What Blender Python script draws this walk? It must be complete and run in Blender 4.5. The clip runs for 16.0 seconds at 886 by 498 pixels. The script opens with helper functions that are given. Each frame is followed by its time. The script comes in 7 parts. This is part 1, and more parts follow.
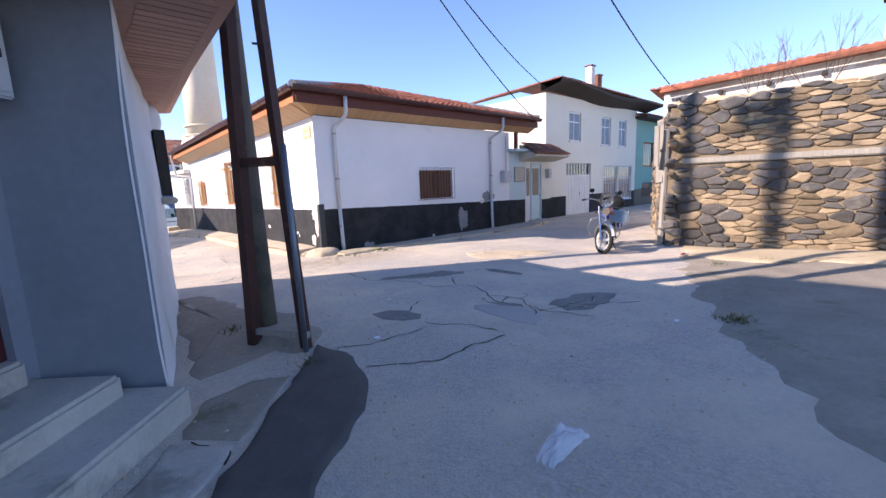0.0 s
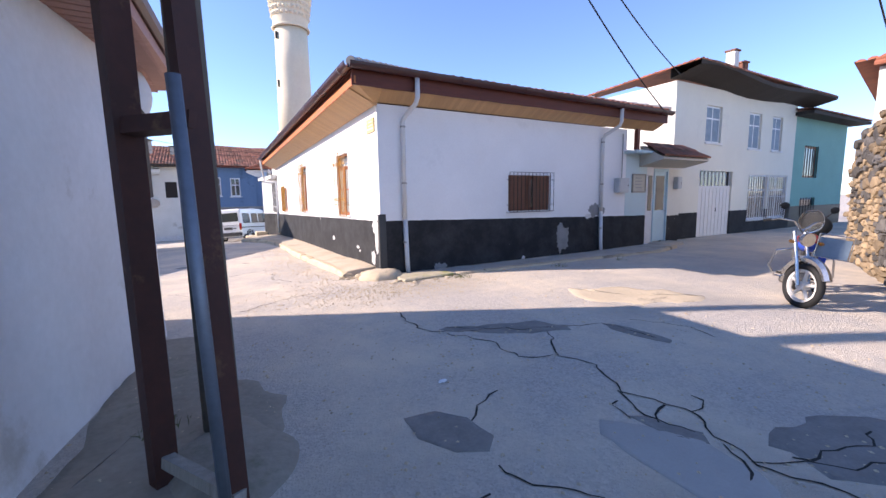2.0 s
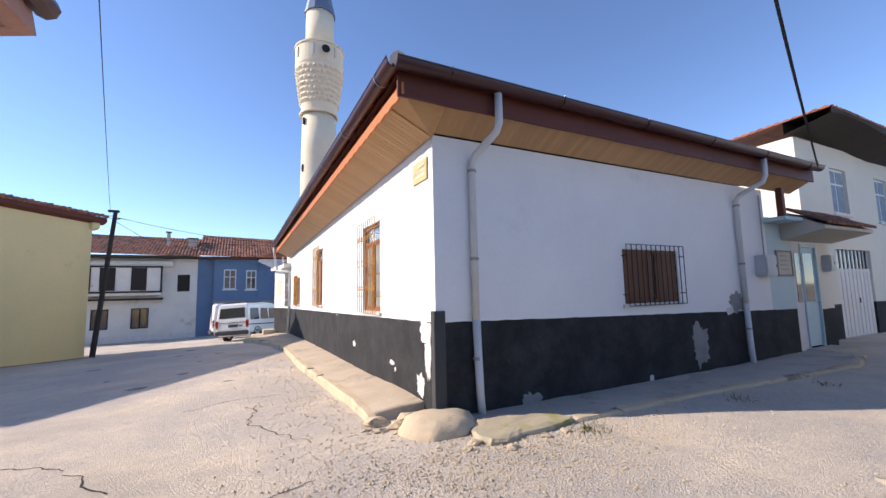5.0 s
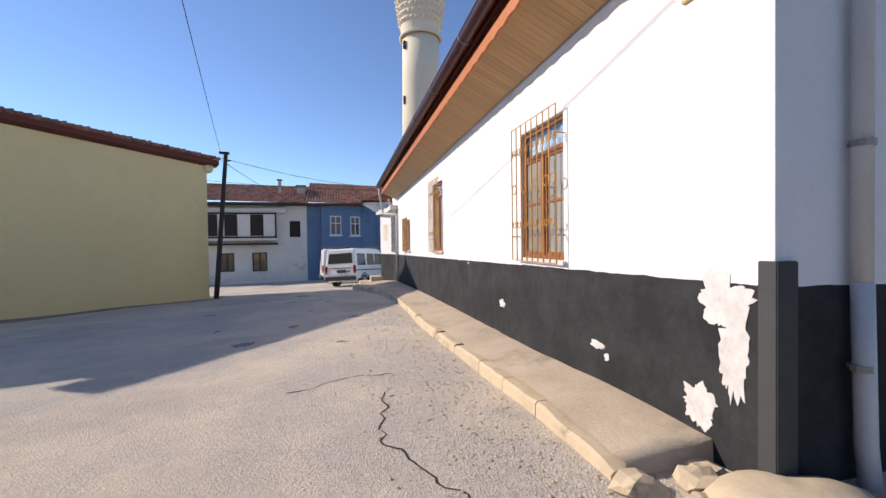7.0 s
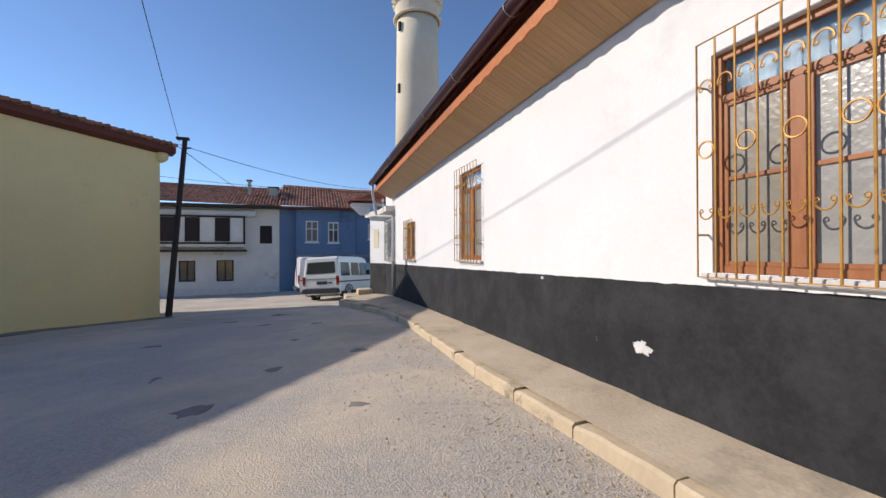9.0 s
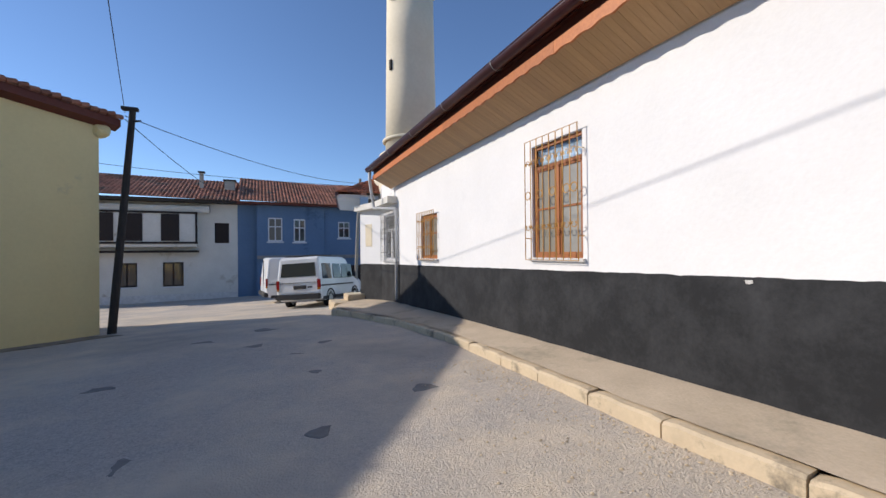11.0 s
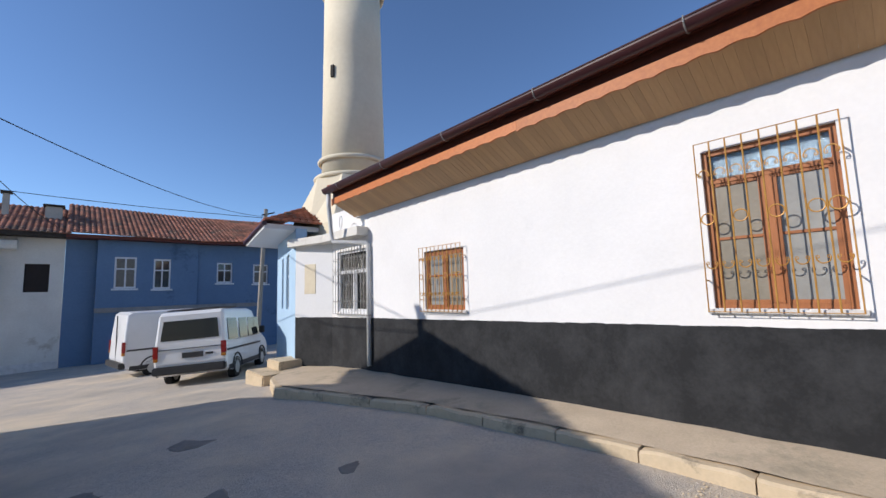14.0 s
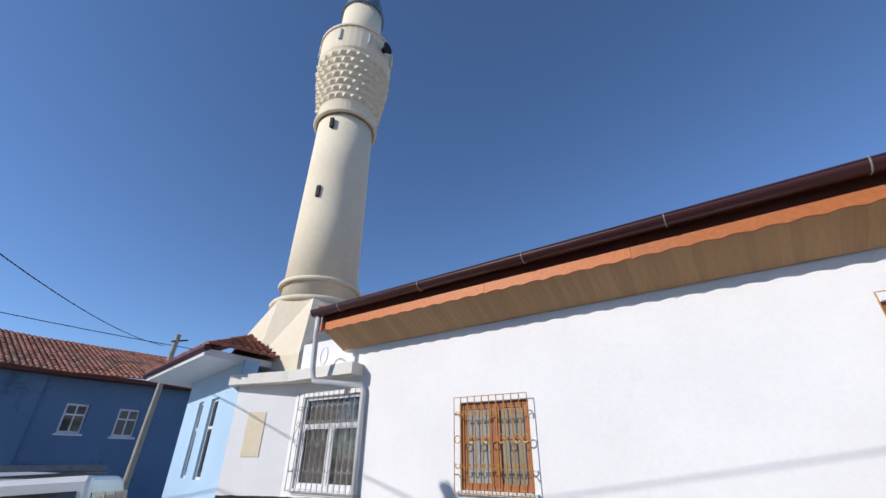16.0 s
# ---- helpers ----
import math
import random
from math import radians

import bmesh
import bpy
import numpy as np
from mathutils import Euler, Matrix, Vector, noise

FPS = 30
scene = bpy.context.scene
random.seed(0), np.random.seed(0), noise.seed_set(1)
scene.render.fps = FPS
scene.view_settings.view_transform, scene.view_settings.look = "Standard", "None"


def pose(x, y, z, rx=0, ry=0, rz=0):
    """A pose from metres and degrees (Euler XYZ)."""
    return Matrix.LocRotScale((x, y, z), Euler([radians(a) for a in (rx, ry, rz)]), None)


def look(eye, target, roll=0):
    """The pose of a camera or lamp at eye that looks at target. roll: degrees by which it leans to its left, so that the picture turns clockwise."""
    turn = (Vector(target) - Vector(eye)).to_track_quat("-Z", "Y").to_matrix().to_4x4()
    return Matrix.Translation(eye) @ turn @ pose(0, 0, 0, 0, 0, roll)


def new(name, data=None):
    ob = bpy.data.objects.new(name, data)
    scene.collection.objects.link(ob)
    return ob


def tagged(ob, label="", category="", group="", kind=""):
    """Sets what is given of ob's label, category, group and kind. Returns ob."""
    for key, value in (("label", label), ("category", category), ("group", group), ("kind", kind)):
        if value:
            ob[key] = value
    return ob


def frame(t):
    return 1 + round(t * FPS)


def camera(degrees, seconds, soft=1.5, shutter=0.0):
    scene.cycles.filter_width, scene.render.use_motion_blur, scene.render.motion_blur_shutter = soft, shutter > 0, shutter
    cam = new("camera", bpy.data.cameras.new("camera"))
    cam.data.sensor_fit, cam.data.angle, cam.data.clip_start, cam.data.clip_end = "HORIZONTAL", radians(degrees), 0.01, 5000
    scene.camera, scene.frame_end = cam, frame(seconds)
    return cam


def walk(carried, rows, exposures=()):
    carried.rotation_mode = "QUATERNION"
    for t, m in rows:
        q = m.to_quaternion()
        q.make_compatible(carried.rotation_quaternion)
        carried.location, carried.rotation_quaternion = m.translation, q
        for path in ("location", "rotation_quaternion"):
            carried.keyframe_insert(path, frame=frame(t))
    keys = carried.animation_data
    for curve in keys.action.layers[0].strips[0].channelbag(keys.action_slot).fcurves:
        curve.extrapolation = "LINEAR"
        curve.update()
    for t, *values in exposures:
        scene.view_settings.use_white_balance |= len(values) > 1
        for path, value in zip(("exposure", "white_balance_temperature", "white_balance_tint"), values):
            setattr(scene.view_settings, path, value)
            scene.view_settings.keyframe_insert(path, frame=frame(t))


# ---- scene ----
import collections

cam = camera(94.9, 16.0)
PATH = [
    (0, (-0.583, -0.348, 1.738), (0.729, 1.129, 1.425), -2.1),
    (0.5, (-0.114, 0.164, 1.736), (1.178, 1.661, 1.431), -1.7),
    (1, (0.405, 0.654, 1.732), (1.622, 2.215, 1.443), -1.4),
    (1.5, (0.781, 1.206, 1.696), (1.889, 2.849, 1.424), -1.2),
    (2, (1.159, 1.738, 1.659), (2.128, 3.470, 1.411), -0.9),
    (2.5, (1.454, 2.315, 1.621), (2.299, 4.119, 1.439), -0.5),
    (3, (1.716, 2.919, 1.601), (2.519, 4.750, 1.543), 0.0),
    (3.2, (1.821, 3.206, 1.591), (2.637, 5.031, 1.618), 0.4),
    (5.3, (2.075, 5.824, 1.573), (2.978, 7.597, 1.78), -1.4),
    (5.5, (2.104, 6.139, 1.52), (2.953, 7.944, 1.666), -1.8),
    (6, (2.071, 6.91, 1.503), (2.776, 8.781, 1.555), -1.7),
    (6.5, (1.977, 7.595, 1.482), (2.554, 9.51, 1.472), -1.3),
    (7, (1.928, 8.336, 1.465), (2.412, 10.277, 1.43), -0.8),
    (7.5, (1.795, 9.061, 1.468), (2.259, 11.006, 1.435), -0.8),
    (8, (1.721, 9.79, 1.457), (2.208, 11.729, 1.436), -0.8),
    (8.5, (1.562, 10.47, 1.43), (2.106, 12.395, 1.429), -0.4),
    (9, (1.425, 11.146, 1.407), (2.04, 13.049, 1.418), -0.2),
    (9.5, (1.2, 11.775, 1.416), (1.877, 13.656, 1.445), 0.4),
    (10, (0.913, 12.327, 1.38), (1.649, 14.186, 1.421), 0.6),
    (10.2, (0.816, 12.607, 1.349), (1.546, 14.469, 1.378), 0.2),
    (12.5, (-0.335, 15.545, 1.389), (0.785, 17.201, 1.437), -1.3),
    (13, (-0.519, 16.246, 1.453), (0.675, 17.848, 1.549), -1.3),
    (13.5, (-0.659, 16.916, 1.489), (0.615, 18.452, 1.625), -2.0),
    (14, (-0.809, 17.595, 1.503), (0.536, 19.060, 1.711), -1.7),
    (14.5, (-0.973, 18.237, 1.528), (0.428, 19.631, 1.837), -0.8),
    (15, (-1.039, 18.995, 1.593), (0.366, 20.307, 2.145), 0.9),
    (15.5, (-1.114, 19.667, 1.611), (0.299, 20.845, 2.396), 1.8),
    (16, (-1.215, 20.358, 1.551), (0.265, 21.343, 2.467), 0.5),
]
walk(cam, [(t, look(eye, target, roll)) for t, eye, target, roll in PATH],
     exposures=[(0, 1.16, 6700, 24), (3.0, 1.1, 6650, 23), (5.5, 0.6, 6800, 18), (7.0, 0.32, 6800, 17), (9.0, 0.06, 6650, 14), (13.5, 0.04, 6400, 13), (14.5, 0.06, 6300, 13), (16.0, 0.0, 6150, 13)])

# ---- light ----
SUN = Vector((-1.0, 0.52, 0.6)).normalized()
sky_world = bpy.data.worlds.new("sky")
scene.world = sky_world
sky_world.use_nodes = True
wn = sky_world.node_tree.nodes
sky = wn.new("ShaderNodeTexSky")
sky.sky_type = "NISHITA"
sky.sun_disc = False
sky.sun_elevation = math.asin(SUN.z)
sky.sun_rotation = math.atan2(SUN.x, SUN.y)
sky.altitude = 1500
sky.air_density, sky.dust_density, sky.ozone_density = 1.0, 0.0, 5.0
wn["Background"].inputs[1].default_value = 0.15
sky_world.node_tree.links.new(sky.outputs[0], wn["Background"].inputs[0])
sun_data = bpy.data.lights.new("sun", "SUN")
sun_data.energy, sun_data.angle, sun_data.color = 4.1, radians(0.53), (1.0, 0.92, 0.8)
sun = new("sun", sun_data)
sun.matrix_world = look((0, 0, 30), (-SUN.x, -SUN.y, 30 - SUN.z))


# ---- materials ----
def mat(name, a, b=None, rough=0.8, grain=18.0, large=1.2, bump=0.15, metal=0.0, spec=0.3, stain=None, stain_amount=0.0, obj_vary=0.0, dist=0.01):
    """Plaster, wood, metal: two colours mixed by noise at two scales, an optional stain, and a fine relief."""
    m = bpy.data.materials.new(name)
    m.use_nodes = True
    n, l = m.node_tree.nodes, m.node_tree.links
    p = n["Principled BSDF"]
    b = b or tuple(c * 0.82 for c in a)
    geo = n.new("ShaderNodeNewGeometry")
    n1, n2 = n.new("ShaderNodeTexNoise"), n.new("ShaderNodeTexNoise")
    n1.inputs["Scale"].default_value, n2.inputs["Scale"].default_value = grain, large
    n1.inputs["Detail"].default_value, n2.inputs["Detail"].default_value = 6, 5
    n2.inputs["Roughness"].default_value = 0.65
    l.new(geo.outputs["Position"], n1.inputs["Vector"])
    l.new(geo.outputs["Position"], n2.inputs["Vector"])
    add = n.new("ShaderNodeMath")
    add.operation = "MULTIPLY_ADD"
    add.inputs[1].default_value = 0.45
    l.new(n1.outputs[0], add.inputs[0])
    l.new(n2.outputs[0], add.inputs[2])
    r = n.new("ShaderNodeMapRange")
    r.inputs[1].default_value, r.inputs[2].default_value = 0.45, 1.0
    l.new(add.outputs[0], r.inputs[0])
    mix = n.new("ShaderNodeMix")
    mix.data_type = "RGBA"
    mix.inputs[6].default_value, mix.inputs[7].default_value = (*a, 1), (*b, 1)
    l.new(r.outputs[0], mix.inputs[0])
    out = mix.outputs[2]
    if stain:
        n3 = n.new("ShaderNodeTexNoise")
        n3.inputs["Scale"].default_value, n3.inputs["Detail"].default_value = large * 0.8, 9
        n3.inputs["Roughness"].default_value = 0.7
        off = n.new("ShaderNodeVectorMath")
        off.inputs[1].default_value = (7.3, 2.1, 4.4)
        l.new(geo.outputs["Position"], off.inputs[0])
        l.new(off.outputs[0], n3.inputs["Vector"])
        r3 = n.new("ShaderNodeMapRange")
        r3.inputs[1].default_value, r3.inputs[2].default_value = 0.66 - 0.2 * stain_amount, 0.72 - 0.1 * stain_amount
        l.new(n3.outputs[0], r3.inputs[0])
        m3 = n.new("ShaderNodeMix")
        m3.data_type = "RGBA"
        m3.inputs[7].default_value = (*stain, 1)
        l.new(r3.outputs[0], m3.inputs[0])
        l.new(out, m3.inputs[6])
        out = m3.outputs[2]
    if obj_vary:
        oi, hsv, mr = n.new("ShaderNodeObjectInfo"), n.new("ShaderNodeHueSaturation"), n.new("ShaderNodeMapRange")
        add2 = n.new("ShaderNodeMath")
        l.new(oi.outputs["Random"], add2.inputs[0])
        l.new(geo.outputs["Random Per Island"], add2.inputs[1])
        fr = n.new("ShaderNodeMath")
        fr.operation = "FRACT"
        l.new(add2.outputs[0], fr.inputs[0])
        mr.inputs[3].default_value, mr.inputs[4].default_value = 1 - obj_vary, 1 + obj_vary
        l.new(fr.outputs[0], mr.inputs[0])
        l.new(mr.outputs[0], hsv.inputs["Value"])
        l.new(out, hsv.inputs["Color"])
        out = hsv.outputs[0]
    l.new(out, p.inputs["Base Color"])
    p.inputs["Roughness"].default_value, p.inputs["Metallic"].default_value = rough, metal
    p.inputs["Specular IOR Level"].default_value = spec
    if bump:
        bp = n.new("ShaderNodeBump")
        bp.inputs["Strength"].default_value, bp.inputs["Distance"].default_value = bump, dist
        l.new(add.outputs[0], bp.inputs["Height"])
        l.new(bp.outputs[0], p.inputs["Normal"])
    return m


def wood(name, a, b, rough=0.55, axis=(1, 12, 12), vary=0.12):
    """Grain stretched along the board's own first axis."""
    m = mat(name, a, b, rough, 14, 2.0, 0.2, obj_vary=vary)
    n, l = m.node_tree.nodes, m.node_tree.links
    tc, mp = n.new("ShaderNodeTexCoord"), n.new("ShaderNodeMapping")
    mp.inputs["Scale"].default_value = axis
    l.new(tc.outputs["Object"], mp.inputs[0])
    for t in [x for x in n if x.type == "TEX_NOISE"]:
        l.new(mp.outputs[0], t.inputs["Vector"])
    return m


def wall_paint(name, white, dado, h0, hx, hy, grain=22.0):
    """White plaster over a painted dark base, whose upper edge falls by hx and hy along x and y from h0."""
    m = mat(name, white, tuple(c * 0.9 for c in white), 0.85, grain, 0.7, 0.5, stain=tuple(c * 0.86 for c in white), stain_amount=0.35)
    n, l = m.node_tree.nodes, m.node_tree.links
    p = n["Principled BSDF"]
    src = p.inputs["Base Color"].links[0].from_socket
    geo = [x for x in n if x.type == "NEW_GEOMETRY"][0]
    dot = n.new("ShaderNodeVectorMath")
    dot.operation = "DOT_PRODUCT"
    dot.inputs[1].default_value = (hx, hy, 1)
    l.new(geo.outputs["Position"], dot.inputs[0])
    wob = n.new("ShaderNodeTexNoise")
    wob.inputs["Scale"].default_value = 5
    l.new(geo.outputs["Position"], wob.inputs["Vector"])
    ma = n.new("ShaderNodeMath")
    ma.operation = "MULTIPLY_ADD"
    ma.inputs[1].default_value = 0.035
    l.new(wob.outputs[0], ma.inputs[0])
    l.new(dot.outputs["Value"], ma.inputs[2])
    lt = n.new("ShaderNodeMath")
    lt.operation = "LESS_THAN"
    lt.inputs[1].default_value = h0
    l.new(ma.outputs[0], lt.inputs[0])
    # small flakes out of the dark coat, more of them low down
    fl = n.new("ShaderNodeTexNoise")
    fl.inputs["Scale"].default_value, fl.inputs["Detail"].default_value = 3.5, 12
    fl.inputs["Roughness"].default_value = 0.72
    l.new(geo.outputs["Position"], fl.inputs["Vector"])
    g = n.new("ShaderNodeMath")
    g.operation = "LESS_THAN"
    g.inputs[1].default_value = 0.705
    l.new(fl.outputs[0], g.inputs[0])
    both = n.new("ShaderNodeMath")
    both.operation = "MULTIPLY"
    l.new(lt.outputs[0], both.inputs[0])
    l.new(g.outputs[0], both.inputs[1])
    dk = n.new("ShaderNodeMix")
    dk.data_type = "RGBA"
    dk.inputs[6].default_value, dk.inputs[7].default_value = (*dado, 1), (*[c * 1.9 + 0.012 for c in dado], 1)
    big = n.new("ShaderNodeTexNoise")
    big.inputs["Scale"].default_value, big.inputs["Detail"].default_value = 1.6, 8
    l.new(geo.outputs["Position"], big.inputs["Vector"])
    big.inputs["Roughness"].default_value = 0.78
    sc = n.new("ShaderNodeMapRange")
    sc.inputs[1].default_value, sc.inputs[2].default_value = 0.42, 0.72
    l.new(big.outputs[0], sc.inputs[0])
    l.new(sc.outputs[0], dk.inputs[0])
    mx = n.new("ShaderNodeMix")
    mx.data_type = "RGBA"
    l.new(both.outputs[0], mx.inputs[0])
    l.new(src, mx.inputs[6])
    l.new(dk.outputs[2], mx.inputs[7])
    l.new(mx.outputs[2], p.inputs["Base Color"])
    return m


def pattern_glass(name, a, b, scale):
    """Obscured glass: small angular cells pressed into the pane."""
    m = mat(name, a, b, 0.28, 5, 2.2, 0.0, spec=0.55)
    n, l = m.node_tree.nodes, m.node_tree.links
    p = n["Principled BSDF"]
    geo = [x for x in n if x.type == "NEW_GEOMETRY"][0]
    vor = n.new("ShaderNodeTexVoronoi")
    vor.distance, vor.feature = "CHEBYCHEV", "F1"
    vor.inputs["Scale"].default_value = scale
    l.new(geo.outputs["Position"], vor.inputs["Vector"])
    bp = n.new("ShaderNodeBump")
    bp.inputs["Strength"].default_value, bp.inputs["Distance"].default_value = 0.22, 0.008
    l.new(vor.outputs["Distance"], bp.inputs["Height"])
    l.new(bp.outputs[0], p.inputs["Normal"])
    return m


M_WALL = wall_paint("white_plaster_dark_base", (0.8, 0.8, 0.8), (0.018, 0.019, 0.021), 1.44, 0.02, 0.015)
M_ANNEX = wall_paint("white_plaster_dark_base_annex", (0.78, 0.79, 0.8), (0.018, 0.019, 0.021), 1.44, 0.02, 0.015)
M_H2 = wall_paint("cream_plaster_dark_base", (0.72, 0.7, 0.62), (0.014, 0.014, 0.016), 0.97, 0.0, 0.0)
M_PLASTER = mat("white_plaster", (0.74, 0.74, 0.74), (0.62, 0.62, 0.61), 0.9, 14, 1.0, 0.45, stain=(0.5, 0.48, 0.44), stain_amount=0.3, dist=0.02)
M_FLAKE = mat("bare_plaster", (0.74, 0.73, 0.72), (0.5, 0.49, 0.47), 0.9, 30, 4, 0.3)
M_GREYPATCH = mat("grey_repair_render", (0.3, 0.3, 0.3), (0.2, 0.2, 0.2), 0.9, 30, 3, 0.3)
M_GREYWALL = mat("grey_painted_plaster", (0.24, 0.26, 0.3), (0.18, 0.195, 0.225), 0.85, 12, 1.2, 0.3, stain=(0.17, 0.17, 0.18), stain_amount=0.2)
M_MAROON = mat("maroon_paint", (0.085, 0.014, 0.016), (0.05, 0.011, 0.012), 0.6, 20, 3, 0.3, stain=(0.14, 0.06, 0.05), stain_amount=0.3)
M_YELLOW = mat("yellow_plaster", (0.8, 0.65, 0.33), (0.71, 0.575, 0.29), 0.9, 12, 0.5, 0.2, stain=(0.55, 0.46, 0.28), stain_amount=0.3)
M_BLUE = mat("blue_plaster", (0.135, 0.22, 0.35), (0.105, 0.175, 0.285), 0.9, 10, 0.6, 0.2, stain=(0.07, 0.12, 0.2), stain_amount=0.3)
M_LBLUE = mat("pale_blue_plaster", (0.42, 0.58, 0.74), (0.36, 0.52, 0.68), 0.9, 14, 0.8, 0.2)
M_GREEN = mat("green_plaster", (0.2, 0.4, 0.36), (0.16, 0.33, 0.3), 0.9, 12, 0.6, 0.2)
M_TEAL = mat("pale_teal_plaster", (0.5, 0.63, 0.65), (0.44, 0.57, 0.6), 0.9, 12, 0.8, 0.2)
M_CREAM = mat("minaret_render", (0.76, 0.68, 0.52), (0.66, 0.58, 0.43), 0.9, 8, 0.5, 0.3, stain=(0.55, 0.5, 0.4), stain_amount=0.2, dist=0.03)
M_SIDE = mat("white_side_plaster", (0.74, 0.72, 0.67), (0.6, 0.58, 0.53), 0.9, 12, 0.7, 0.3, stain=(0.42, 0.37, 0.3), stain_amount=0.35)
M_TILE = mat("clay_tile", (0.4, 0.13, 0.07), (0.22, 0.09, 0.06), 0.85, 12, 1.5, 0.3, stain=(0.13, 0.11, 0.09), stain_amount=0.5, obj_vary=0.3)
M_TILE_OLD = mat("old_clay_tile", (0.4, 0.16, 0.1), (0.24, 0.12, 0.085), 0.9, 9, 1.0, 0.3, stain=(0.12, 0.1, 0.08), stain_amount=0.7, obj_vary=0.35)
M_GUTTER = mat("dark_red_gutter", (0.06, 0.017, 0.018), (0.045, 0.014, 0.015), 0.32, 30, 2, 0.03, spec=0.5)
M_FASCIA = wood("orange_stained_board", (0.55, 0.19, 0.055), (0.4, 0.12, 0.035), 0.5, (1.2, 10, 10))
M_FASCIA_DK = wood("brown_stained_board", (0.14, 0.035, 0.02), (0.09, 0.025, 0.016), 0.55, (1.2, 10, 10))
M_SOFFIT = wood("pine_soffit", (0.5, 0.31, 0.15), (0.41, 0.24, 0.11), 0.45, (2, 14, 14), 0.1)
M_SOFFIT_PINK = wood("pink_soffit", (0.48, 0.27, 0.21), (0.38, 0.2, 0.15), 0.6, (2, 14, 14), 0.12)
M_FRAME = wood("orange_brown_window_wood", (0.4, 0.16, 0.065), (0.29, 0.11, 0.045), 0.45, (10, 10, 1.5))
M_BROWN = wood("brown_shutter_wood", (0.17, 0.075, 0.045), (0.11, 0.05, 0.032), 0.55, (10, 10, 1.5))
M_OLDWOOD = wood("weathered_wood", (0.06, 0.05, 0.042), (0.028, 0.024, 0.022), 0.85, (10, 10, 1))
M_PALEWOOD = wood("grey_weathered_plank", (0.36, 0.33, 0.28), (0.22, 0.2, 0.17), 0.85, (10, 10, 1))
M_GILT = mat("ochre_painted_iron", (0.55, 0.3, 0.07), (0.4, 0.2, 0.05), 0.45, 40, 8, 0.1, metal=0.2, stain=(0.14, 0.06, 0.03), stain_amount=0.4)
M_IRON_GREY = mat("grey_painted_iron", (0.36, 0.36, 0.35), (0.25, 0.24, 0.23), 0.5, 40, 6, 0.1, metal=0.3)
M_IRON_DK = mat("dark_iron", (0.035, 0.028, 0.026), (0.02, 0.018, 0.018), 0.5, 40, 6, 0.1, metal=0.4)
M_STEEL_RED = mat("red_oxide_steel", (0.085, 0.033, 0.025), (0.05, 0.024, 0.02), 0.6, 25, 3, 0.15, metal=0.2, stain=(0.16, 0.09, 0.05), stain_amount=0.35)
M_PIPE = mat("grey_plastic_pipe", (0.62, 0.63, 0.63), (0.52, 0.53, 0.53), 0.45, 30, 2, 0.03)
M_GALV = mat("galvanised_pipe", (0.2, 0.23, 0.27), (0.13, 0.15, 0.18), 0.45, 30, 4, 0.1, metal=0.5)
M_CONC = mat("concrete_pole", (0.17, 0.145, 0.115), (0.11, 0.095, 0.078), 0.9, 25, 1.5, 0.3, stain=(0.06, 0.065, 0.055), stain_amount=0.4)
M_CEMENT = mat("cement", (0.52, 0.48, 0.42), (0.38, 0.35, 0.3), 0.92, 25, 1.6, 0.5, stain=(0.26, 0.24, 0.2), stain_amount=0.5, dist=0.02)
M_PAVE = mat("worn_concrete_pavement", (0.62, 0.51, 0.38), (0.44, 0.36, 0.26), 0.92, 34, 1.3, 0.7, stain=(0.36, 0.31, 0.23), stain_amount=0.6, dist=0.014)
M_MOSSY = mat("mossy_cement", (0.5, 0.43, 0.3), (0.38, 0.33, 0.23), 0.93, 26, 2.2, 0.5, stain=(0.3, 0.3, 0.1), stain_amount=0.75, dist=0.015)
M_KERB = mat("kerb_concrete", (0.64, 0.52, 0.36), (0.48, 0.39, 0.27), 0.92, 22, 2.0, 0.5, stain=(0.2, 0.17, 0.13), stain_amount=0.5, dist=0.02)
M_ASPH_NEW = mat("dark_asphalt_patch", (0.12, 0.11, 0.1), (0.075, 0.07, 0.065), 0.85, 60, 3, 0.6, dist=0.01)
M_SMOOTH = mat("smooth_grey_cement", (0.42, 0.395, 0.36), (0.35, 0.33, 0.3), 0.9, 50, 1.5, 0.2, stain=(0.3, 0.28, 0.26), stain_amount=0.4)
M_STAIN = mat("oily_asphalt", (0.27, 0.25, 0.225), (0.17, 0.155, 0.14), 0.8, 40, 4, 0.6)
M_SOIL = mat("damp_soil", (0.36, 0.31, 0.245), (0.22, 0.19, 0.15), 0.95, 20, 1.5, 0.8, stain=(0.17, 0.165, 0.11), stain_amount=0.5, dist=0.02)
M_DUST = mat("pale_sandy_soil", (0.56, 0.45, 0.3), (0.4, 0.32, 0.21), 0.95, 20, 1.5, 0.7, dist=0.02)
M_CRACK = mat("dark_crack", (0.04, 0.037, 0.033), (0.025, 0.023, 0.02), 0.95, 30, 3, 0.4)
M_WHITE = mat("white_vehicle_paint", (0.78, 0.79, 0.8), (0.7, 0.71, 0.72), 0.25, 4, 0.8, 0.0, spec=0.5)
M_UPVC = mat("white_plastic_frame", (0.75, 0.76, 0.78), (0.68, 0.69, 0.71), 0.4, 6, 1, 0.02)
M_BLACK = mat("black_rubber", (0.02, 0.02, 0.02), (0.012, 0.012, 0.012), 0.75, 30, 4, 0.1)
M_PLASTIC_DK = mat("dark_grey_plastic", (0.05, 0.05, 0.052), (0.035, 0.035, 0.037), 0.55, 30, 4, 0.1)
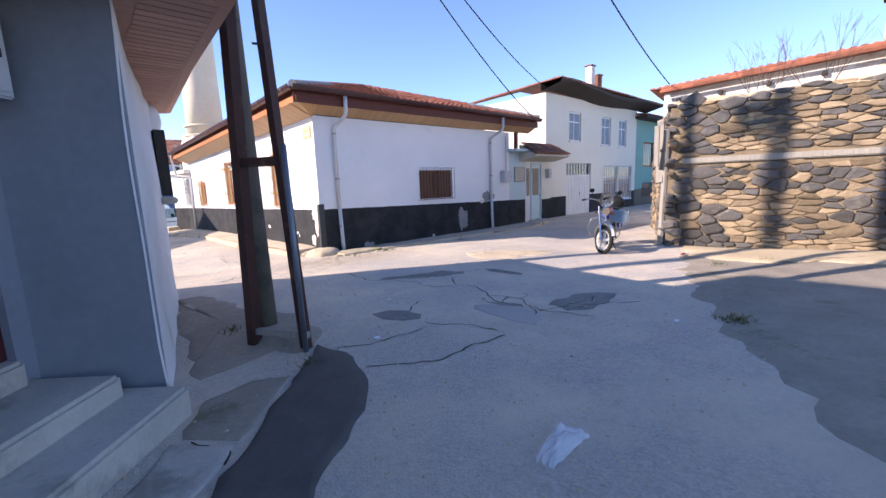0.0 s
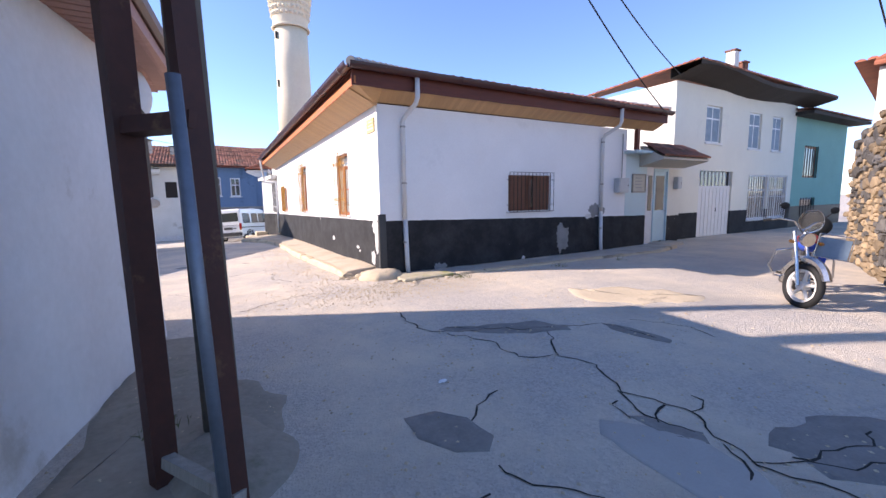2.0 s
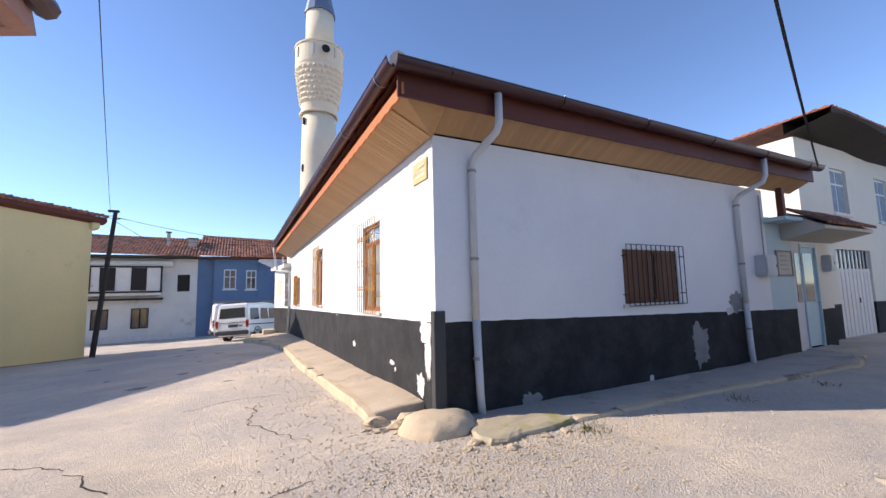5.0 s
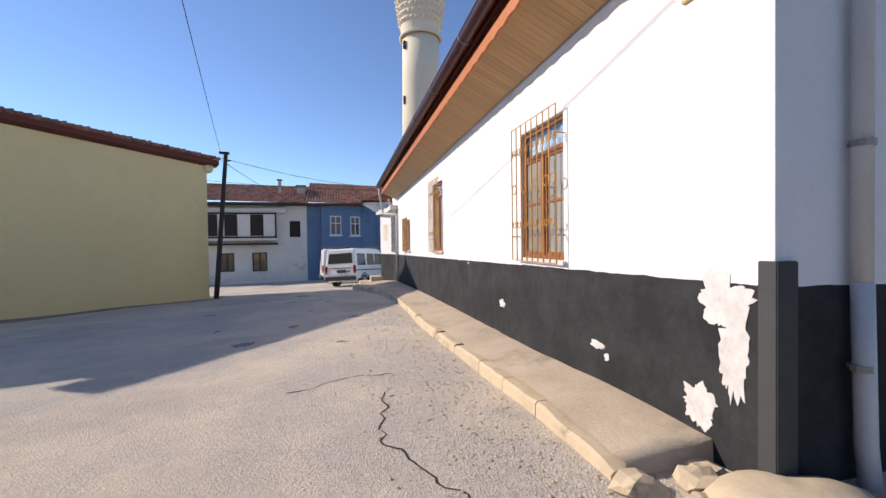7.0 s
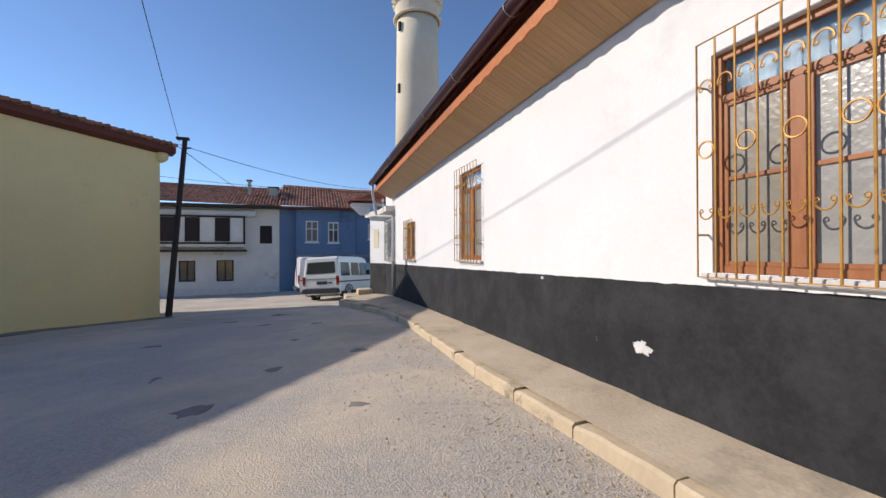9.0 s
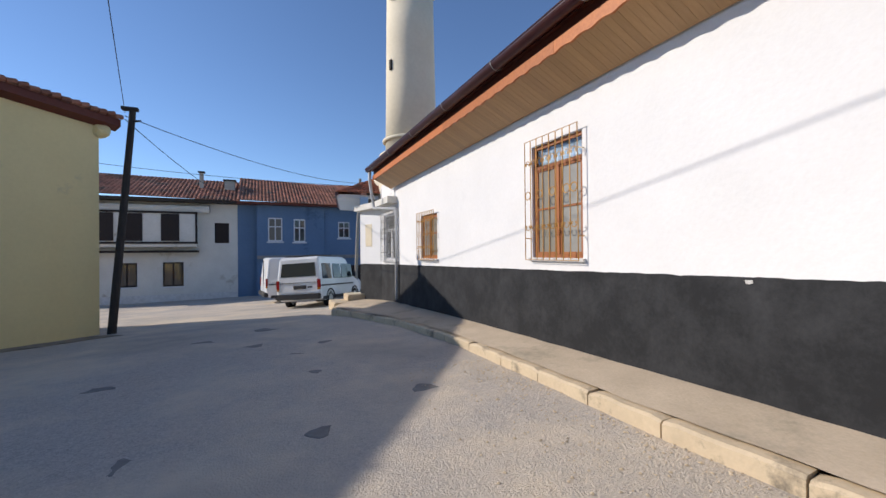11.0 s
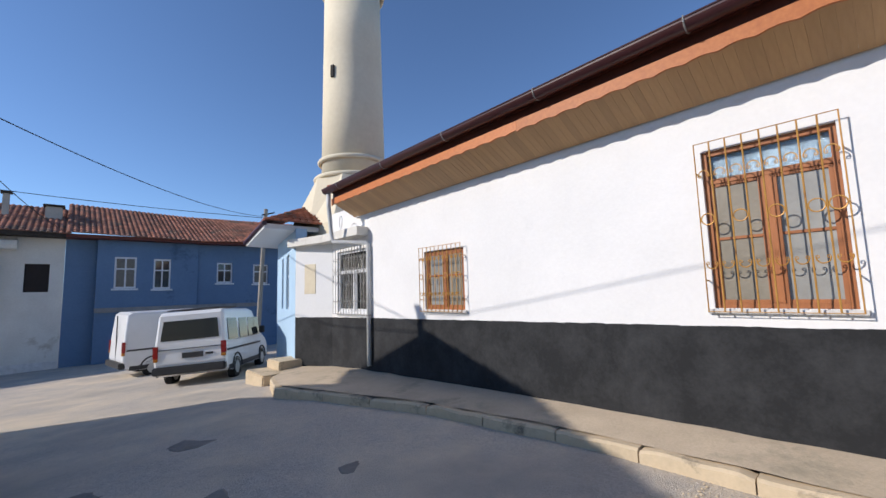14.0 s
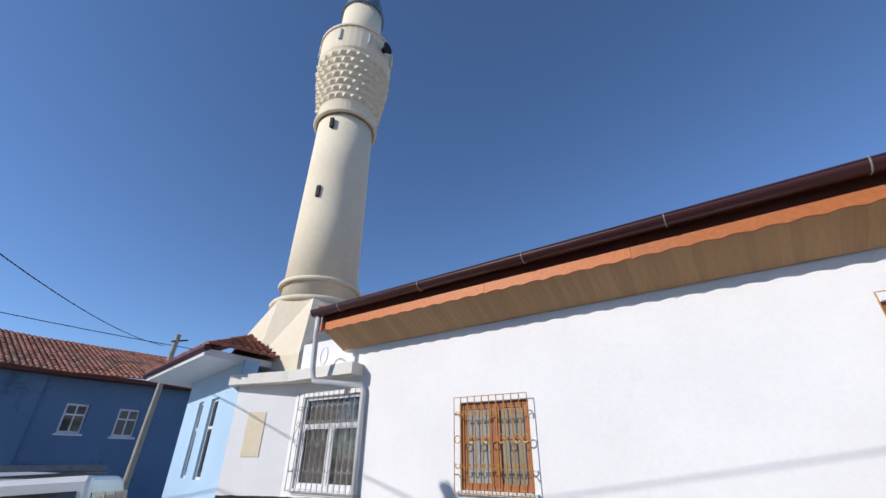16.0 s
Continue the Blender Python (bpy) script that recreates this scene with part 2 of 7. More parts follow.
M_CHROME = mat("bright_metal", (0.6, 0.6, 0.6), (0.45, 0.45, 0.45), 0.25, 40, 5, 0.02, metal=1.0)
M_RIM = mat("pale_cast_wheel", (0.66, 0.65, 0.62), (0.5, 0.49, 0.46), 0.4, 30, 5, 0.05)
M_LAMP_RED = mat("red_lens", (0.35, 0.02, 0.02), (0.22, 0.012, 0.012), 0.2, 30, 5, 0.02, spec=0.5)
M_LAMP_AMBER = mat("amber_lens", (0.5, 0.2, 0.03), (0.4, 0.15, 0.02), 0.2, 30, 5, 0.02, spec=0.5)
M_BLUE_TANK = mat("blue_lacquer", (0.03, 0.09, 0.5), (0.02, 0.06, 0.36), 0.2, 20, 4, 0.02, spec=0.6)
M_RED_TANK = mat("red_lacquer", (0.4, 0.03, 0.03), (0.3, 0.02, 0.02), 0.25, 20, 4, 0.02, spec=0.6)
M_CURTAIN = mat("net_curtain", (0.22, 0.2, 0.17), (0.14, 0.13, 0.11), 0.9, 25, 8, 0.2)
# dark colour that stands in for the unlit space behind openings
M_DARKROOM = mat("unlit_space_painted_dark", (0.05, 0.045, 0.04), (0.03, 0.028, 0.026), 0.9, 8, 2, 0.1)
M_FROST = pattern_glass("frosted_patterned_pane", (0.3, 0.27, 0.22), (0.2, 0.185, 0.15), 22)
M_NET = pattern_glass("patterned_pane_over_net", (0.36, 0.36, 0.34), (0.22, 0.22, 0.21), 26)
M_BLUEPANE = mat("blue_grey_curtain", (0.22, 0.29, 0.36), (0.14, 0.2, 0.26), 0.6, 6, 3, 0.1)
M_SHUTTER = wood("dark_shutter", (0.035, 0.025, 0.022), (0.02, 0.015, 0.014), 0.7, (10, 10, 1.5))
M_SIGN = mat("ochre_plaque", (0.62, 0.5, 0.24), (0.52, 0.41, 0.2), 0.6, 30, 5, 0.1)
M_BEIGE = mat("beige_board", (0.5, 0.47, 0.4), (0.42, 0.4, 0.34), 0.7, 30, 3, 0.1)
M_METER = mat("grey_enamel_box", (0.5, 0.52, 0.53), (0.4, 0.42, 0.43), 0.45, 30, 3, 0.05, stain=(0.25, 0.2, 0.15), stain_amount=0.15)
M_DOOR_BLUE = mat("pale_blue_door_paint", (0.46, 0.62, 0.68), (0.4, 0.55, 0.6), 0.5, 12, 2, 0.05)
M_LEAD = mat("lead_sheet", (0.2, 0.26, 0.35), (0.14, 0.19, 0.27), 0.5, 12, 2, 0.1, metal=0.4)
M_BAG = mat("clear_film", (0.8, 0.82, 0.85), (0.7, 0.72, 0.75), 0.25, 8, 3, 0.3, spec=0.6)
M_CABLE = mat("black_cable", (0.015, 0.015, 0.016), (0.01, 0.01, 0.011), 0.7, 20, 4, 0)
M_TWIG = mat("bare_twig", (0.14, 0.09, 0.07), (0.09, 0.06, 0.05), 0.9, 20, 4, 0.1)
M_GRASS = mat("grass", (0.09, 0.11, 0.035), (0.13, 0.13, 0.05), 0.9, 20, 4, 0.1)
M_STONE = mat("fieldstone", (0.33, 0.245, 0.15), (0.2, 0.15, 0.1), 0.92, 14, 2.5, 0.7, stain=(0.4, 0.31, 0.19), stain_amount=0.4, obj_vary=0.45, dist=0.03)
M_STONE_DK = mat("dark_basalt", (0.13, 0.12, 0.11), (0.075, 0.07, 0.066), 0.9, 14, 2.5, 0.6, stain=(0.2, 0.17, 0.12), stain_amount=0.25, obj_vary=0.35, dist=0.03)
M_MORTAR = mat("clay_mortar", (0.3, 0.23, 0.14), (0.17, 0.13, 0.09), 0.95, 18, 2.5, 0.8, dist=0.03)

M_GLASS = bpy.data.materials.new("window_glass")
M_GLASS.use_nodes = True
gp = M_GLASS.node_tree.nodes["Principled BSDF"]
gp.inputs["Base Color"].default_value = (0.86, 0.9, 0.92, 1)
gp.inputs["Roughness"].default_value = 0.03
gp.inputs["Transmission Weight"].default_value = 1.0
gp.inputs["IOR"].default_value = 1.45
M_TINT = bpy.data.materials.new("tinted_vehicle_glass")
M_TINT.use_nodes = True
gp = M_TINT.node_tree.nodes["Principled BSDF"]
gp.inputs["Base Color"].default_value = (0.035, 0.04, 0.042, 1)
gp.inputs["Roughness"].default_value = 0.06
gp.inputs["Specular IOR Level"].default_value = 0.7


def ground_material():
    m = bpy.data.materials.new("worn_asphalt")
    m.use_nodes = True
    n, l = m.node_tree.nodes, m.node_tree.links
    p = n["Principled BSDF"]
    geo = n.new("ShaderNodeNewGeometry")

    def tex(kind, scale, detail=6, rough=0.6):
        t = n.new(kind)
        t.inputs["Scale"].default_value = scale
        if kind == "ShaderNodeTexNoise":
            t.inputs["Detail"].default_value, t.inputs["Roughness"].default_value = detail, rough
        l.new(geo.outputs["Position"], t.inputs["Vector"])
        return t

    def mixc(f, a, b, lo, hi):
        r = n.new("ShaderNodeMapRange")
        r.inputs[1].default_value, r.inputs[2].default_value = lo, hi
        l.new(f, r.inputs[0])
        x = n.new("ShaderNodeMix")
        x.data_type = "RGBA"
        l.new(r.outputs[0], x.inputs[0])
        for s, v in ((6, a), (7, b)):
            if isinstance(v, tuple):
                x.inputs[s].default_value = (*v, 1)
            else:
                l.new(v, x.inputs[s])
        return x.outputs[2]

    grit, med, big, blot = tex("ShaderNodeTexVoronoi", 55), tex("ShaderNodeTexNoise", 14, 10, 0.75), tex("ShaderNodeTexNoise", 0.55, 8, 0.65), tex("ShaderNodeTexNoise", 0.28, 5, 0.6)
    c = mixc(grit.outputs["Color"], (0.36, 0.33, 0.29), (0.66, 0.6, 0.53), 0.1, 0.95)
    c2 = mixc(med.outputs[0], (0.34, 0.31, 0.275), (0.62, 0.55, 0.47), 0.3, 0.7)
    x = n.new("ShaderNodeMix")
    x.data_type = "RGBA"
    x.inputs[0].default_value = 0.5
    l.new(c, x.inputs[6])
    l.new(c2, x.inputs[7])
    dust = mixc(big.outputs[0], x.outputs[2], (0.68, 0.58, 0.45), 0.42, 0.66)
    dark = mixc(blot.outputs[0], dust, (0.34, 0.315, 0.285), 0.52, 0.74)
    l.new(dark, p.inputs["Base Color"])
    p.inputs["Roughness"].default_value = 0.92
    p.inputs["Specular IOR Level"].default_value = 0.2
    sum_ = n.new("ShaderNodeMath")
    sum_.operation = "MULTIPLY_ADD"
    sum_.inputs[1].default_value = 0.35
    l.new(grit.outputs["Distance"], sum_.inputs[0])
    l.new(med.outputs[0], sum_.inputs[2])
    bp = n.new("ShaderNodeBump")
    bp.inputs["Strength"].default_value, bp.inputs["Distance"].default_value = 1.0, 0.022
    l.new(sum_.outputs[0], bp.inputs["Height"])
    l.new(bp.outputs[0], p.inputs["Normal"])
    return m


M_GROUND = ground_material()


# ---- mesh helpers ----
def finish(name, bm, material, smooth=False):
    me = bpy.data.meshes.new(name)
    bmesh.ops.recalc_face_normals(bm, faces=bm.faces)
    if smooth:
        for f in bm.faces:
            f.smooth = True
    bm.to_mesh(me)
    bm.free()
    me.materials.append(material)
    return me


def part(name, bm, material, parent=None, label="", smooth=False, m=None):
    ob = new(name, finish(name, bm, material, smooth))
    if parent is not None:
        ob.parent = parent
    if m is not None:
        ob.matrix_basis = m
    if label:
        ob["label"] = label
    return ob


def thing(name, label, category, group="", kind="", m=None):
    ob = tagged(new(name), label, category, group, kind)
    if m is not None:
        ob.matrix_basis = m
    return ob


def box(bm, x0, y0, z0, x1, y1, z1, bevel=0.0, m=None):
    made = bmesh.ops.create_cube(bm, size=1)["verts"]
    for v in made:
        v.co = Vector(((x0 + x1) / 2 + v.co.x * (x1 - x0), (y0 + y1) / 2 + v.co.y * (y1 - y0), (z0 + z1) / 2 + v.co.z * (z1 - z0)))
    if bevel:
        edges = list({e for v in made for e in v.link_edges})
        res = bmesh.ops.bevel(bm, geom=edges, offset=bevel, segments=2, affect="EDGES")
        made = list({v for f in res["faces"] for v in f.verts} | {v for v in made if v.is_valid})
    if m is not None:
        for v in made:
            v.co = m @ v.co
    return bm


def B(x0, y0, z0, x1, y1, z1, bevel=0.0, m=None):
    return box(bmesh.new(), x0, y0, z0, x1, y1, z1, bevel, m)


def tube(bm, pts, r, n=8, r1=None, closed=False):
    """A round bar through points."""
    pts = [Vector(p) for p in pts]
    rings, up = [], None
    for i, p in enumerate(pts):
        a = pts[i - 1] if (i or closed) else p
        b = pts[(i + 1) % len(pts)] if (i < len(pts) - 1 or closed) else p
        d = (b - a).normalized()
        if up is None:
            up = d.orthogonal().normalized()
        up = (up - d * up.dot(d)).normalized()
        side = d.cross(up)
        rr = r if r1 is None else r + (r1 - r) * i / (len(pts) - 1)
        rings.append([bm.verts.new(p + rr * (math.cos(k * 2 * math.pi / n) * up + math.sin(k * 2 * math.pi / n) * side)) for k in range(n)])
    for i in range(len(rings) - (0 if closed else 1)):
        q, s = rings[i], rings[(i + 1) % len(rings)]
        for k in range(n):
            bm.faces.new((q[k], q[(k + 1) % n], s[(k + 1) % n], s[k]))
    if not closed:
        bm.faces.new(rings[0][::-1])
        bm.faces.new(rings[-1])
    return bm


def T(pts, r, n=8, r1=None, closed=False):
    return tube(bmesh.new(), pts, r, n, r1, closed)


def ring(c, r, ax, ay, n=20):
    return [Vector(c) + r * (math.cos(2 * math.pi * k / n) * Vector(ax) + math.sin(2 * math.pi * k / n) * Vector(ay)) for k in range(n)]


def lathe(bm, profile, n=32, c=(0, 0, 0)):
    rows = [[bm.verts.new((c[0] + r * math.cos(2 * math.pi * k / n), c[1] + r * math.sin(2 * math.pi * k / n), c[2] + z)) for k in range(n)] for r, z in profile]
    for a, b in zip(rows, rows[1:]):
        for k in range(n):
            bm.faces.new((a[k], a[(k + 1) % n], b[(k + 1) % n], b[k]))
    bm.faces.new(rows[0][::-1])
    bm.faces.new(rows[-1])
    return bm


def prism(bm, pts, z0, z1, z0s=None, z1s=None):
    """A plan outline between two heights; lists give heights point by point."""
    z0s, z1s = z0s or [z0] * len(pts), z1s or [z1] * len(pts)
    lo = [bm.verts.new((x, y, z)) for (x, y), z in zip(pts, z0s)]
    hi = [bm.verts.new((x, y, z)) for (x, y), z in zip(pts, z1s)]
    bm.faces.new(lo[::-1])
    bm.faces.new(hi)
    for i in range(len(pts)):
        j = (i + 1) % len(pts)
        bm.faces.new((lo[i], lo[j], hi[j], hi[i]))
    return bm


def extrude_profile(bm, prof, axis_len, y0=0.0):
    """A closed outline in x and z, drawn out along y."""
    a = [bm.verts.new((x, y0, z)) for x, z in prof]
    b = [bm.verts.new((x, y0 + axis_len, z)) for x, z in prof]
    bm.faces.new(a)
    bm.faces.new(b[::-1])
    for i in range(len(prof)):
        j = (i + 1) % len(prof)
        bm.faces.new((a[i], a[j], b[j], b[i]))
    return bm


def frame_m(p, q):
    """Local axes of a wall: u from p to q, n outward to the right of u, z up, at p."""
    u = Vector((q[0] - p[0], q[1] - p[1], 0)).normalized()
    n = Vector((u.y, -u.x, 0))
    m = Matrix.Identity(4)
    m.col[0], m.col[1], m.col[2] = (*u, 0), (*n, 0), (0, 0, 1, 0)
    m.translation = (p[0], p[1], p[2] if len(p) > 2 else 0)
    return m


def wall_mesh(p, q, z0, z1, thick, openings, top=None):
    """A wall from p to q with openings (u0, z0, u1, z1) cut through it. Its face lies on the line, its body behind it. top: height at q."""
    m = frame_m(p, q)
    length = math.hypot(q[0] - p[0], q[1] - p[1])
    us = sorted({0, length, *[v for o in openings for v in (o[0], o[2])]})
    zs = sorted({z0, z1, *[v for o in openings for v in (o[1], o[3])]})
    bm, made = bmesh.new(), {}

    def vert(u, n, z):
        k = (round(u, 4), n, round(z, 4))
        if k not in made:
            zz = z + ((top - z1) * u / length if top is not None and z == z1 else 0)
            made[k] = bm.verts.new(m @ Vector((u, n, zz)))
        return made[k]

    def solid(i, j):
        if not (0 <= i < len(us) - 1 and 0 <= j < len(zs) - 1):
            return False
        u, z = (us[i] + us[i + 1]) / 2, (zs[j] + zs[j + 1]) / 2
        return not any(o[0] < u < o[2] and o[1] < z < o[3] for o in openings)

    for i in range(len(us) - 1):
        for j in range(len(zs) - 1):
            if not solid(i, j):
                continue
            a, b, c, d = us[i], us[i + 1], zs[j], zs[j + 1]
            for n in (0, -thick):
                bm.faces.new([vert(a, n, c), vert(b, n, c), vert(b, n, d), vert(a, n, d)])
            for di, dj, e in ((-1, 0, ((a, c), (a, d))), (1, 0, ((b, c), (b, d))), (0, -1, ((a, c), (b, c))), (0, 1, ((a, d), (b, d)))):
                if not solid(i + di, j + dj):
                    (e0, f0), (e1, f1) = e
                    bm.faces.new([vert(e0, 0, f0), vert(e1, 0, f1), vert(e1, -thick, f1), vert(e0, -thick, f0)])
    return bm


def blob(bm, c, size, seed=0, sub=2, flat=0.0, m=None, rough=0.22):
    """An uneven lump."""
    made = bmesh.ops.create_icosphere(bm, subdivisions=sub, radius=0.5)["verts"]
    for v in made:
        d = 1 + rough * 2 * noise.noise(v.co * 2.3 + Vector((seed * 3.7, seed * 1.3, 0)))
        v.co = Vector(((v.co.x * d) * size[0], v.co.y * d * size[1], v.co.z * d * size[2]))
        if flat and v.co.z < -flat:
            v.co.z = -flat
        v.co = (m @ v.co if m is not None else v.co) + Vector(c)
    return bm


def lerp(table, v):
    if v <= table[0][0]:
        return table[0][1]
    for (a, p), (b, q) in zip(table, table[1:]):
        if v <= b:
            return p + (q - p) * (v - a) / (b - a)
    return table[-1][1]


# ---- ground ----
FALL = [(-40, 0.6), (-6, 0.22), (-1, 0.1), (2, -0.03), (4, -0.05), (8, -0.03), (10, -0.07), (13, -0.24), (16, -0.29), (20, -0.33), (25, -0.5), (31, -0.95), (38, -1.35), (47, -1.85), (80, -2.4)]


def g(x, y):
    z = lerp(FALL, y)
    s = min(max((11 - y) / 6, 0), 1)
    z += s * 0.002 * (min(max(x, -4), 14) - 1.5)
    z += (1 - s) * 0.03 * (min(max(x, -7), 4) - 1) * (1 if y < 40 else 0.6)
    z += 0.02 * noise.noise(Vector((x * 0.6, y * 0.6, 0))) + 0.006 * noise.noise(Vector((x * 2.3, y * 2.3, 3)))
    return z


def steps_list(lo, hi, fine_lo, fine_hi, fine, coarse):
    out, v = [], lo
    while v < hi:
        out.append(v)
        v += fine if fine_lo <= v < fine_hi else coarse
    return out + [hi]


def sheet(name, xs, ys, height, material):
    bm = bmesh.new()
    rows = [[bm.verts.new((x, y, height(x, y))) for x in xs] for y in ys]
    for a, b in zip(rows, rows[1:]):
        for k in range(len(xs) - 1):
            bm.faces.new((a[k], a[k + 1], b[k + 1], b[k]))
    return part(name, bm, material, smooth=True)


gx = [-900, -300, -120] + steps_list(-60, 60, -10, 16, 0.25, 5) + [120, 300, 900]
gy = [-900, -300, -120] + steps_list(-60, 80, -4, 34, 0.25, 4) + [120, 300, 900]
ground = sheet("ground", gx, gy, g, M_GROUND)
tagged(ground, "worn grey asphalt street with dust and loose grit", "ground", kind="structure")


def patch_on_ground(name, outline, material, label, category, lift=0.006, seed=1, wobble=0.08, dome=0.0, kind=""):
    """A thin uneven layer lying on the ground inside an outline."""
    pts, n = [], len(outline)
    for i in range(n):
        a, b = Vector(outline[i]), Vector(outline[(i + 1) % n])
        k = max(2, int((b - a).length / 0.12))
        for j in range(k):
            p = a.lerp(b, j / k)
            w = Vector((noise.noise(Vector((p.x * 3, p.y * 3, seed))), noise.noise(Vector((p.x * 3, p.y * 3, seed + 9))))) * wobble
            pts.append(p + w)
    c = sum(pts, Vector((0, 0))) / len(pts)
    bm = bmesh.new()
    rows = []
    for f in (1.0, 0.97, 0.8, 0.6, 0.4, 0.2):
        row = []
        for p in pts:
            q = c.lerp(p, f)
            row.append(bm.verts.new((q.x, q.y, g(q.x, q.y) + (-0.01 if f == 1.0 else lift + dome * (1 - f * f)))))
        rows.append(row)
    for a, b in zip(rows, rows[1:]):
        for k in range(len(pts)):
            bm.faces.new((a[k], a[(k + 1) % len(pts)], b[(k + 1) % len(pts)], b[k]))
    mid = bm.verts.new((c.x, c.y, g(c.x, c.y) + lift + dome))
    for k in range(len(pts)):
        bm.faces.new((rows[-1][k], rows[-1][(k + 1) % len(pts)], mid))
    return tagged(part(name, bm, material, smooth=True), label, category, kind=kind or "structure")


def crack(points, width=0.02, seed=0):
    """A thin jagged dark seam on the ground."""
    bm, pts = bmesh.new(), []
    for (a, b) in zip(points, points[1:]):
        a, b = Vector(a), Vector(b)
        k = max(2, int((b - a).length / 0.08))
        for j in range(k):
            p = a.lerp(b, j / k)
            pts.append(p + Vector((noise.noise(Vector((p.x * 5, p.y * 5, seed))), noise.noise(Vector((p.x * 5, p.y * 5, seed + 5))))) * 0.09)
    prev = None
    for i, p in enumerate(pts[:-1]):
        d = (pts[i + 1] - p).normalized()
        s = Vector((-d.y, d.x)) * width * (0.35 + 0.9 * abs(noise.noise(Vector((p.x * 4, p.y * 4, seed + 2)))))
        row = [bm.verts.new((*(p + s), g(*(p + s)) + 0.005)), bm.verts.new((*(p - s), g(*(p - s)) + 0.005))]
        if prev:
            bm.faces.new((prev[0], row[0], row[1], prev[1]))
        prev = row
    return tagged(part("pavement_crack", bm, M_CRACK), "dark jagged crack in the worn asphalt", "crack", "cracks in the road", "structure")


# ---- mosque ----
XW, YW, YE = 4.29, 10.1, 27.5
SOF = 3.6


def grille_bars(parent, m, w, h, z0, material, n_bars, style):
    """Welded bars on a frame that stands off the wall; m maps (u, out, z)."""
    def V(u, o, z):
        return m @ Vector((u, o, z))
    o = 0.11
    r = 0.008
    gr = part("grille_frame", T([V(0, o, z0), V(w, o, z0), V(w, o, z0 + h), V(0, o, z0 + h)], r, 6, closed=True), material, parent)
    for i in range(1, n_bars):
        u = w * i / n_bars
        part("bar", T([V(u, o, z0), V(u, o, z0 + h)], r, 6), material, parent)
    for u in (0, w):
        for z in (z0 + 0.18 * h, z0 + 0.82 * h):
            part("bracket", T([V(u, o, z), V(u, -0.02, z)], r, 6), material, parent)
    s = w / n_bars
    if style == "rings":
        for i in range(n_bars):
            if i % 2 == 0 or i == n_bars - 1:
                c = V(s * (i + 0.5), o, z0 + 0.54 * h)
                part("ring", T(ring(c, s * 0.42, m.col[0].xyz, (0, 0, 1), 18), 0.007, 5, closed=True), material, parent)
        for zz, sg in ((0.28, -1), (0.8, 1)):
            for i in range(n_bars):
                pts = []
                for k in range(13):
                    a = math.pi * k / 12
                    pts.append(V(s * (i + 0.5) - math.cos(a) * s * 0.36, o, z0 + zz * h + sg * math.sin(a) * s * 0.42))
                for side in (-1, 1):
                    cc = V(s * (i + 0.5) + side * s * 0.27, o, z0 + zz * h)
                    part("curl", T(ring(cc, s * 0.09, m.col[0].xyz, (0, 0, 1), 8), 0.005, 4, closed=True), material, parent)
                part("scroll", T(pts, 0.006, 5), material, parent)
    if style == "hearts":
        for i in range(n_bars // 2):
            for side in (-1, 1):
                pts = [V(s * (2 * i + 1) + side * s * 0.9 * math.sin(math.pi * k / 14), o, z0 + h * (0.42 + 0.22 * k / 14)) for k in range(15)]
                part("scroll", T(pts, 0.006, 5), material, parent)
                part("curl", T(ring(V(s * (2 * i + 1) + side * s * 0.4, o, z0 + h * 0.66), s * 0.3, m.col[0].xyz, (0, 0, 1), 10), 0.006, 5, closed=True), material, parent)
                part("scroll", T([V(s * (2 * i + 1) + side * s * (0.5 - 0.5 * math.cos(math.pi * k / 8)), o, z0 + h * (0.24 - 0.06 * math.sin(math.pi * k / 8))) for k in range(9)], 0.006, 5), material, parent)
                part("scroll", T([V(s * (2 * i + 1) + side * s * (0.5 - 0.5 * math.cos(math.pi * k / 8)), o, z0 + h * (0.8 + 0.05 * math.sin(math.pi * k / 8))) for k in range(9)], 0.006, 5), material, parent)
    return gr


